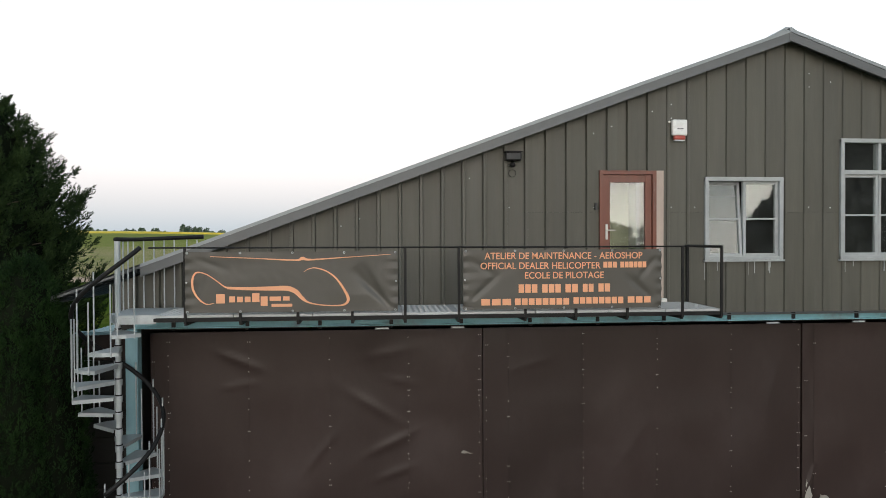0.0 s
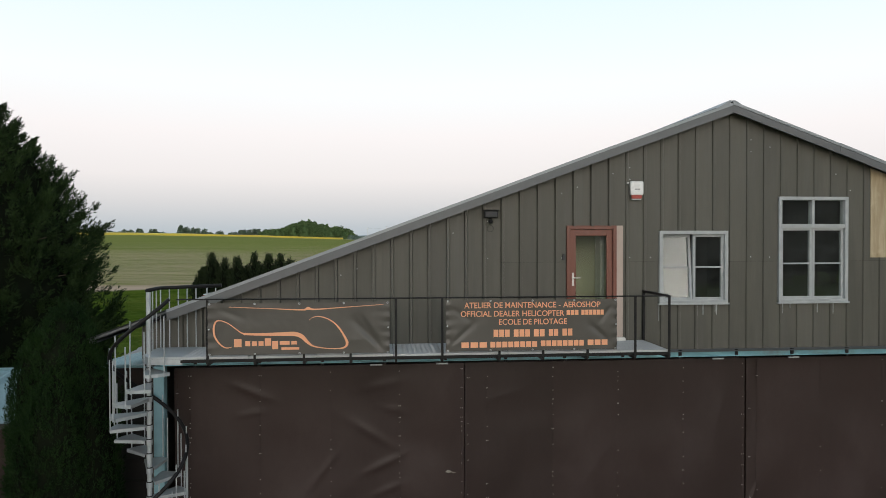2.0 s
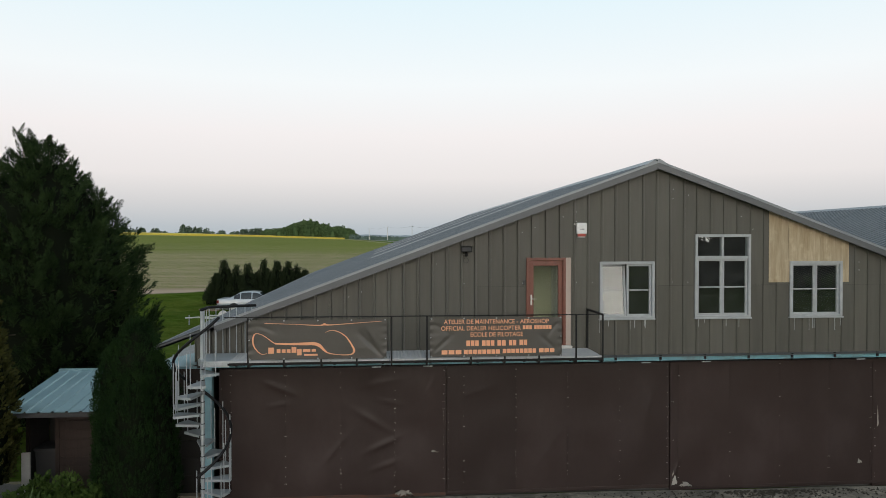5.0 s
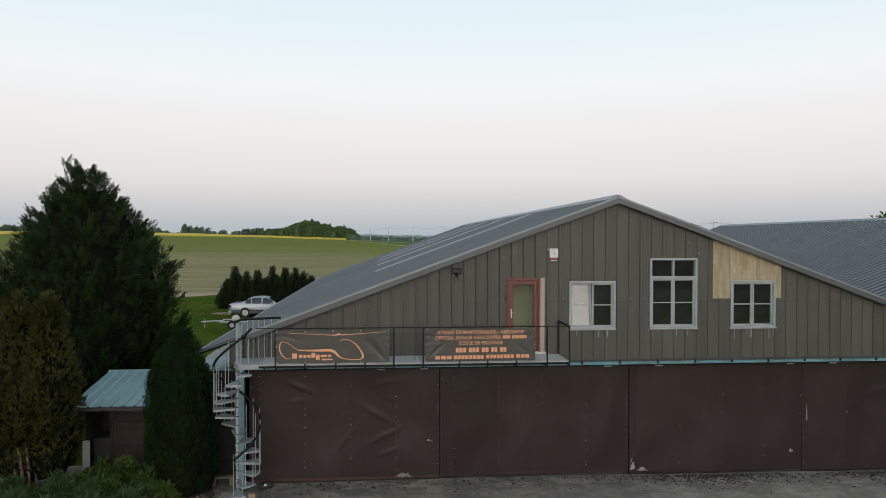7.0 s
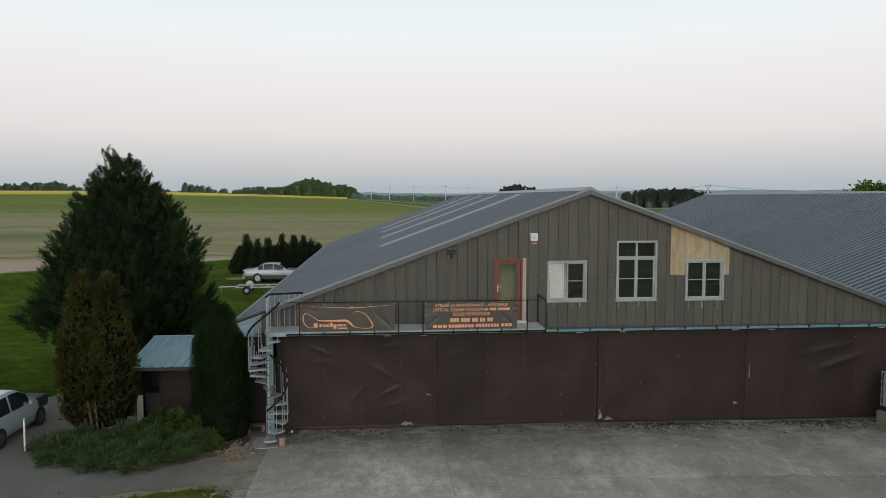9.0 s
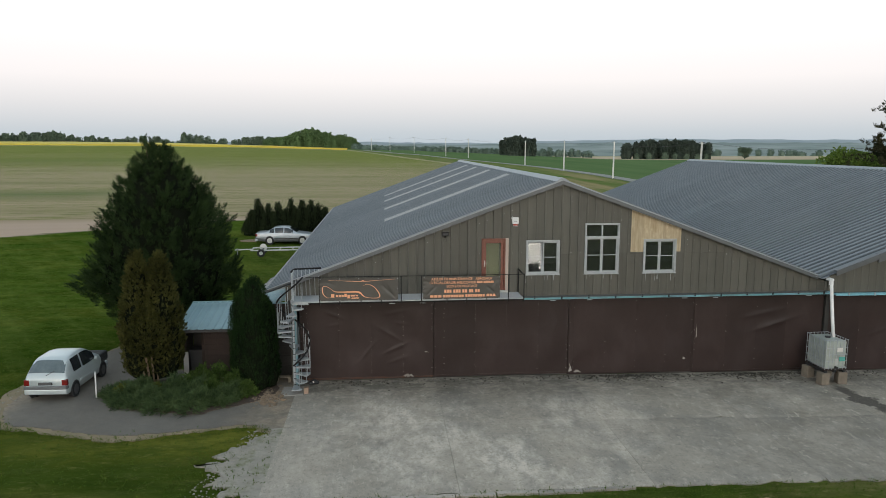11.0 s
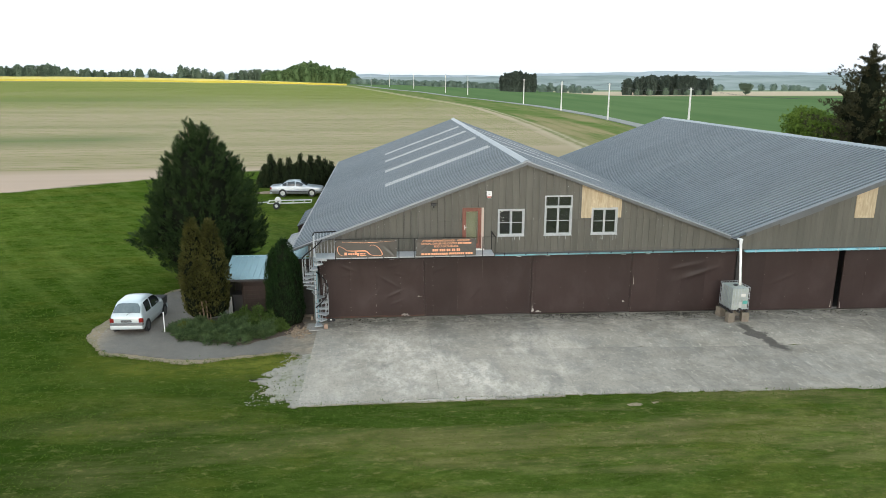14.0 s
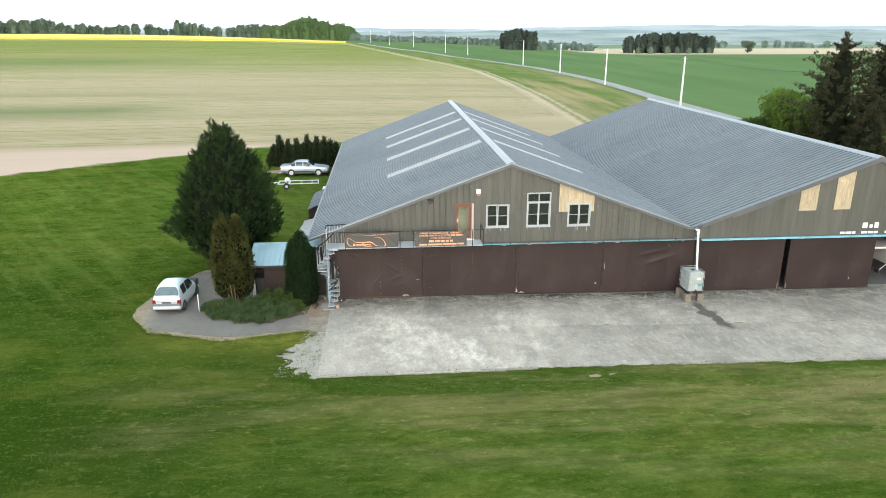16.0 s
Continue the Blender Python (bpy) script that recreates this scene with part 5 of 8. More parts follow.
bm = box(lx0, lx0 + 0.10, WALL_Y - 0.02, WALL_Y + 0.04, dz0 + 0.01, dz1 - 0.055, 0.006)
box(lx1 - 0.10, lx1, WALL_Y - 0.02, WALL_Y + 0.04, dz0 + 0.01, dz1 - 0.055, 0.006, bm)
box(lx0 + 0.1, lx1 - 0.1, WALL_Y - 0.018, WALL_Y + 0.038, dz1 - 0.165, dz1 - 0.055, 0.006, bm)
box(lx0 + 0.1, lx1 - 0.1, WALL_Y - 0.018, WALL_Y + 0.038, dz0 + 0.01, dz0 + 0.26, 0.006, bm)
part("door_leaf", bm, M_REDWOOD, door)
g = part("door_pane", box(lx0 + 0.09, lx1 - 0.09, WALL_Y + 0.008, WALL_Y + 0.016, dz0 + 0.25, dz1 - 0.16), M_GLASS, door)
g.visible_shadow = False
bm = box(lx0 + 0.03, lx0 + 0.065, WALL_Y - 0.032, WALL_Y - 0.02, 4.25, 4.48, 0.004)
rod((lx0 + 0.05, WALL_Y - 0.03, 4.39), (lx0 + 0.05, WALL_Y - 0.075, 4.39), 0.009, 10, bm)
tube([(lx0 + 0.05, WALL_Y - 0.07, 4.39), (lx0 + 0.11, WALL_Y - 0.075, 4.39), (lx0 + 0.17, WALL_Y - 0.07, 4.388)], 0.010, 10, bm)
part("door_handle", bm, M_WHITE, door, "white lever handle on a long plate")
for z in (3.75, 4.75, 5.05):
    part("hinge", rod((lx1 + 0.012, WALL_Y - 0.055, z - 0.06), (lx1 + 0.012, WALL_Y - 0.055, z + 0.06), 0.014), M_REDWOOD, door)
part("white_reveal", box(dx1 - 0.10, dx1 + 0.012, WALL_Y - 0.045, WALL_Y + 0.1, dz0, dz1 + 0.012, 0.003), M_CREAM, door, "faded cream painted reveal board")
part("threshold", box(dx0 - 0.02, dx1 + 0.02, WALL_Y - 0.16, WALL_Y + 0.1, DECK_Z + 0.006, dz0, 0.006), M_WHITE, door)
part("bell_push", box(3.55, 3.585, WALL_Y - 0.05, WALL_Y - 0.005, 4.70, 4.80, 0.005), M_DARKPLASTIC, door)

# rooms behind the windows and the lobby behind the door
part("lobby_floor", box(3.35, 4.95, 10.60, 12.3, 3.24, 3.32), M_BEIGE, hangar)
bm = box(3.35, 3.45, 10.60, 11.5, 3.325, 5.70)
box(4.85, 4.95, 10.60, 11.5, 3.325, 5.70, 0, bm)
box(3.45, 4.85, 11.4, 11.5, 3.325, 5.70, 0, bm)
part("lobby_wall", bm, M_BEIGE, hangar, "beige plastered lobby wall")
part("lobby_ceiling", box(3.35, 4.95, 10.60, 12.3, 5.705, 5.76), M_WHITE, hangar)
part("inner_door", box(4.42, 4.49, 11.05, 11.38, 3.33, 5.35, 0.01), M_WHITE, hangar, "white inner door standing open")
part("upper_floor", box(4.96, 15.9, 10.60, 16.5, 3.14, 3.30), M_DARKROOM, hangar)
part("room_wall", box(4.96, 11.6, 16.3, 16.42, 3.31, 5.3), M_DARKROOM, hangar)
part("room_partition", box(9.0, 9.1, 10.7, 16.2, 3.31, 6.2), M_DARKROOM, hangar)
part("hangar_floor", box(-3.2, 16.9, 10.78, BACK_Y - 0.15, -0.5, 0.01), M_CONCRETE_DARK, hangar)

# second bay
hangar_b = tagged(empty("hangar"), "second brown hangar bay with ribbed roof and half-open sliding doors", "hangar")
gable_b = backing_wall("gable_wall", 17.05, 36.8, 2.9, roof_2, [], hangar_b, 26.9)
PLY_2 = [(22.69, 23.73, 4.50, 9.0), (24.71, 25.70, 4.52, 9.0)]
cladding(gable_b, 17.05, 36.8, 3.05, roof_2, 0.3135, 17.1, PLY_2, rib=0.013)
for a, b, z in ((22.70, 23.72, 4.505), (24.72, 25.69, 4.525)):
    m = (a + b) / 2 + 0.05
    for u, v in ((a, m), (m, b)):
        bm = prism([(u + 0.003, z), (v - 0.003, z), (v - 0.003, roof_2(v) - 0.20), (u + 0.003, roof_2(u) - 0.20)], WALL_Y - 0.012, WALL_Y + 0.018)
        part("plywood_panel", bm, M_PLY, hangar_b, "pale bare plywood strip")
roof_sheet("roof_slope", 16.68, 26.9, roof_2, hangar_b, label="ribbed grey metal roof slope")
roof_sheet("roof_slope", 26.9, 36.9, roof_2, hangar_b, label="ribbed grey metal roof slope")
ridge_cap(26.9, roof_2, hangar_b)
for i, (a, b, drop) in enumerate(((17.25, 19.0, 0.13), (18.9, 21.0, 0.25), (20.9, 24.0, 0.16), (23.9, 26.93, 0.18), (26.87, 30.5, 0.18), (30.4, 36.9, 0.18))):
    o = (0.0, 0.006, 0.002, 0.008, 0.0, 0.006)[i]
    bm = bar_along(a, b, roof_2, 10.265 - o, 10.297 - o, -drop, 0.075 + o)
    bar_along(a, b, roof_2, 10.298, 10.52, 0.054 + o, 0.078 + o, bm)
    part("verge_flashing", bm, M_TRIM, hangar_b, "folded grey verge flashing")
bm = prism([(17.05, -0.4), (36.8, -0.5), (36.8, roof_2(36.8)), (26.9, 7.3), (17.05, roof_2(17.05))], BACK_Y - 0.1, BACK_Y)
part("rear_wall", bm, M_CLAD, hangar_b)
part("side_wall", box(36.68, 36.8, WALL_Y + 0.15, BACK_Y - 0.11, -0.5, 3.75), M_CLAD, hangar_b)
part("hangar_floor", box(17.0, 36.6, 10.78, BACK_Y - 0.15, -0.6, -0.13), M_CONCRETE_DARK, hangar_b)
bm = box(17.3, 36.7, 10.29, 10.43, 2.955, 3.03, 0.006)
box(17.3, 36.7, 10.25, 10.30, 2.945, 2.96, 0.003, bm)
beam_b = part("door_track_beam", bm, M_BEAM, hangar_b, "teal painted steel track beam")
for i in range(12):
    part("track_clip", box(17.8 + i * 1.05, 17.85 + i * 1.05, 10.262, 10.30, 2.925, 3.045, 0.004), M_GALV, beam_b)
part("track_cover", box(17.25, 36.7, 10.44, 10.57, 2.9, 2.99), M_CLAD_BACK, hangar_b)
sheet_door(17.30, 22.36, hangar_b, 6, [18.6, 19.8, 21.0], dents=[(19.5, 1.6, 0.6, 0.4, 0.015)], scuffs=[(22.22, 0.05, 0.05, 0.42)])
sheet_door(22.70, 27.80, hangar_b, 7, [23.9, 25.2, 26.5], dents=[(25.4, 1.2, 0.6, 0.8, 0.015)], scuffs=[(22.74, 0.05, 0.05, 0.4), (26.5, 0.5, 0.07, 0.22)], y=10.68)
# white marks on the second gable: plain bars for its lettering
for x0, x1, z0, z1 in ((26.60, 26.90, 3.42, 3.74), (27.02, 27.2, 3.42, 3.62), (27.3, 27.55, 3.42, 3.74), (25.33, 25.62, 3.10, 3.24), (25.66, 26.0, 3.10, 3.24), (26.04, 26.25, 3.10, 3.24),
                       (26.60, 26.95, 3.10, 3.24), (27.0, 27.3, 3.10, 3.24), (27.34, 27.57, 3.10, 3.24), (27.98, 28.3, 3.10, 3.24)):
    part("sign_bar", box(x0, x1, WALL_Y - 0.03, WALL_Y - 0.022, z0, z1, 0.002), M_WHITE, hangar_b)
# valley gutter between the bays
part("valley_gutter", prism([(16.40, 3.735), (16.70, 3.640), (16.95, 3.725), (16.95, 3.705), (16.70, 3.615), (16.40, 3.715)], 10.24, BACK_Y), M_ROOF, hangar)

# ---- balcony, stairs and fittings on the front ----
balcony = tagged(empty("balcony"), "narrow steel balcony with grey chequer deck and black railings", "balcony")
D0, D1, DF, DB = -2.55, 4.98, 9.36, 10.40
xs = [-2.55, -1.55, -0.55, 0.62, 1.36, 2.4, 3.4, 4.2, 4.98]
for i, (a, b) in enumerate(zip(xs, xs[1:])):
    bm = box(a + 0.004, b - 0.004, DF, DB, DECK_Z - 0.035, DECK_Z, 0.004)
    n = int((b - a) / 0.075)
    for k in range(n):
        for j in range(13):
            x, y = a + 0.04 + k * 0.075, DF + 0.05 + j * 0.078
            box(x - 0.022, x + 0.022, y - 0.005, y + 0.005, DECK_Z, DECK_Z + 0.004, 0, bm)
    part("deck_plate", bm, M_DECK, balcony)
part("edge_beam", box(D0, D1, DF - 0.006, DF + 0.05, DECK_Z - 0.085, DECK_Z - 0.037, 0.004), M_BLACK, balcony)
part("edge_beam", box(D0, D1, DB - 0.07, DB - 0.01, DECK_Z - 0.13, DECK_Z - 0.037, 0.004), M_BLACK, balcony)
POSTS = [-2.15, -1.46, -0.73, -0.03, 0.66, 1.37, 2.26, 2.95, 3.66, 4.43, 4.985]
for x in POSTS:
    tall = x in (-2.15, 0.66, 1.37, 4.43, 4.985)
    part("bracket", box(x - 0.018, x + 0.018, DF - 0.006, DB - 0.02, DECK_Z - 0.135, DECK_Z - 0.087, 0.003), M_BLACK, balcony)
    part("post", box(x - 0.018, x + 0.018, DF - 0.03, DF - 0.008, DECK_Z - 0.11, 4.155 if tall else 4.10, 0.003), M_BLACK, balcony)
part("top_rail", tube([(-2.6, DF - 0.02, 4.165), (0.6, DF - 0.02, 4.158), (4.99, DF - 0.02, 4.155)], 0.011, 8), M_BLACK, balcony)
part("end_rail", box(4.965, 5.005, DF - 0.03, WALL_Y - 0.01, 4.13, 4.17, 0.004), M_BLACK, balcony)
part("post", box(4.965, 5.005, WALL_Y - 0.07, WALL_Y - 0.035, DECK_Z, 4.13, 0.003), M_BLACK, balcony)


# spiral stairs
PX, PY, PR = -3.12, 9.72, 0.545
stairs = tagged(empty("spiral_staircase", (PX, PY, 0)), "galvanised steel spiral staircase with black handrail beside the hangar", "staircase")


def st(name, bm, material, label="", smooth=False):
    return part(name, bm, material, stairs, label, smooth)


st("centre_pole", rod((0, 0, 0.0), (0, 0, 4.25), 0.037, 20), M_GALV, smooth=False)
RISE, STEPS, SPAN = 0.22, 14, 29.0


def tread_angle(k):
    return radians(-60 - SPAN * (k - 1))


def tread_mesh():
    bm = bmesh.new()
    h = radians(SPAN / 2 + 5)
    out = [(0.05, -0.055), (PR * math.cos(h), -PR * math.sin(h)), (PR * 1.02, 0), (PR * math.cos(h), PR * math.sin(h)), (0.05, 0.055)]
    slab_of(out, -0.012, 0.0, bm)
    for a, b in zip(out, out[1:]):
        d = Vector((b[0] - a[0], b[1] - a[1])).normalized() * 0.004
        nx, ny = -d.y, d.x
        slab_of([a, b, (b[0] + nx, b[1] + ny), (a[0] + nx, a[1] + ny)], -0.05, -0.0125, bm)
    return bm


proto = None
for k in range(1, STEPS + 1):
    z = DECK_Z - RISE * k
    a = tread_angle(k)
    if proto is None:
        proto = st("tread", tread_mesh(), M_GALV)
        ob = proto
    else:
        ob = new("tread", proto.data)
        ob.parent = stairs
    ob.matrix_basis = pose(0, 0, z, 0, 0, math.degrees(a))
    collar = rod((0, 0, z - 0.075), (0, 0, z + 0.006), 0.048, 16)
    st("collar", collar, M_BLACK if k % 1 else M_GALV)
    st("collar_gap", rod((0, 0, z + 0.008), (0, 0, z + 0.024), 0.043, 16), M_BLACK)
    for off in (-0.36, 0.36):
        b = a - off * radians(SPAN)
        zr = DECK_Z - RISE * (k - off * 1.0) + 0.93
        x, y = PR * math.cos(b), PR * math.sin(b)
        st("baluster", rod((x, y, z - 0.06), (x, y, zr), 0.010, 8), M_GALV)
rail = []
for i in range(0, (STEPS + 1) * 8 + 1):
    k = 0.35 + i / 8
    if k > STEPS + 0.4:
        break
    a = tread_angle(k)
    rail.append((PR * math.cos(a), PR * math.sin(a), DECK_Z - RISE * k + 0.945))
st("handrail", tube(rail, 0.03, 10), M_BLACK, "black plastic-covered handrail", True)
# landing plate between the pole and the balcony, with its own rail
bm = slab_of([(-0.06, -0.10), (0.10, -0.34), (0.60, -0.36), (0.60, 0.66), (-0.06, 0.62)], DECK_Z - 0.03, DECK_Z + 0.004)
slab_of([(-0.06, -0.104), (0.10, -0.345), (0.60, -0.365), (0.60, -0.36), (0.10, -0.34), (-0.06, -0.099)], DECK_Z - 0.11, DECK_Z - 0.031, bm)
st("landing", bm, M_GALV)
for x, y in ((-0.02, 0.64), (0.12, 0.64), (0.26, 0.64), (0.40, 0.64), (0.54, 0.64), (-0.03, 0.46), (-0.03, 0.28), (-0.03, 0.12), (0.72, 0.62), (0.86, 0.62)):
    st("baluster", rod((x, y, DECK_Z - 0.02), (x, y, 4.27), 0.010, 8), M_GALV)
st("landing_rail", tube([(-0.03, 0.02, 4.275), (-0.03, 0.60, 4.275), (0.04, 0.65, 4.275), (0.95, 0.62, 4.31)], 0.03, 10), M_BLACK, smooth=True)
pad = tagged(part("stair_footing", box(-3.58, -2.80, 9.15, 10.05, -0.08, 0.035, 0.015), M_STONE), "pale cast concrete footing below the spiral stairs", "footing")
tagged(part("loose_block", box(-2.78, -2.62, 9.28, 9.46, 0.01, 0.24, 0.012), M_BRICKBLOCK), "orange clay block standing on the concrete", "block")


def shoe_bag():
    bm = bmesh.new()
    for x, y, z, r in ((-2.52, 10.25, 0.11, 0.13), (-2.62, 10.2, 0.09, 0.10), (-2.43, 10.28, 0.08, 0.09)):
        bmesh.ops.create_icosphere(bm, subdivisions=3, radius=r, matrix=Matrix.Translation((x, y, z)) @ Matrix.Diagonal((1, 0.8, 0.8, 1)))
    for v in bm.verts:
        v.co += 0.02 * noise.noise_vector(v.co * 9)
        v.co.z = max(v.co.z, 0.02)
    bag = part("rubbish_bag", bm, M_DARKPLASTIC, smooth=True)
    tagged(bag, "crumpled black plastic bag beside the stair foot", "bag")
    part("tag", box(-2.56, -2.50, 10.135, 10.145, 0.12, 0.18), M_WHITE, bag)


shoe_bag()


# ---- banners ----
def lettering(text, size, stretch=1.0):
    cu = bpy.data.curves.new("lettering", "FONT")
    cu.body, cu.size, cu.align_x, cu.extrude = text, size, "CENTER", 0.0008
    cu.offset = 0.0012
    ob = new("lettering", cu)
    me = bpy.data.meshes.new_from_object(ob.evaluated_get(bpy.context.evaluated_depsgraph_get()))
    bpy.data.objects.remove(ob)
    me.transform(Matrix.Rotation(radians(90), 4, "X") @ Matrix.Diagonal((stretch, 1, 1, 1)))
    return me


BY = DF - 0.06


def banner_sheet(x0, x1, z0, z1, seed, folds):
    thing = empty("banner", (x0, BY, z0))
    nx, nz = 90, 30
    w, h = x1 - x0, z1 - z0
    verts, faces = [], []
    for j in range(nz):
        v = j / (nz - 1)
        for i in range(nx):
            u = i / (nx - 1)
            x, z = u * w, v * h
            d = 0.010 * abs(noise.noise((x * 1.6, z * 2.6, seed))) + 0.004 * abs(noise.noise((x * 7, z * 7, seed)))
            for fx, fz, ang, ln, amp in folds:
                px, pz = x - fx, z - fz
                s, t = px * math.cos(ang) + pz * math.sin(ang), -px * math.sin(ang) + pz * math.cos(ang)
                if 0 < s < ln:
                    d += amp * math.exp(-(t / (0.02 + 0.05 * s)) ** 2) * math.sin(math.pi * s / ln)
            edge = min(u, 1 - u) * w
            d += 0.02 * math.exp(-edge / 0.05) * (0.5 + 0.5 * math.sin(z * 42))
            sag = 0.008 * abs(math.sin(u * math.pi * 4)) * (1 if v > 0.5 else -1) * abs(2 * v - 1) ** 4
            verts.append((x, d, z - sag))
    for j in range(nz - 1):
        for i in range(nx - 1):
            a = j * nx + i
            faces.append((a, a + 1, a + nx + 1, a + nx))
    n = len(verts)
    verts += [(x, y + 0.004, z) for x, y, z in verts]
    faces += [tuple(n + k for k in reversed(f)) for f in faces]
    from_lists("cloth", verts, faces, M_BANNER, thing, smooth=True)
    for k in range(5):
        for z in (0.02, h - 0.02):
            bm = bmesh.new()
            x = 0.03 + (w - 0.06) * k / 4
            for a in range(12):
                c, s = math.cos(a * math.pi / 6), math.sin(a * math.pi / 6)
                bmesh.ops.create_cube(bm, size=0.008, matrix=Matrix.Translation((x + 0.011 * c, -0.006, z + 0.011 * s)))
            part("eyelet", bm, M_GALV, thing)
    for z in (h * 0.5,):
        for x in (0.02, w - 0.02):
            part("eyelet", rod((x, -0.008, z), (x, 0.0, z), 0.012, 12), M_GALV, thing)
    return thing


def ribbon(points, widths, thing, name="logo_stroke", y=-0.012):
    """A flat printed stroke of changing width through the points (x, z)."""
    pts = [Vector(p) for p in points]
    fine, wid = [], []
    for i in range(len(pts) - 1):
        p = [pts[max(i - 1, 0)], pts[i], pts[i + 1], pts[min(i + 2, len(pts) - 1)]]
        for k in range(8):
            t = k / 8
            fine.append(0.5 * ((2 * p[1]) + (p[2] - p[0]) * t + (2 * p[0] - 5 * p[1] + 4 * p[2] - p[3]) * t * t + (3 * p[1] - p[0] - 3 * p[2] + p[3]) * t ** 3))
            wid.append(widths[i] + (widths[i + 1] - widths[i]) * t)
    fine.append(pts[-1])
    wid.append(widths[-1])
    verts, faces = [], []
    for i, p in enumerate(fine):
        d = fine[min(i + 1, len(fine) - 1)] - fine[max(i - 1, 0)]
        nrm = Vector((-d.y, d.x)).normalized() * wid[i] / 2
        for q in (p + nrm, p - nrm):
            verts.append((q.x, y, q.y))
    for i in range(len(fine) - 1):
        faces.append((2 * i, 2 * i + 1, 2 * i + 3, 2 * i + 2))
    from_lists(name, verts, faces, M_ORANGE, thing)


b1 = tagged(banner_sheet(-2.14, 0.56, 3.325, 4.115, 2, [(2.62, 0.03, 2.33, 0.75, 0.035), (2.55, 0.12, 2.15, 0.6, 0.02), (0.08, 0.1, 1.2, 0.5, 0.012), (0.1, 0.72, -0.4, 0.5, 0.012)]),
            "creased dark vinyl banner with an orange helicopter outline", "banner", "banners on the balcony rail")
S = 2.70 / 1110          # drawn on a grid 1110 wide


def bp(x, y):
    return ((x - 95) * S, 0.79 - (y - 75) * 0.79 / 310)


ribbon([bp(225, 100), bp(450, 110), bp(660, 120), bp(703, 112), bp(750, 118), bp(950, 106), bp(1168, 93)], [0.008, 0.011, 0.020, 0.045, 0.020, 0.011, 0.007], b1)
ribbon([bp(245, 333), bp(205, 338), bp(165, 310), bp(138, 265), bp(135, 215), bp(150, 183), bp(180, 180), bp(220, 196), bp(265, 227), bp(300, 252), bp(330, 257)],
       [0.006, 0.016, 0.022, 0.028, 0.028, 0.022, 0.014, 0.014, 0.014, 0.018, 0.026], b1)
ribbon([bp(312, 258), bp(420, 262), bp(540, 262), bp(620, 262), bp(665, 278), bp(700, 312), bp(735, 335), bp(800, 348), bp(880, 352), bp(925, 345), bp(942, 318), bp(920, 270), bp(880, 215), bp(830, 178), bp(770, 160), bp(730, 167), bp(710, 181)],
       [0.030, 0.040, 0.055, 0.065, 0.062, 0.045, 0.020, 0.014, 0.016, 0.026, 0.042, 0.030, 0.024, 0.018, 0.014, 0.010, 0.004], b1, y=-0.0145)
# plain bars in place of the name under the tail
for a, b, lo, hi in ((255, 300, 335, 288), (322, 352, 330, 300), (362, 392, 330, 302), (402, 432, 330, 302), (440, 478, 330, 285), (484, 520, 350, 302), (530, 590, 325, 303), (600, 634, 324, 303), (540, 648, 355, 340)):
    (x0, z0), (x1, z1) = bp(a, lo), bp(b, hi)
    part("print_bar", box(x0, x1, -0.013, -0.0115, z0, z1), M_ORANGE, b1)

b2 = tagged(banner_sheet(1.425, 4.12, 3.325, 4.125, 7, [(0.05, 0.08, 0.75, 0.6, 0.02), (2.62, 0.08, 2.4, 0.6, 0.025), (2.64, 0.74, -2.2, 0.5, 0.015), (0.05, 0.7, -0.6, 0.5, 0.012)]),
            "dark vinyl banner with lines of orange lettering", "banner", "banners on the balcony rail")


def bq(x, y):
    return ((x - 160) * 2.695 / 908, 0.80 - (y - 108) * 0.80 / 262)


for text, xa, xb, yb, cap in (("ATELIER DE MAINTENANCE  -  AEROSHOP", 254, 976, 150, 28), ("OFFICIAL DEALER HELICOPTER", 236, 782, 193, 28), ("ECOLE DE PILOTAGE", 436, 797, 235, 28)):
    size = cap * 0.80 / 262 / 0.69
    words = [lettering(w, size) for w in text.split()]
    spans = [(min(v.co.x for v in me.vertices), max(v.co.x for v in me.vertices)) for me in words]
    gap = size * 0.34
    scale = (xb - xa) * 2.695 / 908 / (sum(hi - lo for lo, hi in spans) + gap * (len(words) - 1))
    x, z = bq(xa, yb)
    for me, (lo, hi) in zip(words, spans):
        me.transform(Matrix.Diagonal((scale, 1, 1, 1)) @ Matrix.Translation((-lo, 0, 0)))
        me.materials.append(M_ORANGE)
        ob = new("printed_word", me)
        ob.parent = b2
        ob.location = (x, -0.012, z)
        x += (hi - lo + gap) * scale
# plain bars where a maker, a number or an address is printed
for a, b, lo, hi, count in ((793, 860, 190, 164, 3), (872, 996, 190, 164, 6), (405, 495, 297, 260, 3), (512, 602, 297, 260, 3), (618, 680, 297, 260, 2), (698, 752, 296, 260, 2), (770, 828, 295, 259, 2),
                            (236, 378, 350, 322, 3), (388, 640, 350, 321, 8), (655, 890, 347, 318, 8), (905, 1018, 345, 317, 3)):
    for k in range(count):
        w = (b - a) / count
        (x0, z0), (x1, z1) = bq(a + k * w + w * 0.07, lo), bq(a + (k + 1) * w - w * 0.10, hi)
        part("print_bar", box(x0, x1, -0.013, -0.0115, z0, z1), M_ORANGE, b2)

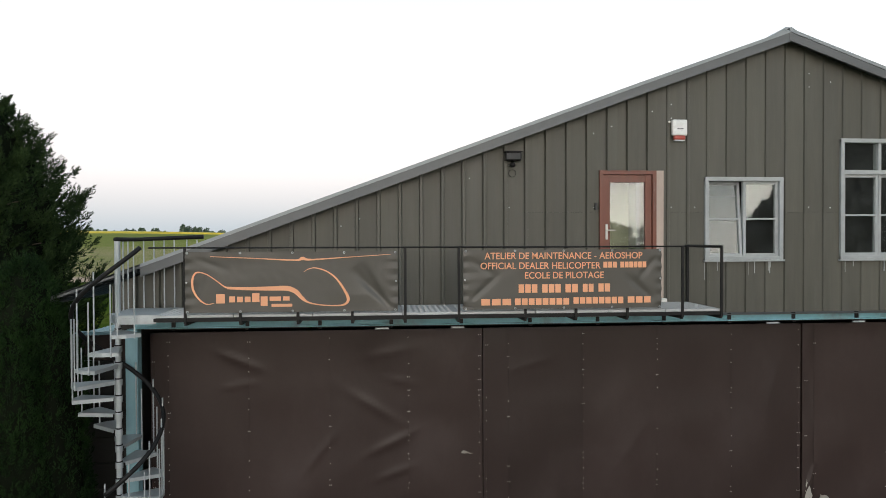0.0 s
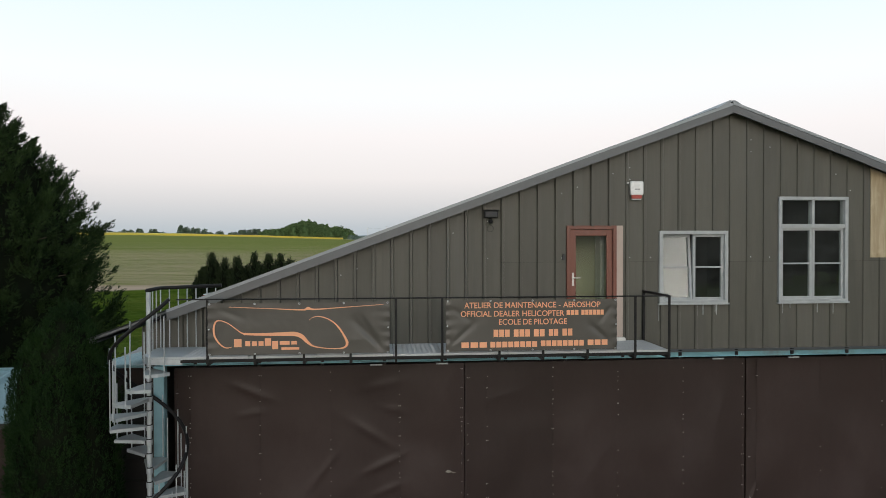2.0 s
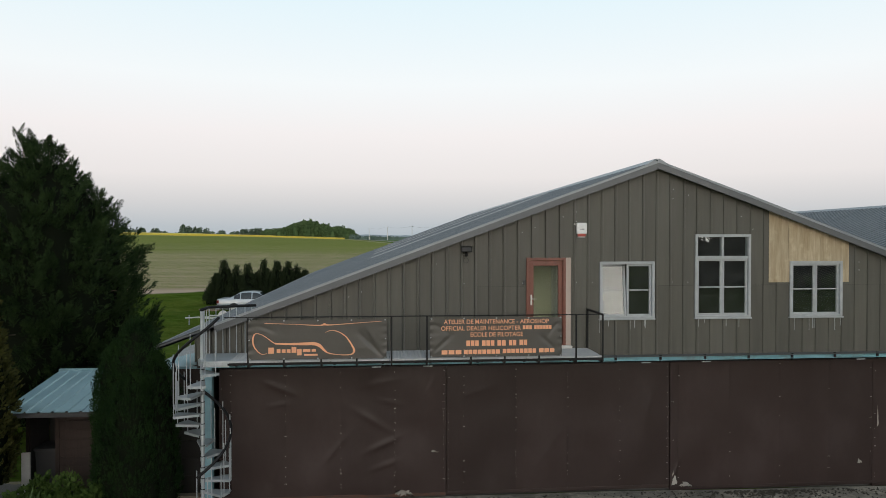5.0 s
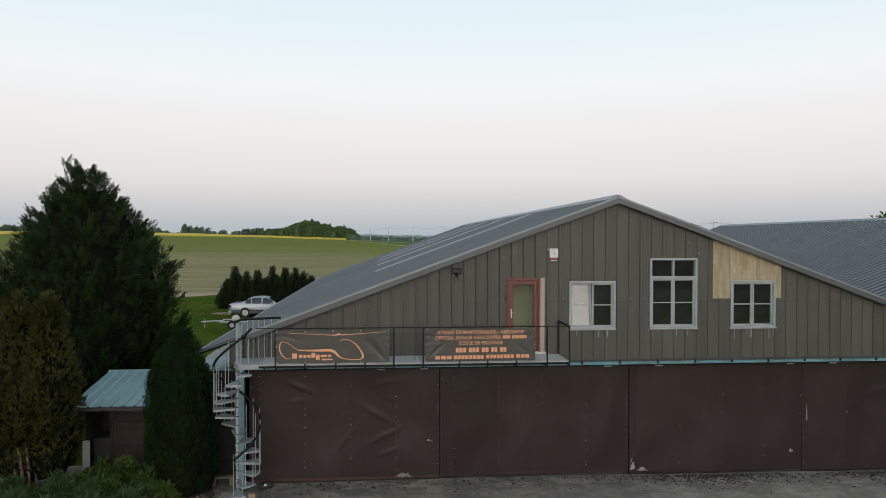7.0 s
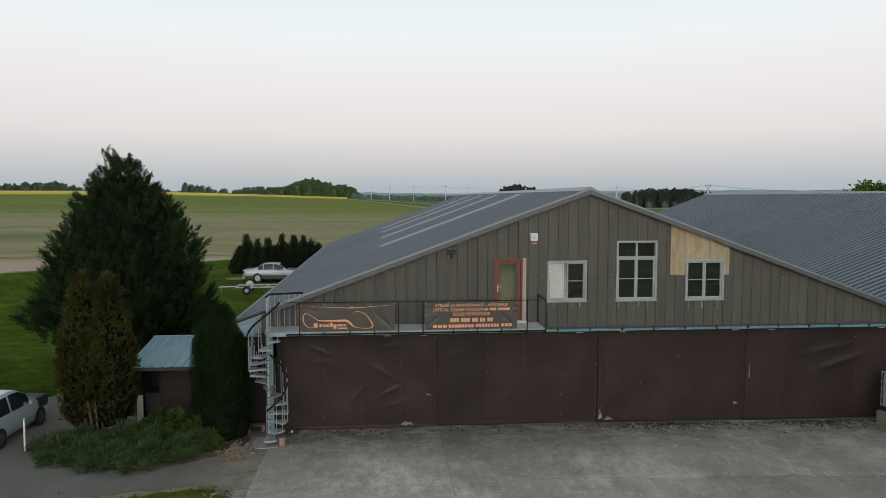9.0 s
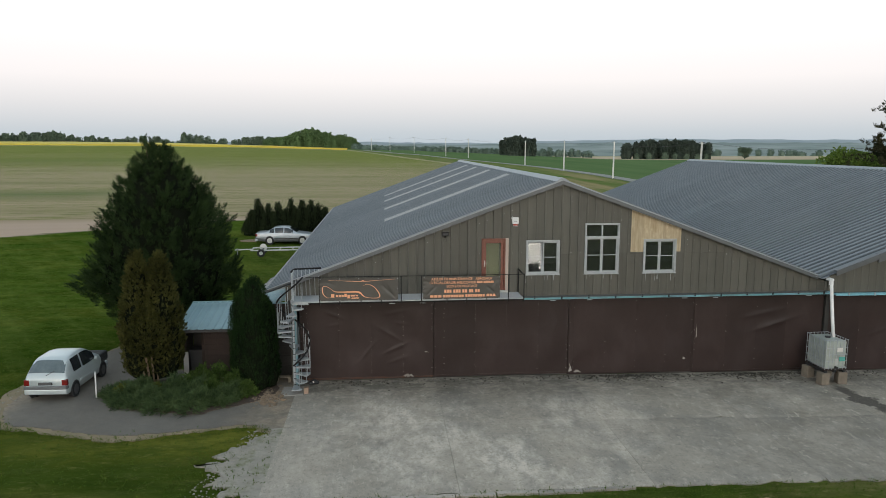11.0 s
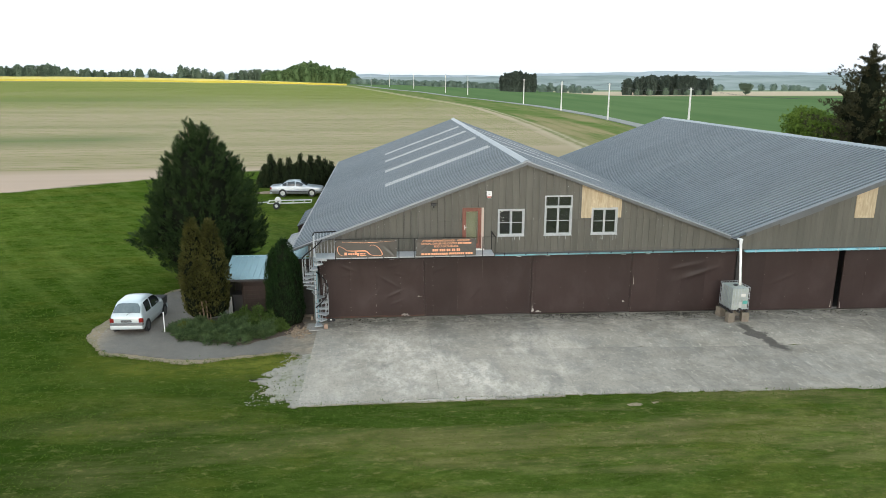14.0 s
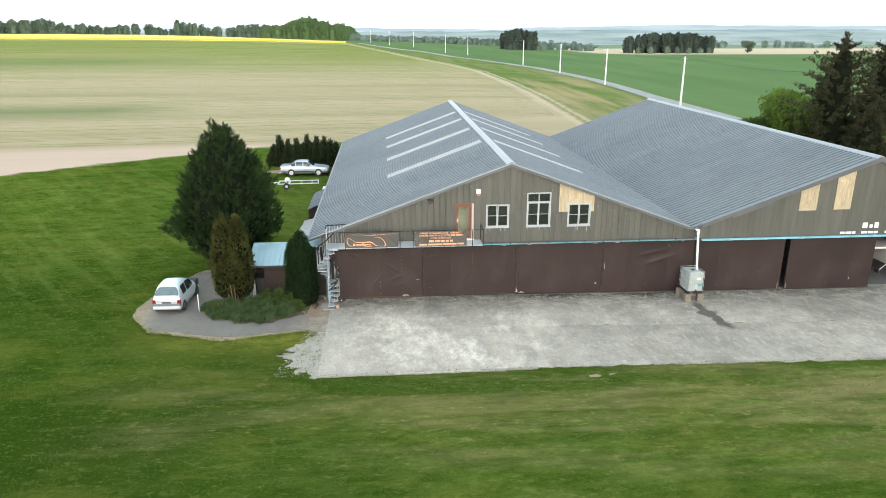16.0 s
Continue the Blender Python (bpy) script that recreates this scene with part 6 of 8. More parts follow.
# siren box
siren = tagged(empty("alarm_siren", (4.845, WALL_Y - 0.03, 5.755)), "white alarm siren box with red strobe base on brown cladding", "alarm siren")
bm = box(-0.118, 0.118, -0.075, 0.0, 0.06, 0.305, 0.028)
part("case", bm, M_SIREN, siren)
part("strobe", box(-0.088, 0.088, -0.068, 0.0, 0.0, 0.066, 0.02), M_RED, siren, "red strobe lens")
for a, b in ((-0.045, -0.01), (0.0, 0.05)):
    part("print_bar", box(a, b, -0.0775, -0.075, 0.155, 0.172), M_BUMPER, siren)
part("lower_lip", box(-0.08, 0.08, -0.06, 0.0, -0.018, 0.0, 0.006), M_SIREN, siren)
tagged(part("sensor_stud", rod((4.70, WALL_Y - 0.03, 6.03), (4.70, WALL_Y - 0.055, 6.03), 0.016, 12), M_WHITE), "small white round cap screwed to the cladding", "cap")

# floodlight
flood = tagged(empty("floodlight", (2.29, WALL_Y - 0.03, 5.40)), "black floodlight with motion sensor under the roof edge", "floodlight")
part("housing", box(-0.12, 0.12, -0.13, -0.03, 0.02, 0.14, 0.015), M_BLACK, flood)
g = part("lens", box(-0.10, 0.10, -0.134, -0.1305, 0.035, 0.125), M_DARKPLASTIC, flood)
part("hood", box(-0.13, 0.13, -0.15, -0.02, 0.142, 0.156, 0.004), M_BLACK, flood)
part("bracket", box(-0.02, 0.02, -0.04, 0.0, -0.02, 0.06, 0.004), M_BLACK, flood)
bm = bmesh.new()
bmesh.ops.create_uvsphere(bm, u_segments=16, v_segments=10, radius=0.04, matrix=Matrix.Translation((0, -0.06, -0.04)))
part("sensor", bm, M_BLACK, flood, smooth=True)
tagged(part("cable_loop", tube([(2.29 + 0.055 * math.sin(a), WALL_Y - 0.035, 5.24 + 0.055 * math.cos(a)) for a in np.linspace(0, 6.0, 24)], 0.004, 6), M_BLACK), "thin black loop of cable under the floodlight", "cable")

# pale runs of old sealant below the window sills
rnd_d = random.Random(77)
for x0, x1, z0, _ in OPENINGS[1:]:
    for k in range(7):
        x = rnd_d.uniform(x0 - 0.05, x1 + 0.05)
        ln = rnd_d.uniform(0.06, 0.28)
        under(part("sealant_run", box(x, x + rnd_d.uniform(0.006, 0.016), WALL_Y - 0.012, WALL_Y - 0.006, z0 - 0.04 - ln, z0 - 0.03), M_FRAME), hangar)
# downpipe into the rainwater tank
pipe = tagged(empty("downpipe"), "white plastic downpipe leading from the valley gutter to the tank", "downpipe")
part("pipe", tube([(16.9, 10.05, 3.60), (16.9, 10.0, 3.3), (16.86, 9.75, 2.2), (16.83, 9.55, 1.42)], 0.06, 14), M_PVC, pipe, smooth=True)
part("collar", rod((16.9, 10.05, 3.66), (16.9, 10.04, 3.42), 0.075, 14), M_PVC, pipe)
part("hopper", box(16.82, 16.98, 10.0, 10.28, 3.58, 3.66, 0.01), M_PVC, pipe)

TX, TY, TZ = 16.60, 9.56, float(land_z(16.6, 9.4)) + 0.02
tank = tagged(empty("water_tank", (TX, TY, TZ), 2), "milky caged plastic water tank on a pallet and blocks", "water tank")
TW, TD, B0, B1 = 0.42, 0.55, 0.60, 1.68
bm = box(-TW + 0.02, TW - 0.02, -TD + 0.02, TD - 0.02, B0, B1 - 0.03, 0.06)
part("bottle", bm, M_IBC, tank, "dull milky plastic tank")
part("cap", rod((0, 0, B1 - 0.03), (0, 0, B1 + 0.01), 0.1, 16), M_DARKPLASTIC, tank)
for i in range(7):
    x = -TW + 2 * TW * i / 6
    for y in (-TD, TD):
        part("cage_bar", rod((x, y, B0 - 0.02), (x, y, B1 + 0.02), 0.010, 6), M_GALV, tank)
for i in range(1, 8):
    y = -TD + 2 * TD * i / 8
    for x in (-TW, TW):
        part("cage_bar", rod((x, y, B0 - 0.02), (x, y, B1 + 0.02), 0.010, 6), M_GALV, tank)
for z in (B0 + 0.05, B0 + 0.30, B0 + 0.55, B0 + 0.80, B1 + 0.02):
    loop = [(-TW - 0.012, -TD - 0.012, z), (TW + 0.012, -TD - 0.012, z), (TW + 0.012, TD + 0.012, z), (-TW - 0.012, TD + 0.012, z), (-TW - 0.012, -TD - 0.012, z)]
    bm = bmesh.new()
    for a, b in zip(loop, loop[1:]):
        rod(a, b, 0.010, 6, bm)
    part("cage_hoop", bm, M_GALV, tank)
part("plate", box(0.0, 0.22, -TD - 0.028, -TD - 0.022, B0 + 0.66, B0 + 0.80), M_WHITE, tank)
part("label_sticker", box(0.1, 0.34, -TD - 0.03, -TD - 0.024, B0 + 0.30, B0 + 0.46), M_TANKGREEN, tank)
part("label_sticker", box(-0.06, 0.06, -TD - 0.03, -TD - 0.024, B0 + 0.14, B0 + 0.40), M_HUB, tank)
part("outlet_valve", rod((0.0, -TD - 0.10, B0 + 0.06), (0.0, -TD + 0.05, B0 + 0.06), 0.05, 14), M_DARKPLASTIC, tank)
for y in (-TD + 0.05, 0, TD - 0.05):
    part("pallet_board", box(-TW - 0.02, TW + 0.02, y - 0.06, y + 0.06, 0.555, 0.585, 0.004), M_SHEDWOOD, tank)
for x in (-TW + 0.05, 0, TW - 0.05):
    part("pallet_runner", box(x - 0.05, x + 0.05, -TD, TD, 0.465, 0.55, 0.006), M_DARKPLASTIC, tank)
for i, (x, y) in enumerate(((-0.38, -0.45), (0.36, -0.42), (-0.38, 0.42), (0.36, 0.42))):
    blk = part("concrete_block", box(-0.18, 0.16, -0.15, 0.15, 0, 0.46, 0.03), M_WOODBLOCK)
    blk.matrix_world = pose(TX, TY, TZ, 0, 0, 2) @ pose(x, y, 0, 0, 0, (5, -8, 12, -3)[i])
    tagged(blk, "rough grey-brown concrete block under the water tank", "block", "blocks under the tank")
# stored craft seen past the last door leaf
wing = tagged(empty("stored_aircraft", (30.2, 12.6, -0.3)), "white wing of a light aircraft parked in the dark hangar", "aircraft")
bm = prism([(-3.2, 1.9), (3.4, 1.98), (3.4, 2.1), (-3.2, 2.02)], -0.6, 0.6)
part("wing", bm, M_WHITE, wing)
part("strut", rod((-1.0, 0, 0.7), (-1.6, 0, 1.95), 0.03), M_WHITE, wing)
bm = box(0.2, 1.4, -1.2, 3.6, 0.6, 1.75, 0.25)
part("fuselage", bm, M_WHITE, wing)
for x, y in ((-0.3, 0.2), (1.9, 0.2), (0.8, -1.6)):
    part("wheel", rod((x - 0.06, y, 0.2 - 0.02), (x + 0.06, y, 0.2 - 0.02), 0.2, 16), M_TYRE, wing)
    part("leg", rod((x, y, 0.2), (0.8 + (x - 0.8) * 0.4, y, 0.8), 0.025), M_WHITE, wing)
part("hangar_slab", box(27.9, 36.6, 10.66, 20.0, -0.36, -0.28), M_CONCRETE, hangar_b)

# ---- garden shed, lean-tos and clutter beside the hangar ----
shed = tagged(empty("garden_shed", (-6.2, 11.6, 0)), "small dark wooden shed with blue-grey ribbed metal roof", "shed")
SX0, SX1, SY0, SY1 = -0.55, 1.35, 0.0, 1.9          # walls, from the shed's base
for i in range(10):
    z = i * 0.205
    part("wall_board", box(SX0, SX1, SY0 - (0.004 if i % 2 else 0), SY0 + 0.025, z, z + 0.2, 0.004), M_SHEDWOOD, shed)
part("corner_post", box(SX0 - 0.05, SX0 + 0.03, SY0 - 0.03, SY0 + 0.05, 0, 2.08, 0.005), M_SHEDWOOD, shed)
part("side_wall", box(SX0 + 0.03, SX0 + 0.06, SY0 + 0.06, SY1, 0, 2.1), M_SHEDWOOD, shed)
part("side_wall", box(SX1 - 0.03, SX1, SY0 + 0.06, SY1, 0, 2.1), M_SHEDWOOD, shed)
part("rear_wall", box(SX0, SX1, SY1 + 0.003, SY1 + 0.03, 0, 2.34), M_SHEDWOOD, shed)
part("post", box(-1.24, -1.17, SY0 + 0.0, SY0 + 0.07, 0, 2.2, 0.005), M_SHEDWOOD, shed)
part("post", box(-1.24, -1.17, SY1, SY1 + 0.07, 0, 2.33, 0.005), M_SHEDWOOD, shed)
part("lintel", box(-1.24, SX0 - 0.06, SY0 - 0.43, SY0 - 0.39, 1.96, 2.06), M_SHEDWOOD, shed)
# near-black sheets added to give the open bay its shaded inside
part("dark_back_sheet", box(-1.16, SX0 - 0.01, 0.95, 0.98, 0, 2.2), M_CLAD_BACK, shed)
part("dark_end_sheet", box(-1.20, -1.17, 0.10, 0.94, 0, 2.15), M_CLAD_BACK, shed)
prof = []
x = -1.32
while x < 1.5:
    prof += [(x, 0), (x + 0.21, 0), (x + 0.225, 0.03), (x + 0.265, 0.03), (x + 0.28, 0)]
    x += 0.28
verts, faces = [], []
for y, z in ((-1.1, 2.10), (0.2, 2.225), (1.98, 2.40)):
    for px, h in prof:
        verts.append((px + (y - 0.4) * -0.05, y, z + h))
w = len(prof)
for j in range(2):
    for i in range(w - 1):
        a = j * w + i
        faces.append((a, a + 1, a + w + 1, a + w))
n = len(verts)
verts += [(a, b, c - 0.012) for a, b, c in verts]
faces += [tuple(n + k for k in reversed(f)) for f in faces]
from_lists("roof_sheet", verts, faces, M_SHEDROOF, shed, "blue-grey ribbed metal sheet roof")
part("fascia", box(-1.25, 1.42, -1.06, -1.03, 1.98, 2.085, 0.004), M_DARKPLASTIC, shed)
part("ridge_strip", box(-1.40, 1.40, 1.93, 2.05, 2.375, 2.445, 0.006), M_SHEDROOF, shed)

wbin = tagged(empty("wheelie_bin", (-7.0, 11.95, 0)), "dark grey wheelie bin under the shed roof", "bin")
part("body", prism([(-0.22, 0.06), (0.22, 0.06), (0.27, 0.95), (-0.27, 0.95)], -0.3, 0.25), M_DARKPLASTIC, wbin)
part("lid", box(-0.29, 0.29, -0.34, 0.28, 0.96, 1.02, 0.015), M_DARKPLASTIC, wbin)
for x in (-0.24, 0.24):
    part("wheel", rod((x - 0.025, 0.22, 0.1), (x + 0.025, 0.22, 0.1), 0.1, 14), M_TYRE, wbin)
tagged(part("leaning_board", box(-7.44, -7.26, 11.40, 11.44, 0.0, 1.0, 0.004), M_WHITE), "pale board standing upright beside the shed", "board")
kerb = tagged(part("step_slab", box(-7.5, -6.6, 11.22, 11.42, -0.03, 0.07, 0.012), M_STONE), "pale concrete step slab at the shed", "slab")
plank = tagged(part("resting_plank", box(-4.0, -3.42, 10.55, 10.72, 0.20, 0.24, 0.006), M_WOODBLOCK), "weathered timber plank resting on blocks", "plank")
for x in (-3.95, -3.5):
    tagged(part("plank_block", box(x, x + 0.12, 10.57, 10.70, 0.0, 0.198, 0.01), M_WOODBLOCK), "small concrete block under the plank", "block", "blocks under the plank")

lean = tagged(empty("lean_to", (-4.0, 11.4, 0)), "board lean-to with pale ribbed sheets, lower boards blackened as a shaded gap", "lean-to")
# lower boards coloured near-black in place of a dark, shaded opening
for i in range(7):
    z = 0.0 + i * 0.4
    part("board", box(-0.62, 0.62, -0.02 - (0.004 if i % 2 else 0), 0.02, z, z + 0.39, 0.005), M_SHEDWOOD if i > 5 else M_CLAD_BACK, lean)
part("capping", box(-0.70, 0.66, -0.06, 0.05, 2.805, 2.85, 0.005), M_BLUE, lean, "pale blue-grey metal capping")
for i in range(5):
    y0 = 0.08 + i * 1.3
    verts, faces, prof = [], [], []
    for k in range(7):
        prof += [(y0 + k * 0.185, 0), (y0 + k * 0.185 + 0.11, 0), (y0 + k * 0.185 + 0.13, 0.025), (y0 + k * 0.185 + 0.165, 0.025)]
    for x, z in ((-1.22 - 0.05 * (i % 2), 2.50), (0.66, 2.96)):
        for y, h in prof:
            verts.append((x, y, z + h))
    w = len(prof)
    faces = [(k, k + 1, k + w + 1, k + w) for k in range(w - 1)]
    from_lists("roof_sheet", verts, faces, M_SHEDROOF if i < 2 else M_SKYLIGHT, lean)
part("outer_wall", box(-1.10, -1.04, 0.04, 6.5, 0, 2.48), M_SHEDWOOD, lean)

lean2 = tagged(empty("lean_to", (-4.6, 24.0, 0.1)), "low ribbed-sheet lean-to against the hangar side", "lean-to")
for i in range(5):
    y0 = i * 1.05
    verts, prof = [], []
    for k in range(7):
        prof += [(y0 + k * 0.15, 0), (y0 + k * 0.15 + 0.09, 0), (y0 + k * 0.15 + 0.105, 0.025), (y0 + k * 0.15 + 0.135, 0.025)]
    for x, z in ((-1.1, 1.6), (1.25, 2.62)):
        for y, h in prof:
            verts.append((x, y, z + h))
    w = len(prof)
    from_lists("roof_sheet", verts, [(k, k + 1, k + w + 1, k + w) for k in range(w - 1)], M_ROOF, lean2)
part("front_wall", prism([(-0.98, 0), (1.2, 0), (1.2, 2.55), (-0.98, 1.6)], 0.1, 0.16), M_SHEDWOOD, lean2)
part("outer_wall", box(-1.04, -0.99, 0.17, 5.2, 0, 1.58), M_SHEDWOOD, lean2)
crate = tagged(part("stacked_crate", box(-5.15, -4.45, 30.2, 31.0, 0.0, 1.9, 0.03), M_WHITE), "pale stacked crates beside the lean-to", "crate")

post = tagged(empty("marker_post", (-9.88, 9.55, 0)), "slim white marker post at the gravel edge", "post")
part("shaft", rod((0, 0, 0), (0.015, 0, 0.92), 0.025, 12), M_PVC, post)
part("cap", rod((0.015, 0, 0.92), (0.015, 0, 0.94), 0.029, 12), M_PVC, post)


# ---- vehicles ----
def wheel_of(car, x, y, r, w, side, hub_mat=None):
    wh = part("wheel", rod((x - w / 2, y, r), (x + w / 2, y, r), r, 24), M_TYRE, car)
    o = x + side * (w / 2 + 0.004)
    hub = rod((o - side * 0.02, y, r), (o, y, r), r * 0.66, 20)
    part("hubcap", hub, hub_mat or M_HUB, wh)


def make_car(name, label, m, paint, stations, glass_spans, wheels, wheel_r, width, lower):
    """A car body drawn through cross-sections along its length: (y, half width, sill, belt, roof, roof half width), tail first.
    glass_spans: side windows as (from y, to y); the end panes lie where the roof falls to the belt."""
    car = tagged(empty(name), label, "car")
    car.matrix_world = m
    st_ = np.array(stations)
    fine = np.linspace(st_[0, 0], st_[-1, 0], 61)
    cols = []
    for k in range(1, 6):
        raw = np.interp(np.linspace(st_[0, 0], st_[-1, 0], 241), st_[:, 0], st_[:, k])
        pad = np.pad(raw, 3, mode="edge")
        sm = np.convolve(pad, np.ones(7) / 7, mode="valid")
        cols.append(np.interp(fine, np.linspace(st_[0, 0], st_[-1, 0], 241), sm))

    def section(y):
        hw, sill, belt, roof, rw = (float(np.interp(y, fine, c)) for c in cols)
        up = max(roof - belt, 0.0)
        return [(hw * 0.88, sill), (hw * 0.965, sill + 0.07), (hw, sill + 0.45 * (belt - sill)), (hw * 0.985, belt - 0.07), (hw * 0.945, belt), (hw * 0.945 + (rw - hw * 0.945) * 0.5, belt + up * 0.5),
                (rw, belt + up * 0.86), (rw * 0.94, belt + up * 0.94), (rw * 0.76, belt + up * 0.99), (rw * 0.42, belt + up * 1.012), (0.0, belt + up * 1.02)]

    def point(y, v, push=0.0):
        sec = section(y)
        i = min(int(v), len(sec) - 2)
        t = v - i
        x, z = sec[i][0] + (sec[i + 1][0] - sec[i][0]) * t, sec[i][1] + (sec[i + 1][1] - sec[i][1]) * t
        dx, dz = sec[i + 1][0] - sec[i][0], sec[i + 1][1] - sec[i][1]
        ln = max(math.hypot(dx, dz), 1e-5)
        return x + push * dz / ln, z - push * dx / ln

    bm = bmesh.new()
    rings = []
    for y in fine:
        half = section(y)
        rings.append([bm.verts.new((-x, y, z)) for x, z in half] + [bm.verts.new((x, y, z)) for x, z in reversed(half[:-1])])
    n = len(rings[0])
    for a, b in zip(rings, rings[1:]):
        for k in range(n):
            bm.faces.new((a[k], a[(k + 1) % n], b[(k + 1) % n], b[k]))
    bm.faces.new(rings[0])
    bm.faces.new(rings[-1])
    part("body", bm, paint, car, smooth=True)

    def pane(name_, ya, yb, va, vb, s, label_="", skin=M_CARGLASS):
        verts, faces, ny, nv = [], [], 8, 5
        for i in range(ny):
            for j in range(nv):
                y, v = ya + (yb - ya) * i / (ny - 1), va + (vb - va) * j / (nv - 1)
                x, z = point(y, v, 0.008)
                verts.append((s * x, y, z))
        for i in range(ny - 1):
            for j in range(nv - 1):
                k = i * nv + j
                faces.append((k, k + 1, k + nv + 1, k + nv))
        from_lists(name_, verts, faces, skin, car, label_, True)

    for s in (1, -1):
        for ya, yb in glass_spans["side"]:
            pane("side_window", ya, yb, 4.08, 6.05, s)

    def end_pane(name_, ya, yb):
        """A pane across the car where its roof slopes down."""
        verts, faces, ny, nx = [], [], 7, 9
        for i in range(ny):
            y = ya + (yb - ya) * i / (ny - 1)
            sec = section(y)
            rw = sec[6][0] * 1.06
            top = sec[-1][1]
            for j in range(nx):
                u = -1 + 2 * j / (nx - 1)
                edge = abs(u) ** 4
                verts.append((u * rw * 0.92, y + (0.012 if name_ == "windscreen" else -0.012), top + 0.012 - (top - sec[6][1]) * edge))
        for i in range(ny - 1):
            for j in range(nx - 1):
                k = i * nx + j
                faces.append((k, k + 1, k + nx + 1, k + nx))
        from_lists(name_, verts, faces, M_REARGLASS if name_ == "rear_window" else M_CARGLASS, car, smooth=True)

    if lower is not paint:
        cuts = (st_[0, 0] + 0.08, wheels[0] - wheel_r * 1.15, wheels[0] + wheel_r * 1.15, wheels[1] - wheel_r * 1.15, wheels[1] + wheel_r * 1.15, st_[-1, 0] - 0.08)
        for s in (1, -1):
            for ya, yb in zip(cuts[::2], cuts[1::2]):
                pane("lower_panel", ya, yb, 0.3, 1.75, s, "dark grey lower body", M_BUMPER)

    end_pane("rear_window", *glass_spans["rear"])
    end_pane("windscreen", *glass_spans["front"])
    tail, nose = st_[0, 0], st_[-1, 0]
    hw = width / 2
    for s in (1, -1):
        for y in wheels:
            part("wheel_arch", rod((s * (hw - 0.05), y, wheel_r + 0.01), (s * (hw + 0.001), y, wheel_r + 0.01), wheel_r * 1.13, 24), M_DARKPLASTIC, car)
            wheel_of(car, s * (hw - 0.085), y, wheel_r, 0.19, s, M_DARKHUB if lower is M_CAR1 else None)
        part("door_mirror", box(s * (hw + 0.03) - 0.06, s * (hw + 0.03) + 0.06, glass_spans["side"][-1][1] - 0.12, glass_spans["side"][-1][1] - 0.03, st_[4, 3] - 0.01, st_[4, 3] + 0.10, 0.02), paint, car)
        part("tail_lamp", box(s * hw * 0.85 - 0.10, s * hw * 0.85 + 0.10, tail - 0.012, tail + 0.13, st_[1, 3] - 0.28, st_[1, 3] - 0.07, 0.025), M_TAIL, car, "red tail lamp")
        part("headlamp", box(s * hw * 0.60 - 0.13, s * hw * 0.60 + 0.13, nose - 0.08, nose + 0.006, st_[-1, 3] - 0.17, st_[-1, 3] - 0.05, 0.03), M_HUB, car)
        part("rubbing_strip", box(s * (hw + 0.003) - 0.01, s * (hw + 0.003) + 0.01, wheels[0] + 0.36, wheels[1] - 0.36, 0.44, 0.52, 0.004), lower, car)
    part("rear_bumper", box(-hw * 0.96, hw * 0.96, tail - 0.06, tail + 0.16, 0.27, 0.46, 0.045), paint, car)
    part("bumper_strip", box(-hw * 0.97, hw * 0.97, tail - 0.068, tail + 0.17, 0.452, 0.565, 0.025), M_BUMPER, car, "grey bumper strip")
    part("front_bumper", box(-hw * 0.93, hw * 0.93, nose - 0.14, nose + 0.05, 0.24, 0.47, 0.045), lower, car)
    plate = part("number_plate", box(-0.26, 0.26, tail - 0.016, tail - 0.004, 0.60, 0.70), M_DARKPLASTIC, car)
    for k in range(6):
        part("plate_bar", box(-0.22 + k * 0.075, -0.17 + k * 0.075, tail - 0.020, tail - 0.017, 0.622, 0.678), M_BUMPER, plate)
    return car


hatch = make_car("hatchback_car", "pale silver-blue small hatchback parked on the gravel", pose(-11.33, 10.86, 0.008, 0, 0, -2.5) @ Matrix.Diagonal((0.90, 0.90, 0.98, 1.0)), M_CAR1,
                 [(-1.74, 0.70, 0.34, 0.74, 0.75, 0.66), (-1.70, 0.77, 0.27, 0.86, 0.88, 0.70), (-1.62, 0.80, 0.22, 0.88, 0.99, 0.69), (-1.28, 0.81, 0.20, 0.88, 1.36, 0.62), (-1.05, 0.815, 0.19, 0.87, 1.42, 0.63), (-0.2, 0.82, 0.19, 0.86, 1.45, 0.64),
                  (0.20, 0.82, 0.19, 0.86, 1.40, 0.63), (0.98, 0.81, 0.20, 0.88, 0.96, 0.68), (1.35, 0.79, 0.22, 0.80, 0.83, 0.66), (1.62, 0.73, 0.26, 0.68, 0.70, 0.60), (1.72, 0.62, 0.32, 0.56, 0.57, 0.52)],
                 dict(side=[(-1.12, -0.52), (-0.42, 0.62)], rear=(-1.61, -1.27), front=(0.30, 0.95)), (-1.15, 1.17), 0.275, 1.64, M_CAR1)
part("rear_wiper", tube([(0.02, -1.70, 0.93), (0.30, -1.60, 1.07)], 0.009, 6), M_DARKPLASTIC, hatch)
part("nose_cover", box(-0.80, 0.80, 1.00, 1.77, 0.52, 0.90, 0.09), M_DARKPLASTIC, hatch, "dark cover drawn over the bonnet")
part("boot_badge", box(-0.04, 0.04, -1.755, -1.735, 0.74, 0.77), M_HUB, hatch)
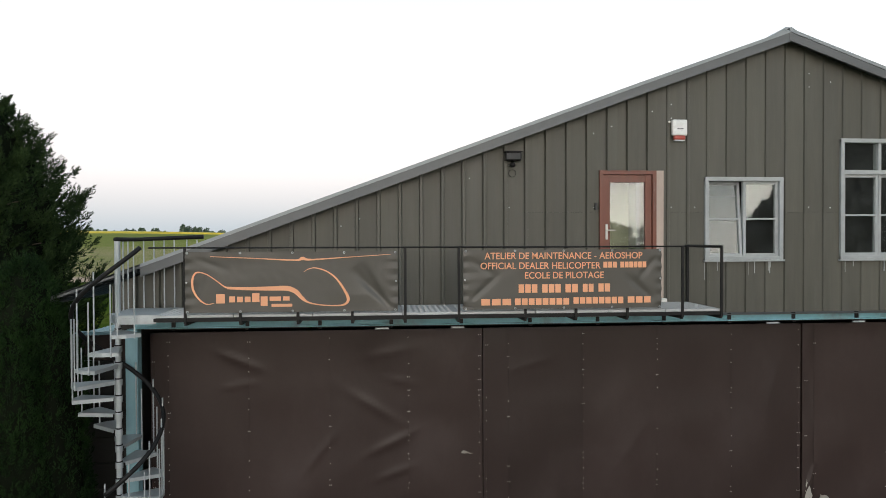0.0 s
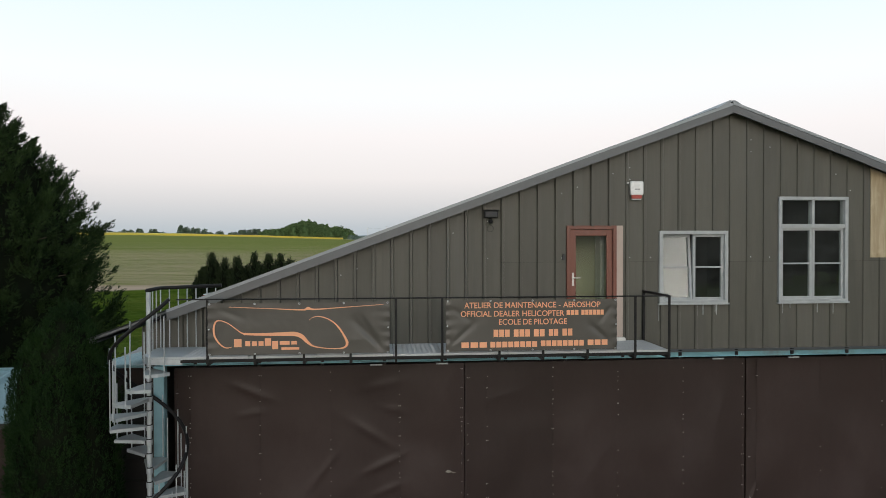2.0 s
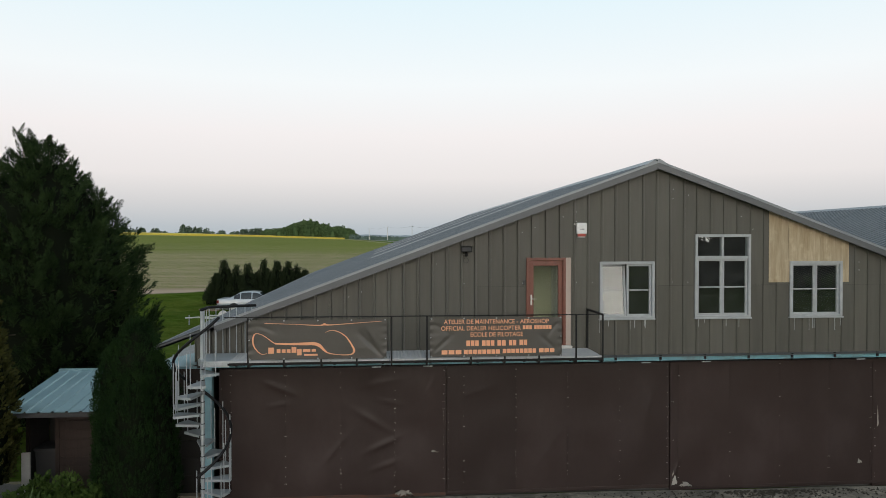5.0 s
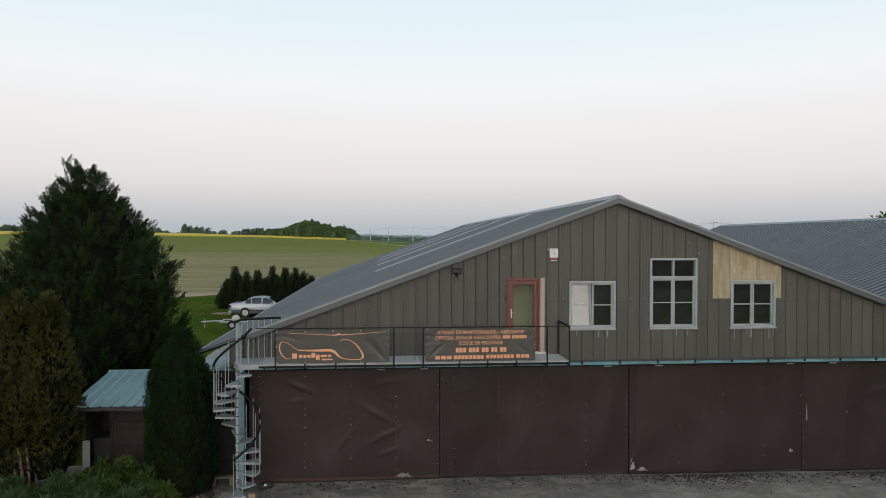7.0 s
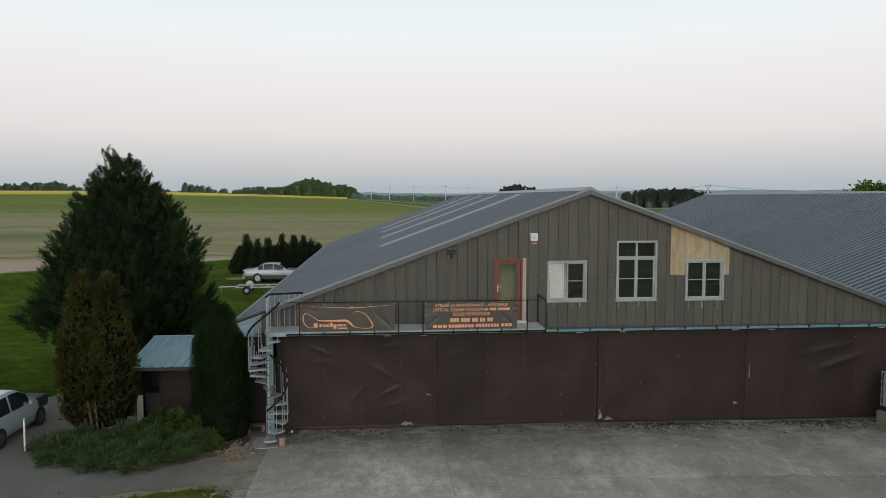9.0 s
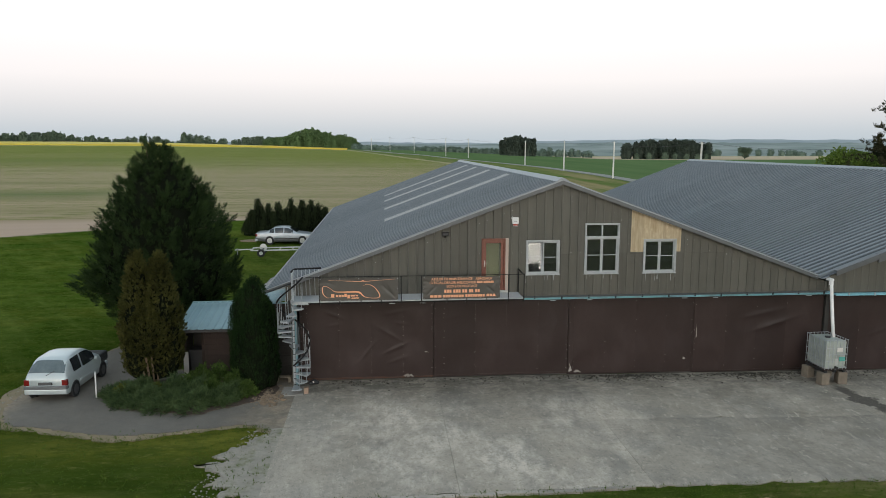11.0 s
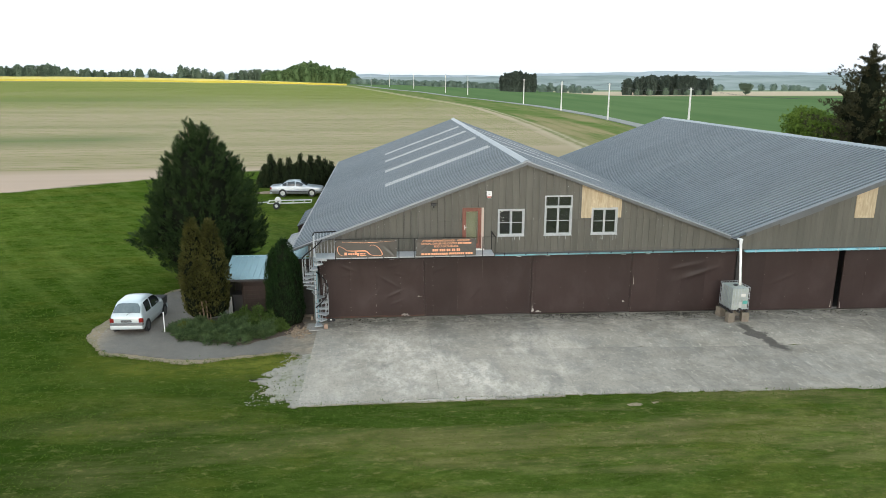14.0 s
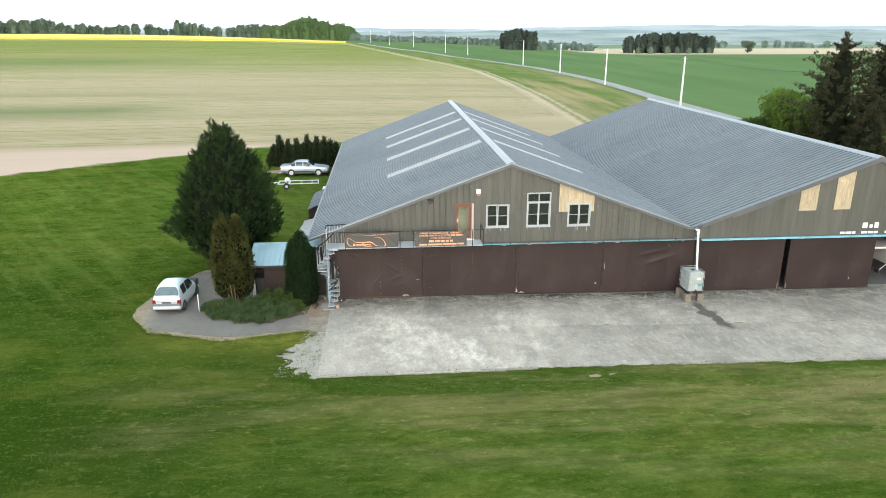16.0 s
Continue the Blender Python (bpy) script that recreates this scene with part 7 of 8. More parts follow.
make_car("saloon_car", "old silver four-door saloon parked before the hedge", pose(-7.62, 40.3, float(land_z(-7.6, 40.3)) - 0.03, 0, 0, -91) @ Matrix.Diagonal((0.936, 0.936, 0.96, 1.0)), M_CAR2,
                 [(-2.38, 0.78, 0.36, 0.90, 0.91, 0.70), (-2.25, 0.84, 0.28, 0.94, 0.95, 0.72), (-1.62, 0.88, 0.24, 0.95, 0.98, 0.72), (-0.85, 0.89, 0.22, 0.93, 1.38, 0.66), (-0.3, 0.89, 0.22, 0.92, 1.42, 0.66),
                  (0.25, 0.89, 0.22, 0.91, 1.39, 0.66), (1.02, 0.89, 0.22, 0.90, 0.93, 0.72), (1.7, 0.87, 0.24, 0.84, 0.85, 0.72), (2.25, 0.83, 0.28, 0.76, 0.77, 0.70), (2.38, 0.76, 0.36, 0.68, 0.69, 0.66)],
                 dict(side=[(-1.25, -0.86), (-0.80, -0.12), (-0.05, 0.66)], rear=(-1.50, -0.95), front=(0.38, 0.95)), (-1.25, 1.42), 0.32, 1.78, M_DARKPLASTIC)
trailer = tagged(empty("boat_trailer", (-7.83, 35.6, float(land_z(-8.4, 35.6)) + 0.03), 3), "low pale metal trailer frame on small wheels in the grass", "trailer")
for y in (-0.65, 0.65):
    part("side_rail", box(-1.6, 1.9, y - 0.04, y + 0.04, 0.40, 0.48, 0.008), M_POLE, trailer)
for x in (-1.55, -0.6, 0.4, 1.3, 1.86):
    part("cross_bar", box(x - 0.03, x + 0.03, -0.61, 0.61, 0.41, 0.47, 0.005), M_POLE, trailer)
part("drawbar", rod((-1.6, 0, 0.44), (-2.8, 0, 0.40), 0.04, 10), M_POLE, trailer)
part("jockey_leg", rod((-2.6, 0, 0.0), (-2.6, 0, 0.55), 0.03, 10), M_RIDGE, trailer)
for y in (-0.86, 0.86):
    wt = part("wheel", rod((-0.85, y - 0.08, 0.27), (-0.85, y + 0.08, 0.27), 0.27, 20), M_TYRE, trailer)
    part("hub", rod((-0.85, y - 0.09, 0.27), (-0.85, y + 0.09, 0.27), 0.13, 16), M_HUB, wt)
part("mudguard", rod((-0.9, 0.76, 0.46), (-0.9, 0.98, 0.46), 0.24, 16), M_WHITE, trailer)
part("axle", rod((-0.85, -0.8, 0.30), (-0.85, 0.8, 0.30), 0.03, 10), M_DARKPLASTIC, trailer)
part("axle_hanger", box(-0.9, -0.8, -0.6, 0.6, 0.3, 0.41), M_DARKPLASTIC, trailer)

# ---- plants ----
rng = np.random.default_rng(7)


def unit(v):
    return v / np.maximum(np.linalg.norm(v, axis=-1, keepdims=True), 1e-6)


def sprays(centres, dirs, size, blades=14, width=0.16, spread=0.55):
    """Small pointed leaf blades fanned out round each centre. Returns vertices and quads."""
    n = len(centres)
    c = np.repeat(centres, blades, 0)
    d = unit(np.repeat(dirs, blades, 0) + spread * rng.normal(size=(n * blades, 3)))
    ln = np.repeat(size, blades) * rng.uniform(0.45, 1.0, n * blades)
    root = c + 0.25 * ln[:, None] * rng.normal(size=(n * blades, 3))
    side = unit(np.cross(d, rng.normal(size=(n * blades, 3)))) * (ln * width)[:, None]
    tip = root + d * ln[:, None]
    mid = root + d * (ln * 0.45)[:, None]
    v = np.stack([root, mid + side, tip, mid - side], 1).reshape(-1, 3)
    f = np.arange(len(v)).reshape(-1, 4)
    return v, f


def quick_mesh(name, v, f, material, parent=None):
    me = bpy.data.meshes.new(name)
    me.vertices.add(len(v))
    me.vertices.foreach_set("co", np.asarray(v, np.float32).ravel())
    me.loops.add(f.size)
    me.loops.foreach_set("vertex_index", f.ravel().astype(np.int32))
    me.polygons.add(len(f))
    me.polygons.foreach_set("loop_start", np.arange(0, f.size, f.shape[1], dtype=np.int32))
    me.materials.append(material)
    me.update(calc_edges=True)
    me.validate()
    ob = new(name, me)
    if parent is not None:
        ob.parent = parent
    return ob


def trunk_mesh(height, r0, r1, lean=0.1, seed=0, n=9, bm=None, at=(0, 0)):
    rnd = random.Random(seed)
    bm = bm or bmesh.new()
    rings, m = [], 12
    for i in range(m):
        t = i / (m - 1)
        r = r0 + (r1 - r0) * t ** 0.8
        if i == 0:
            r *= 1.35
        cx, cy = at[0] + lean * t * math.sin(seed) + rnd.uniform(-0.03, 0.03) * height * 0.05, at[1] + lean * t * math.cos(seed) + rnd.uniform(-0.03, 0.03) * height * 0.05
        rings.append([bm.verts.new((cx + r * math.cos(2 * math.pi * k / n), cy + r * math.sin(2 * math.pi * k / n), height * t - (0.05 if i == 0 else 0))) for k in range(n)])
    for a, b in zip(rings, rings[1:]):
        for k in range(n):
            bm.faces.new((a[k], a[(k + 1) % n], b[(k + 1) % n], b[k]))
    bm.faces.new(rings[-1])
    return bm


def core(profile, height, lump, seed, n=20, m=16, z0=0.3):
    """Rough inner shell filling a crown; in M_INNER it is coloured as shade."""
    v, f = [], []
    for j in range(m):
        z = z0 + (height - z0) * j / (m - 1)
        for i in range(n):
            a = 2 * math.pi * i / n
            r = profile(z) * (1 + lump * noise.noise((math.cos(a) * 1.5, math.sin(a) * 1.5, z * 0.8 + seed)))
            v.append((r * math.cos(a), r * math.sin(a), z))
    for j in range(m - 1):
        for i in range(n):
            f.append((j * n + i, j * n + (i + 1) % n, (j + 1) * n + (i + 1) % n, (j + 1) * n + i))
    return np.array(v), np.array(f)


def join(parts):
    vs, fs, k = [], [], 0
    for v, f in parts:
        vs.append(v)
        fs.append(f + k)
        k += len(v)
    return np.concatenate(vs), np.concatenate(fs)


def fronds(roots, dirs, size, pairs=5, width=0.10, droop=0.0):
    """Flat feathered sprays: narrow blades in pairs along an axis, and one at its tip."""
    n = len(roots)
    d = unit(dirs)
    side = unit(np.cross(d, np.array([0, 0, 1.0]) + 0.55 * rng.normal(size=(n, 3))))
    face = np.cross(side, d)
    out = []
    for k in range(pairs):
        q = (k + 0.4) / pairs
        at = roots + d * (size * q)[:, None] - face * (droop * size * q * q)[:, None]
        for sg in (-1, 1):
            way = unit(d * 0.85 + sg * side * (0.75 - 0.25 * q) + 0.20 * rng.normal(size=(n, 3)))
            out.append((at, way, size * (0.52 - 0.30 * q) * rng.uniform(0.7, 1.2, n)))
    out.append((roots + d * (size * 0.75)[:, None] - face * (droop * size * 0.6)[:, None], d, size * 0.36))
    vs = []
    for at, way, ln in out:
        wide = unit(np.cross(way, face + 0.6 * rng.normal(size=(n, 3)))) * (ln * width * 1.6)[:, None]
        mid = at + way * (ln * 0.5)[:, None]
        vs.append(np.stack([at, mid + wide, at + way * ln[:, None], mid - wide], 1))
    v = np.concatenate(vs, 0).reshape(-1, 3)
    return v, np.arange(len(v)).reshape(-1, 4)


def tufted_conifer(at, height, profile, material, label, tufts=900, per=15, length=0.78, size=0.33, trunk=0.2, leaders=(), boughs=(), core_k=0.76, width=0.072, name="conifer_tree"):
    """A broad evergreen clothed in pointed tufts that turn up and outwards, each a tapering bunch of feathered sprays, with dark gaps between them."""
    tree = tagged(empty(name, at), label, "tree")
    part("trunk", trunk_mesh(height * 0.93, trunk, 0.03, 0.05, int(at[0] * 10)), M_BARK, tree)
    wood = bmesh.new()
    zs = np.linspace(0.25, height * 0.985, 400)
    weight = np.cumsum([profile(z) + 0.35 for z in zs])
    roots, ways, sizes = [], [], []

    def bunch(root, axis, ln, k, girth=0.15):
        s = rng.random(k) ** 0.8
        lean = rng.normal(size=(k, 3))
        lean -= (lean @ axis)[:, None] * axis
        roots.append(root + axis * (ln * s)[:, None] + lean * (ln * girth * (1.05 - s))[:, None])
        ways.append(axis + 0.30 * (1.1 - s)[:, None] * lean + np.array([0, 0, 0.15]))
        sizes.append(size * rng.uniform(0.75, 1.25, k) * (1.15 - 0.45 * s) * (0.45 + 0.55 * min(1.0, ln / 0.55)))

    for b in range(tufts):
        z = float(np.interp((b + 0.5) / tufts * weight[-1], weight, zs))
        a = b * 2.39996 + rng.normal() * 0.35
        lump = noise.noise((math.cos(a) * 1.5, math.sin(a) * 1.5, z * 0.75))
        reach = profile(z) * (1.0 + 0.13 * lump) * rng.uniform(0.80, 1.05)
        out = np.array([math.cos(a), math.sin(a), 0.0])
        axis = unit(out * rng.uniform(0.65, 1.0) + np.array([0, 0, rng.uniform(0.45, 0.95) + 0.5 * z / height]) + 0.16 * rng.normal(size=3))
        ln = length * rng.uniform(0.65, 1.35) * (0.5 + 0.5 * min(1.0, reach / 2.0))
        root = out * max(reach - 0.55 * ln, 0.05) + np.array([0, 0, max(z - 0.35 * ln, 0.1)])
        bunch(root, axis, ln, per)
        if b % 14 == 0:
            rod((0, 0, max(z - 0.2 * reach, 0.1)), tuple(root), 0.035, 5, wood, 0.012)
    for a, z, reach in boughs:
        out = np.array([math.cos(a), math.sin(a), 0.0])
        rod((0, 0, z - 0.3), tuple(out * reach * 0.9 + np.array([0, 0, z])), 0.045, 6, wood, 0.012)
        for q in np.linspace(0.72, 1.0, 9):
            bunch(out * reach * q + np.array([0, 0, z - 0.2 + 0.1 * q]) + 0.16 * rng.normal(size=3), unit(out * 0.8 + np.array([0, 0, 0.5]) + 0.3 * rng.normal(size=3)), length * 0.75, per)
    for lx, ly, z0, z1 in leaders:
        rod((lx * 0.5, ly, z0 - 0.8), (lx, ly, z1 - 0.15), 0.025, 5, wood, 0.008)
        for q in np.linspace(0.0, 0.9, 7):
            bunch(np.array([lx + 0.07 * math.sin(q * 5), ly, z0 + (z1 - z0) * q]), unit(np.array([0.45 * rng.normal(), 0.45 * rng.normal(), 1.0])), 0.40 * (1.1 - 0.6 * q), 9, 0.24)
    part("limb", wood, M_BARK, tree)
    v, f = fronds(np.concatenate(roots), np.concatenate(ways), np.concatenate(sizes), 6, width, 0.05)
    quick_mesh("crown", v, f, material, tree)
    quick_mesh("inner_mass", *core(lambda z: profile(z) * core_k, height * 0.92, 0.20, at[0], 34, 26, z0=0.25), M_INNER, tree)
    return tree


def conifer(at, height, profile, material, label, branches=420, per=9, blade=14, size=0.42, lift=0.45, category="tree", group="", trunk=0.16, low=0.1, ragged=0.28, width=0.13, core_k=0.62, name="conifer_tree", inner_from=0.42):
    """A cone-shaped evergreen: stem, limbs and many sprays turned up at their tips."""
    tree = tagged(empty(name, at), label, category, group)
    part("trunk", trunk_mesh(height * 0.93, trunk, 0.03, 0.05, int(at[0] * 10)), M_BARK, tree)
    cs, ds, ss = [], [], []
    limbs = bmesh.new()
    for b in range(branches):
        t = (b + 0.5) / branches
        z = height * (low + (0.97 - low) * (1 - (1 - t) ** 0.75))
        a = b * 2.39996 + rng.normal() * 0.25
        reach = profile(z) * (1 + ragged * rng.uniform(-1.0, 0.55))
        out = np.array([math.cos(a), math.sin(a), 0.0])
        up = lift * (0.6 + 0.8 * rng.random())
        for k in range(per):
            s = inner_from + (1.02 - inner_from) * (k + rng.random()) / per
            p = out * reach * s + np.array([0, 0, z + reach * up * (s ** 2) * 0.55 - 0.1 * reach])
            p = p + rng.normal(size=3) * 0.06 * reach * np.array([1, 1, 0.6]) * s
            p[2] = max(p[2], 0.12)
            cs.append(p)
            ds.append(out * 0.9 + np.array([0, 0, 0.55 + 0.6 * s]) + 0.25 * rng.normal(size=3))
            ss.append(size * rng.uniform(0.6, 1.15) * (0.55 + 0.45 * min(1, reach / (0.35 * max(profile(height * 0.3), 0.1)))))
        if b % 12 == 0:
            rod((0, 0, z * 0.97), tuple(out * reach * 0.8 + np.array([0, 0, z + reach * up * 0.3])), 0.035, 5, limbs, 0.008)
    part("limb", limbs, M_BARK, tree)
    leaves = sprays(np.array(cs), unit(np.array(ds)), np.array(ss), blade, width, 0.5)
    tip_n = 40
    tz = rng.uniform(0.86, 1.0, tip_n) * height
    tips = np.stack([rng.normal(size=tip_n) * 0.12, rng.normal(size=tip_n) * 0.12, tz], 1)
    t_leaves = sprays(tips, unit(np.stack([rng.normal(size=tip_n) * 0.35, rng.normal(size=tip_n) * 0.35, np.ones(tip_n)], 1)), np.full(tip_n, size), blade, width, 0.35)
    inner = core(lambda z: profile(z) * core_k, height * 0.9, 0.3, at[0], z0=max(0.25, low * height))
    v, f = join([leaves, t_leaves])
    quick_mesh("crown", v, f, material, tree)
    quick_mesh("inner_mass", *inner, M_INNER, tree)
    return tree


def tab(pairs):
    zs, rs = [p[0] for p in pairs], [p[1] for p in pairs]
    return lambda z: float(np.interp(z, zs, rs))


# the big evergreen behind the shed
tufted_conifer((-9.7, 17.2, 0), 8.6, tab([(0.2, 0.86), (0.8, 1.54), (1.3, 2.26), (1.9, 2.83), (2.6, 3.12), (3.4, 3.04), (4.5, 2.85), (5.4, 2.62), (6.4, 2.05), (7.4, 1.22), (8.1, 0.70), (8.6, 0.34), (8.8, 0.10)]), M_CONIFER,
               "large dark green evergreen with pointed upturned tufts", leaders=((-0.60, 0.0, 7.7, 9.0), (-0.25, 0.1, 7.8, 8.75), (0.25, 0.0, 7.6, 8.65), (0.85, -0.1, 6.7, 7.6), (-1.15, 0.1, 6.9, 8.05), (1.5, 0.2, 6.2, 7.1), (-1.75, 0.0, 6.0, 6.9)),
               boughs=((3.25, 2.6, 3.45), (3.0, 2.4, 3.4), (3.45, 2.3, 3.3)))



def column_tree(at, heads, material, label, size, clumps, blade, name="column_tree", stems=(), category="tree", group="", width=0.2, up=1.2, core_k=0.82, shape=(0.55, 0.85, 1.0, 0.92, 0.62, 0.32, 0.06)):
    """An upright dense evergreen of one or more heads: (x, y, z0, z1, radius)."""
    tree = tagged(empty(name, at), label, category, group)
    parts, inner = [], []
    for hx, hy, z0, z1, r in heads:
        t = rng.random(clumps) ** 0.85
        z = z0 + (z1 - z0) * t
        prof = np.interp(t, [0, 0.08, 0.3, 0.55, 0.8, 0.93, 1.0], shape) * r
        a = rng.random(clumps) * 2 * math.pi
        lump = np.array([noise.noise((math.cos(b) * 1.6 + hx, math.sin(b) * 1.6, zz * 1.1)) for b, zz in zip(a, z)])
        rr = prof * (1 + 0.20 * lump) * rng.uniform(0.80, 1.04, clumps)
        out = np.stack([np.cos(a), np.sin(a), np.zeros(clumps)], 1)
        c = out * rr[:, None] + np.stack([np.full(clumps, hx), np.full(clumps, hy), z], 1)
        d = out * 0.7 + np.array([0, 0, up]) + 0.3 * rng.normal(size=(clumps, 3))
        parts.append(fronds(c, unit(d), size * rng.uniform(0.8, 1.7, clumps), 3 if blade < 14 else 4, width, 0.04))
        cv, cf = core(lambda zz: float(np.interp((zz - z0) / (z1 - z0), [0, 0.08, 0.3, 0.55, 0.8, 0.93, 1.0], shape)) * r * core_k, z1, 0.25, hx + at[0], z0=z0)
        cv = cv + np.array([hx, hy, 0])
        inner.append((cv, cf))
    v, f = join(parts)
    quick_mesh("crown", v, f, material, tree)
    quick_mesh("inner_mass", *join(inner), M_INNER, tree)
    if not stems:
        part("trunk", trunk_mesh(max(h[3] for h in heads) * 0.8, 0.09, 0.02, 0.02, 3), M_BARK, tree)
    for i, (x0, y0, x1, y1, z1, r) in enumerate(stems):
        part("stem", tube([(x0, y0, -0.03), ((x0 * 2 + x1) / 3, (y0 * 2 + y1) / 3, z1 * 0.4), (x1, y1, z1)], r, 8), M_PALEBARK, tree, "pale bare stem", True)
    return tree


column_tree((-8.15, 10.35, 0), [(-0.42, 0.05, 0.5, 4.85, 0.66), (0.38, 0.0, 0.5, 4.8, 0.66), (0.0, -0.2, 1.35, 3.1, 0.80), (0.0, 0.3, 0.4, 3.4, 0.9)], M_THUJA,
            "bronzed twin-headed thuja with bare pale stems", 0.17, 1500, 14, shape=(0.6, 0.85, 1.0, 0.86, 0.50, 0.26, 0.03),
            stems=[(-0.15, -0.3, -0.42, -0.45, 1.6, 0.035), (-0.05, -0.3, -0.1, -0.6, 1.7, 0.04), (0.08, -0.3, 0.12, -0.6, 1.5, 0.03), (0.15, -0.2, 0.35, -0.5, 1.6, 0.035), (-0.2, 0.0, -0.5, 0.1, 1.5, 0.03), (0.0, 0.0, 0.0, 0.0, 3.5, 0.06)], name="thuja_tree")
column_tree((-4.6, 10.25, 0), [(0.05, 0, 0.08, 3.95, 0.58), (0.36, -0.05, 0.08, 3.25, 0.50), (-0.36, 0.05, 0.08, 3.5, 0.50), (0.08, -0.34, 0.08, 3.0, 0.52), (-0.22, -0.25, 0.08, 2.5, 0.5)], M_CYPRESS, "dense dark green cypress column beside the stairs", 0.12, 2300, 14, name="cypress_tree", core_k=0.86, width=0.08, up=2.4, shape=(0.75, 0.95, 1.0, 0.98, 0.80, 0.52, 0.10))

# low bed of junipers and small shrubs
bed = part("planting_bed", slab_of(rough_outline(smooth_line([(-9.65, 9.7), (-9.15, 8.75), (-8.2, 8.3), (-7.0, 7.92), (-6.0, 7.7), (-5.35, 8.15), (-4.5, 8.6), (-3.9, 9.2), (-3.75, 10.0), (-4.4, 11.1), (-7.0, 11.2), (-9.3, 11.2), (-9.9, 10.4)], 5), 0.06, 0.3, 8), -0.1, 0.03), M_SOIL)
tagged(bed, "dark soil planting bed with needle litter", "planting bed", kind="structure")


def low_shrub(at, r, h, material, label, size=0.17, clumps=420, blade=12, flat=0.45, name="juniper_shrub", width=0.12):
    sh = tagged(empty(name, at), label, "shrub", "shrubs in the bed")
    a = rng.random(clumps) * 2 * math.pi
    q = np.sqrt(rng.random(clumps))
    rr = q * r * (1 + 0.25 * np.sin(a * 3 + at[0] * 5))
    z = h * (1 - q ** 2.2) * rng.uniform(0.55, 1.1, clumps) + 0.05
    c = np.stack([rr * np.cos(a), rr * np.sin(a), z], 1)
    d = np.stack([np.cos(a) * q, np.sin(a) * q, np.full(clumps, flat)], 1) + 0.25 * rng.normal(size=(clumps, 3))
    v, f = sprays(c, unit(d), size * rng.uniform(0.6, 1.2, clumps), blade, width, 0.45)
    quick_mesh("foliage", v, f, material, sh)
    bm = bmesh.new()
    for k in range(5):
        b = k * 1.257 + at[0]
        rod((0, 0, -0.02), (0.6 * r * math.cos(b), 0.6 * r * math.sin(b), h * 0.5), 0.018, 5, bm, 0.006)
    part("stems", bm, M_BARK, sh)
    return sh


JL = "low spreading blue-green juniper covering the bed"
for x, y, r, h in ((-9.2, 9.75, 0.45, 0.22), (-8.75, 9.05, 0.55, 0.30), (-8.0, 8.75, 0.6, 0.36), (-7.2, 8.45, 0.62, 0.30), (-7.35, 9.3, 0.7, 0.50), (-6.3, 8.35, 0.62, 0.34), (-6.45, 9.15, 0.62, 0.48), (-5.55, 8.75, 0.5, 0.30), (-8.55, 9.75, 0.5, 0.36), (-5.2, 9.2, 0.4, 0.30)):
    low_shrub((x, y, 0.02), r, h * 0.8, M_JUNIPER, JL, 0.27, 170, 22, 0.30, width=0.05)
    low_shrub((x + 0.2, y + 0.12, 0.02), r * 0.55, h * 1.35, M_JUNIPER, "upper arching branches of a spreading juniper", 0.24, 90, 20, 0.6, width=0.05)
for x, y, r, h in ((-5.75, 9.75, 0.5, 0.95), (-5.2, 9.6, 0.42, 0.75), (-6.5, 10.2, 0.45, 0.75), (-4.75, 9.3, 0.32, 0.45), (-5.9, 9.3, 0.35, 0.6), (-6.9, 9.9, 0.35, 0.5)):
    low_shrub((x, y, 0.02), r, h, M_BUSH, "loose leafy shrub with fresh yellow-green leaves", 0.13, 230, 10, 0.8, "leafy_shrub", 0.3)
for x, y, r, h in ((-8.95, 9.3, 0.24, 0.42), (-7.75, 9.35, 0.26, 0.40), (-8.05, 9.1, 0.2, 0.34)):
    low_shrub((x, y, 0.02), r, h, M_GOLDBUSH, "small rounded golden-green shrub", 0.13, 140, 10, 0.9, "round_shrub", 0.25)

# hedge row behind the parked saloon
for x, y, h, r in ((-11.0, 44.2, 1.9, 0.62), (-10.4, 44.0, 2.9, 0.55), (-9.5, 43.6, 2.5, 0.58), (-8.65, 43.3, 2.65, 0.56), (-8.15, 43.8, 2.1, 0.55), (-7.7, 43.9, 2.9, 0.50), (-7.2, 43.6, 2.2, 0.55), (-6.7, 43.3, 2.85, 0.50), (-6.0, 43.3, 2.8, 0.54), (-5.4, 43.5, 2.55, 0.55), (-4.9, 43.7, 2.2, 0.60)):
    column_tree((x, y, float(land_z(x, y)) - 0.05), [(0, 0, 0.0, h, r), (0.22, 0.1, 0.0, h * 0.75, r * 0.85), (-0.2, -0.1, 0.0, h * 0.62, r * 0.85)], M_HEDGE, "dark upright conifer in a close hedge row", 0.22, 330, 14, shape=(1.0, 1.1, 1.0, 0.78, 0.42, 0.22, 0.03), name="hedge_conifer", group="conifers of the hedge row", category="hedge tree", width=0.12, up=1.9)

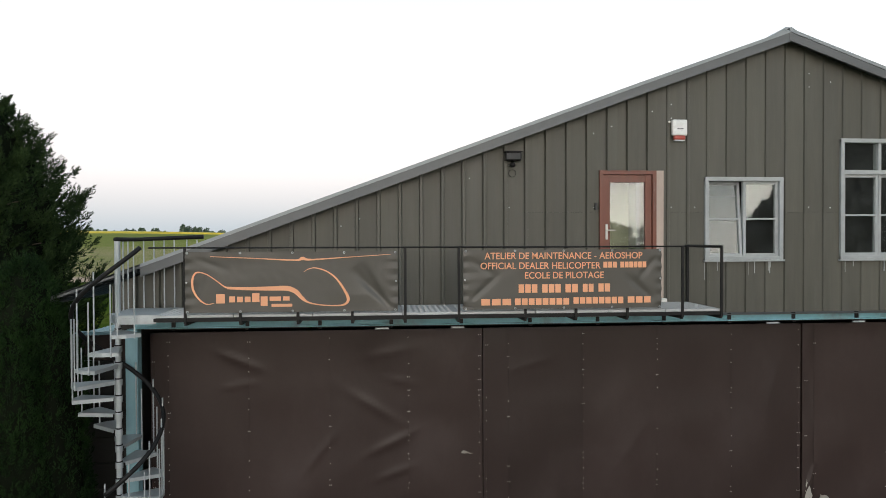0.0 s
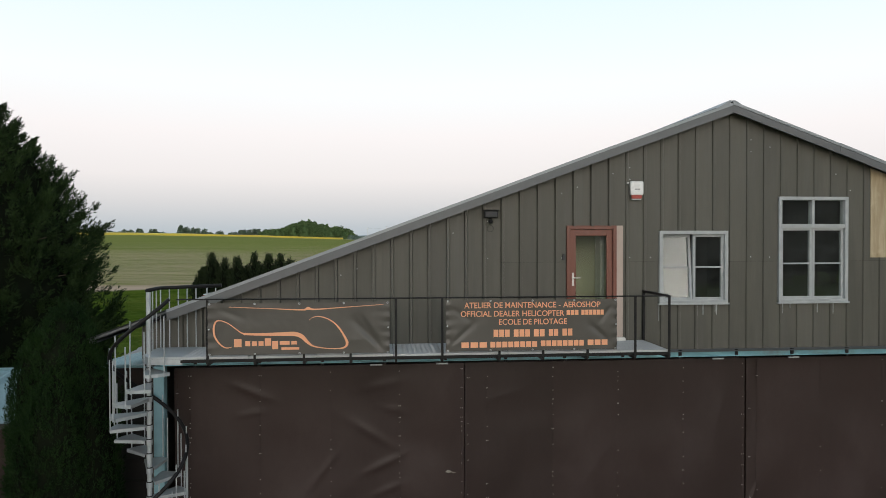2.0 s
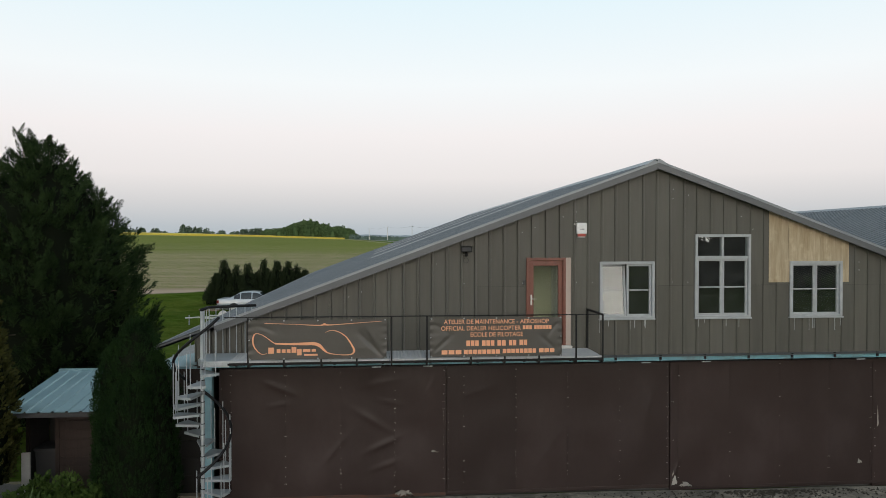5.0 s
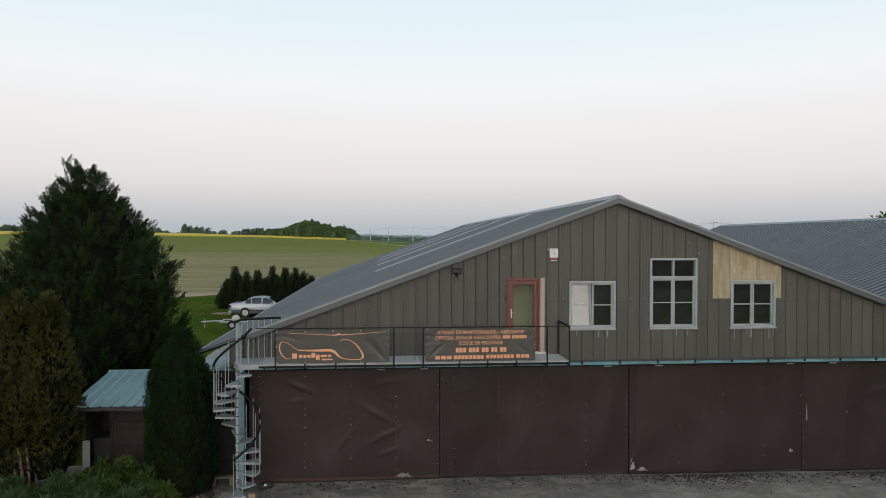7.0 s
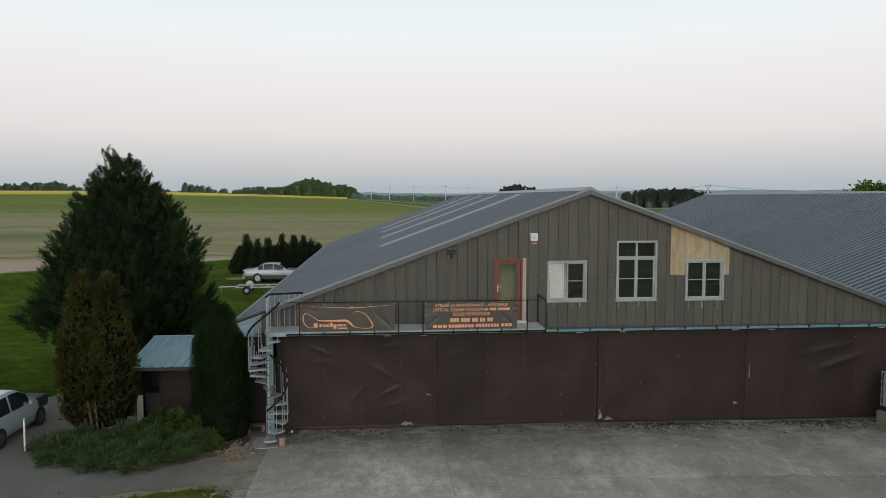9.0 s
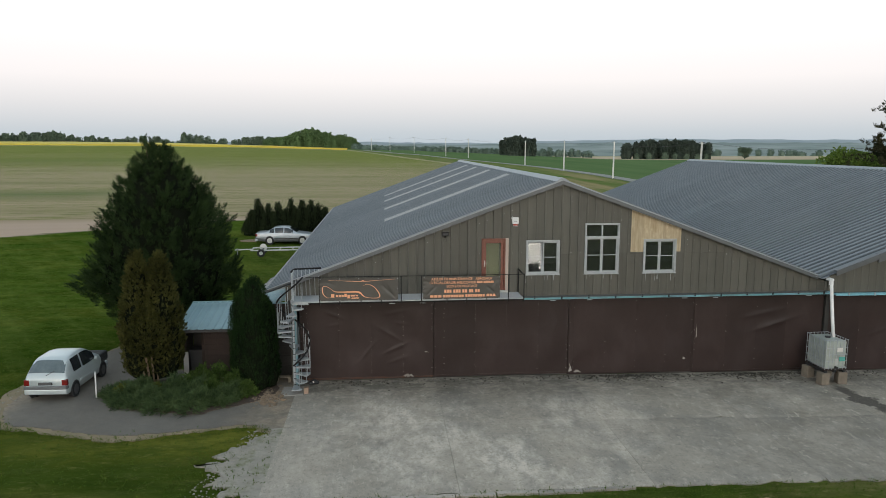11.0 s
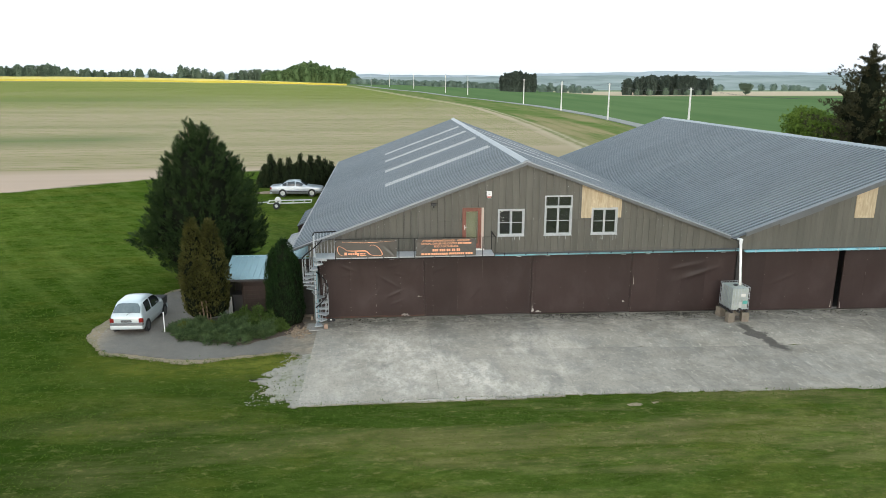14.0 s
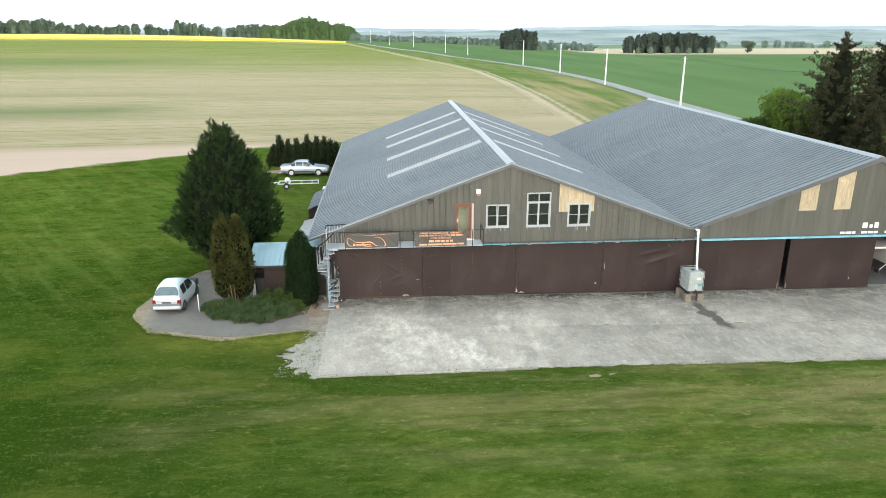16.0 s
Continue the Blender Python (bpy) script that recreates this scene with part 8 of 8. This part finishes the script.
# trees beside the second hangar
SPRUCE = dict(lift=0.34, ragged=0.7, name="spruce_tree", core_k=0.25, inner_from=0.08)
conifer((42.0, 37.2, -0.45), 14.2, tab([(0, 3.4), (3, 3.7), (6, 4.0), (9, 3.9), (11, 3.0), (12.6, 1.7), (13.6, 0.8), (14.4, 0.15)]), M_PURPLE, "tall dull brown-green spruce beside the second hangar", branches=170, per=20, blade=14, size=0.36, trunk=0.25, **SPRUCE)
conifer((48.4, 40.0, -0.45), 14.2, tab([(0, 3.8), (3, 4.2), (7, 3.9), (10, 2.9), (12.4, 1.6), (13.4, 0.8), (14.2, 0.15)]), M_PURPLE, "tall dull brown-green spruce beside the second hangar", branches=170, per=20, blade=14, size=0.36, trunk=0.25, **SPRUCE)


def broadleaf(at, height, radius, material, label, clumps=700, size=0.5, blade=10, name="broadleaf_tree", trunk_h=0.3, group="", squash=0.8):
    tree = tagged(empty(name, at), label, "tree", group)
    bm = trunk_mesh(height * 0.7, 0.035 * height * 0.5, 0.05, 0.2, 2)
    part("trunk", bm, M_BARK, tree)
    lobes = [(rng.normal(size=3) * np.array([0.45, 0.45, 0.28]) * radius, rng.uniform(0.45, 0.75) * radius) for _ in range(9)]
    limbs = bmesh.new()
    cs, ds = [], []
    for off, r in lobes:
        centre = np.array([0, 0, height * (0.5 + trunk_h * 0.4)]) + off
        rod((0, 0, height * 0.35), tuple(centre), 0.05, 5, limbs, 0.015)
        k = clumps // len(lobes)
        d = unit(rng.normal(size=(k, 3)))
        c = centre + d * r * rng.uniform(0.55, 1.05, (k, 1)) * np.array([1, 1, squash])
        c[:, 2] = np.clip(c[:, 2], 0.3, height)
        cs.append(c)
        ds.append(d + np.array([0, 0, 0.25]))
    part("limb", limbs, M_BARK, tree)
    v, f = sprays(np.concatenate(cs), unit(np.concatenate(ds)), size * rng.uniform(0.6, 1.2, sum(len(c) for c in cs)), blade, 0.34, 0.9)
    quick_mesh("crown", v, f, material, tree)
    return tree


broadleaf((41.0, 41.8, -0.45), 10.4, 2.8, M_DECID, "fresh green broadleaf tree behind the second hangar", 4200, 0.24, 10)
broadleaf((39.0, 46.5, -0.45), 7.3, 1.9, M_BUSH, "yellow-green bush beyond the roof ridge", 2200, 0.22, 10, name="tall_bush")
broadleaf((46.6, 33.5, -0.45), 7.8, 2.6, M_DECID, "fresh green broadleaf tree beside the second hangar", 4200, 0.24, 10)
for x, y, h in ((44.8, 36.5, 9.8), (44.0, 41.5, 10.5), (42.6, 33.0, 8.2), (50.0, 36.0, 10.0), (56.0, 60.0, 10.4)):
    conifer((x, y, -0.45), h, tab([(0, 2.4), (2, 2.7), (h * 0.6, 2.2), (h * 0.9, 0.7), (h, 0.1)]), M_PURPLE, "dark ragged spruce beside the second hangar", branches=130, per=14, blade=12, size=0.36, lift=0.25, ragged=0.5, trunk=0.18, name="spruce_tree", core_k=0.5)

# tall trees far behind the start of the walk, mirrored in the panes
for x, y, h in ((38.0, -60, 5.6), (41.0, -61, 6.2), (44.0, -60, 6.6), (46.6, -59, 8.6), (49.0, -60, 10.6), (51.6, -60, 12.6), (54.5, -59, 15.6), (57.5, -60, 19.0), (60.0, -60, 21.0), (62.5, -59, 22.0), (65.0, -60, 22.5), (68.0, -59, 22.5), (72.0, -59, 22.0), (76.0, -58, 22.0)):
    conifer((x, y, -0.4), h, tab([(0, 3.0), (3, 3.3), (h * 0.5, 2.4), (h * 0.8, 1.2), (h, 0.15)]), M_HEDGE, "tall dark spruce in a row across the meadow", branches=110, per=8, blade=8, size=1.0, lift=0.25, ragged=0.35, trunk=0.3, name="spruce_tree", group="spruces across the meadow", width=0.2, core_k=0.8)
for i in range(16):
    x = -75 + i * 9.5 + 2 * math.sin(i * 3.3)
    broadleaf((x, -175 + 6 * math.sin(i * 1.7), -0.5), 7.5 + 1.6 * math.sin(i * 2.3), 6.0, M_FARDARK, "dark field tree along the far meadow edge", 180, 2.0, 8, group="trees along the meadow edge")


# far woods: countless crowns, joined
def far_wood(name, label, spots, material, cat="woods"):
    parts = []
    for x, y, w, h in spots:
        z0 = float(land_z(x, y)) - 0.5
        k = 80
        d = unit(rng.normal(size=(k, 3)) + np.array([0, -0.4, 0.3]))
        c = np.array([x, y, z0 + h * 0.52]) + d * np.array([w * 0.5, w * 0.5, h * 0.46])
        parts.append(sprays(c, d + np.array([0, 0, 0.4]), np.full(k, h * 0.10) * rng.uniform(0.6, 1.2, k), 9, 0.4, 0.9))
        cv, cf = core(lambda z: w * 0.44 * float(np.interp(z / h, [0, 0.5, 0.75, 0.93], [0.95, 1.0, 0.75, 0.2])), h * 0.93, 0.35, x, 9, 7, 0.0)
        parts.append((cv + np.array([x, y, z0]), cf))
    v, f = join(parts)
    tagged(quick_mesh(name, v, f, material), label, cat, kind="stuff")


r2 = random.Random(12)
# tree line behind the rape: height along x, with single crowns standing clear of one another further on
LINE_X = [-760, -669, -645, -621, -597, -574, -551, -526, -503, -474, -463, -429, -406, -383, -370, -350, -331, -320, -310, -296, -284, -272, -252, -232, -202, -180]
LINE_TOP = [31.0, 31.9, 34.7, 36.7, 36.7, 30.1, 27.3, 28.3, 24.5, 23.5, 28.3, 28.3, 22.6, 18.8, 33.2, 32.3, 30.4, 23.6, 18.8, 28.5, 20.7, 25.6, 28.5, 27.6, 25.6, 26.0]
spots = []
x = -760.0
while x < -176:
    y = 1290 + r2.uniform(0, 40)
    h = (float(np.interp(x, LINE_X, LINE_TOP)) - float(land_z(x, y))) * r2.uniform(0.82, 1.04)
    w = h * r2.uniform(0.34, 0.56)
    spots.append((x, y, w, h))
    x += w * (r2.uniform(0.25, 0.45) if x < -470 or x > -250 else r2.uniform(0.42, 0.85))
far_wood("far_woods", "green line of trees along the far rise, haze mixed into its colour", spots, M_FARWOOD)
COPSE_X, COPSE_TOP = [-150, -132, -119, -105, -94, -84, -66, -56, -45, -35], [22.0, 22.8, 28.2, 32.3, 33.0, 30.3, 25.6, 25.2, 22.6, 15.0]
spots = []
for row in range(4):
    x = -150.0 + 2 * row
    while x < -36:
        y = 885 + row * 14 + r2.uniform(-4, 4)
        h = (float(np.interp(x, COPSE_X, COPSE_TOP)) - float(land_z(x, y))) * r2.uniform(0.90, 1.0) * (0.82 + 0.06 * row)
        spots.append((x, y, r2.uniform(9, 15), h))
        x += r2.uniform(5, 8)
far_wood("far_woods", "rounded green copse on the far rise", spots, M_COPSE)
HAZE_X, HAZE_TOP = [-34, 1, 27, 53, 79, 105, 132, 179, 212, 250], [11.0, 9.8, 8.6, 8.4, 7.2, 6.0, 4.6, 2.2, -0.4, -1.8]
spots = []
for row in range(2):
    x = -34.0
    while x < 250:
        y = 790 + 25 * row + r2.uniform(-6, 6)
        h = (float(np.interp(x, HAZE_X, HAZE_TOP)) - float(land_z(x, y))) * r2.uniform(0.92, 1.20)
        spots.append((x, y, r2.uniform(7, 12), max(3.0, h)))
        x += r2.uniform(3.5, 7.5)
far_wood("far_woods", "trees along the valley edge, paled by painted haze", spots, M_HAZE)
spots = [(x + r2.uniform(-1, 1), 455 + r2.uniform(0, 14), r2.uniform(2.4, 3.6), 10.5 + 2.5 * math.sin((x - 80) / 27 * 3.1) + r2.uniform(-1.2, 1.5)) for x in np.arange(82, 106, 0.8)]
far_wood("far_woods", "dark block of conifers out in the green field", spots, M_FARDARK)
spots = []
for x in np.arange(166, 232, 1.2):
    t = (x - 166) / 66
    spots.append((x + r2.uniform(-1, 1), 450 + r2.uniform(0, 16), r2.uniform(3.2, 5), 8.5 + 5.0 * math.sin(math.pi * t) ** 0.6 + r2.uniform(-0.8, 0.8)))
far_wood("far_woods", "rounded dark wood out in the green field", spots, M_FARDARK)
spots = [(x, 444 + r2.uniform(0, 4), r2.uniform(3, 4.5), r2.uniform(4, 5.5)) for x in (172, 180, 192, 199, 207, 216, 222)]
far_wood("far_woods", "pale green young trees before the wood", spots, M_FARWOOD)
spots = [(x + r2.uniform(-2, 2), 500 + r2.uniform(0, 20), r2.uniform(5, 8), r2.uniform(5, 7.5)) for x in np.arange(108, 160, 4.0)]
far_wood("far_woods", "low trees along the field's far edge", spots, M_HAZE)
broadleaf((249, 446, -1.6), 11.0, 4.0, M_FARWOOD, "single round field tree beyond the green crop", 700, 0.9, 9)
spots = [(x + r2.uniform(-3, 3), 640 + r2.uniform(0, 60), r2.uniform(6, 9), r2.uniform(5, 8)) for x in np.arange(300, 470, 9)]
far_wood("far_woods", "scattered trees along the pale fields", spots, M_HAZE)

# young crop sown in rows across the ploughed field
def crop_rows():
    v, f = [], []
    y = 61.0
    while y < 452:
        x0, x1 = -430.0 if y > 250 else -210.0, min(float(np.interp(y, [60, 87, 123, 160, 202, 233, 266, 322, 413, 540], [29, 31, 32.6, 32.8, 31, 24.8, 16.8, 5.7, -13, -40])) - 3, max(1.6 * (y - 66), -3.0))
        n = 70
        xs = np.linspace(x0, x1, n)
        ys = y + 0.10 * xs + rng.uniform(-0.3, 0.3)
        base = len(v)
        tuft = 0.030 * rng.uniform(0.5, 1.5) * (0.42 + 1.0 * smoothstep(110, 320, y))
        for x, yy in zip(xs, ys):
            z = float(land_z(x, yy)) - 0.03
            h = tuft * (1 + 0.5 * noise.noise((x * 0.008, y * 0.03, 4)))
            v += [(x, yy, z), (x, yy, z + 0.012 + max(0.0, h))]
        f += [(base + 2 * i, base + 2 * i + 2, base + 2 * i + 3, base + 2 * i + 1) for i in range(n - 1)]
        y += 0.66 + 0.0014 * y
    tagged(quick_mesh("crop_rows", np.array(v), np.array(f), M_CROP), "rows of short young crop across the field", "crop", kind="stuff")


crop_rows()

# power poles with their wires
POLES = [(64.5, 62.0), (57.8, 107.8), (58.6, 158.5), (57.4, 203.0), (54.3, 249.5), (42.2, 332.0), (32.2, 347.0), (18.8, 422.0), (4.0, 470.0), (-10.0, 540.0)]
TOP = 9.4


def make_pole():
    p = tagged(empty("power_pole"), "pale concrete power pole along the country lane", "pole", "poles along the lane")
    part("shaft", rod((0, 0, -0.3), (0, 0, TOP), 0.23, 10, None, 0.16), M_POLE, p)
    part("crossarm", box(-0.5, 0.5, -0.05, 0.05, TOP - 0.35, TOP - 0.25, 0.01), M_GALV, p)
    for x in (-0.45, 0.0, 0.45):
        part("insulator", rod((x, 0, TOP - (0.25 if x else -0.0)), (x, 0, TOP + (-0.02 if x else 0.22)), 0.04, 8), M_DARKPLASTIC, p)
    return p


first = make_pole()
first.matrix_basis = pose(POLES[0][0], POLES[0][1], float(land_z(*POLES[0])))
for x, y in POLES[1:]:
    copy_thing(first, pose(x, y, float(land_z(x, y))))
for off in (-0.45, 0.45):
    for (x0, y0), (x1, y1) in zip(POLES, POLES[1:]):
        z0, z1 = float(land_z(x0, y0)) + TOP, float(land_z(x1, y1)) + TOP
        pts = [(x0 + off + (x1 - x0) * t, y0 + (y1 - y0) * t, z0 + (z1 - z0) * t - 1.1 * 4 * t * (1 - t)) for t in np.linspace(0, 1, 9)]
        tagged(part("power_line", tube(pts, 0.012, 4), M_DARKPLASTIC), "thin dark wire sagging between the poles", "wire", "wires along the lane")


# grass: blades over the near meadow, thicker along edges
def grass_patch(n, x0, x1, y0, y1, keep, size):
    x, y = rng.uniform(x0, x1, n), rng.uniform(y0, y1, n)
    k = keep(x, y)
    x, y = x[k], y[k]
    c = np.stack([x, y, land_z(x, y)], 1)
    d = np.tile(np.array([0.0, 0.0, 1.0]), (len(c), 1))
    return sprays(c, d, size * rng.uniform(0.4, 1.5, len(c)), 4, 0.11, 0.75)


def off_hard(x, y):
    on_slab = (x > -3.1) & (y > 1.9) & (y < 46)
    on_drive = (x > -13.5) & (x < -2.8) & (y > 6.5) & (y < 15.5)
    return ~(on_slab | on_drive)


rim_pts = np.array([p for p in smooth_line(fringe, 30) if p[1] < 16 and (p[0] < -3.4)])


def rim_grass(n, size):
    p = rim_pts[rng.integers(0, len(rim_pts), n)] + rng.normal(size=(n, 2)) * np.array([0.16, 0.13])
    out = np.array([math.hypot(x + 8.2, (y - 10.8) * 1.2) for x, y in p])
    p = p + (p - np.array([-8.2, 10.8])) / out[:, None] * 0.12
    p = p[~((p[:, 0] > -9.5) & (p[:, 1] > 7.6))]
    c = np.stack([p[:, 0], p[:, 1], land_z(p[:, 0], p[:, 1])], 1)
    return sprays(c, np.tile(np.array([0.0, 0.0, 1.0]), (len(c), 1)), size * rng.uniform(0.4, 1.5, len(c)), 5, 0.12, 0.8)


v, f = join([rim_grass(1500, 0.07), grass_patch(30000, -24, 34, -9, 2.3, off_hard, 0.07), grass_patch(20000, -26, -3, 0, 48, off_hard, 0.09),
             grass_patch(2600, -3.2, 34, 1.35, 1.98, lambda x, y: x > -99, 0.065), grass_patch(700, -5.6, -3.1, 1.6, 6.4, lambda x, y: x < -3.7 - 0.9 * rng.random(len(x)), 0.07)])
tagged(quick_mesh("grass_blades", v, f, M_BLADE), "short mown grass blades across the meadow", "grass", kind="stuff")
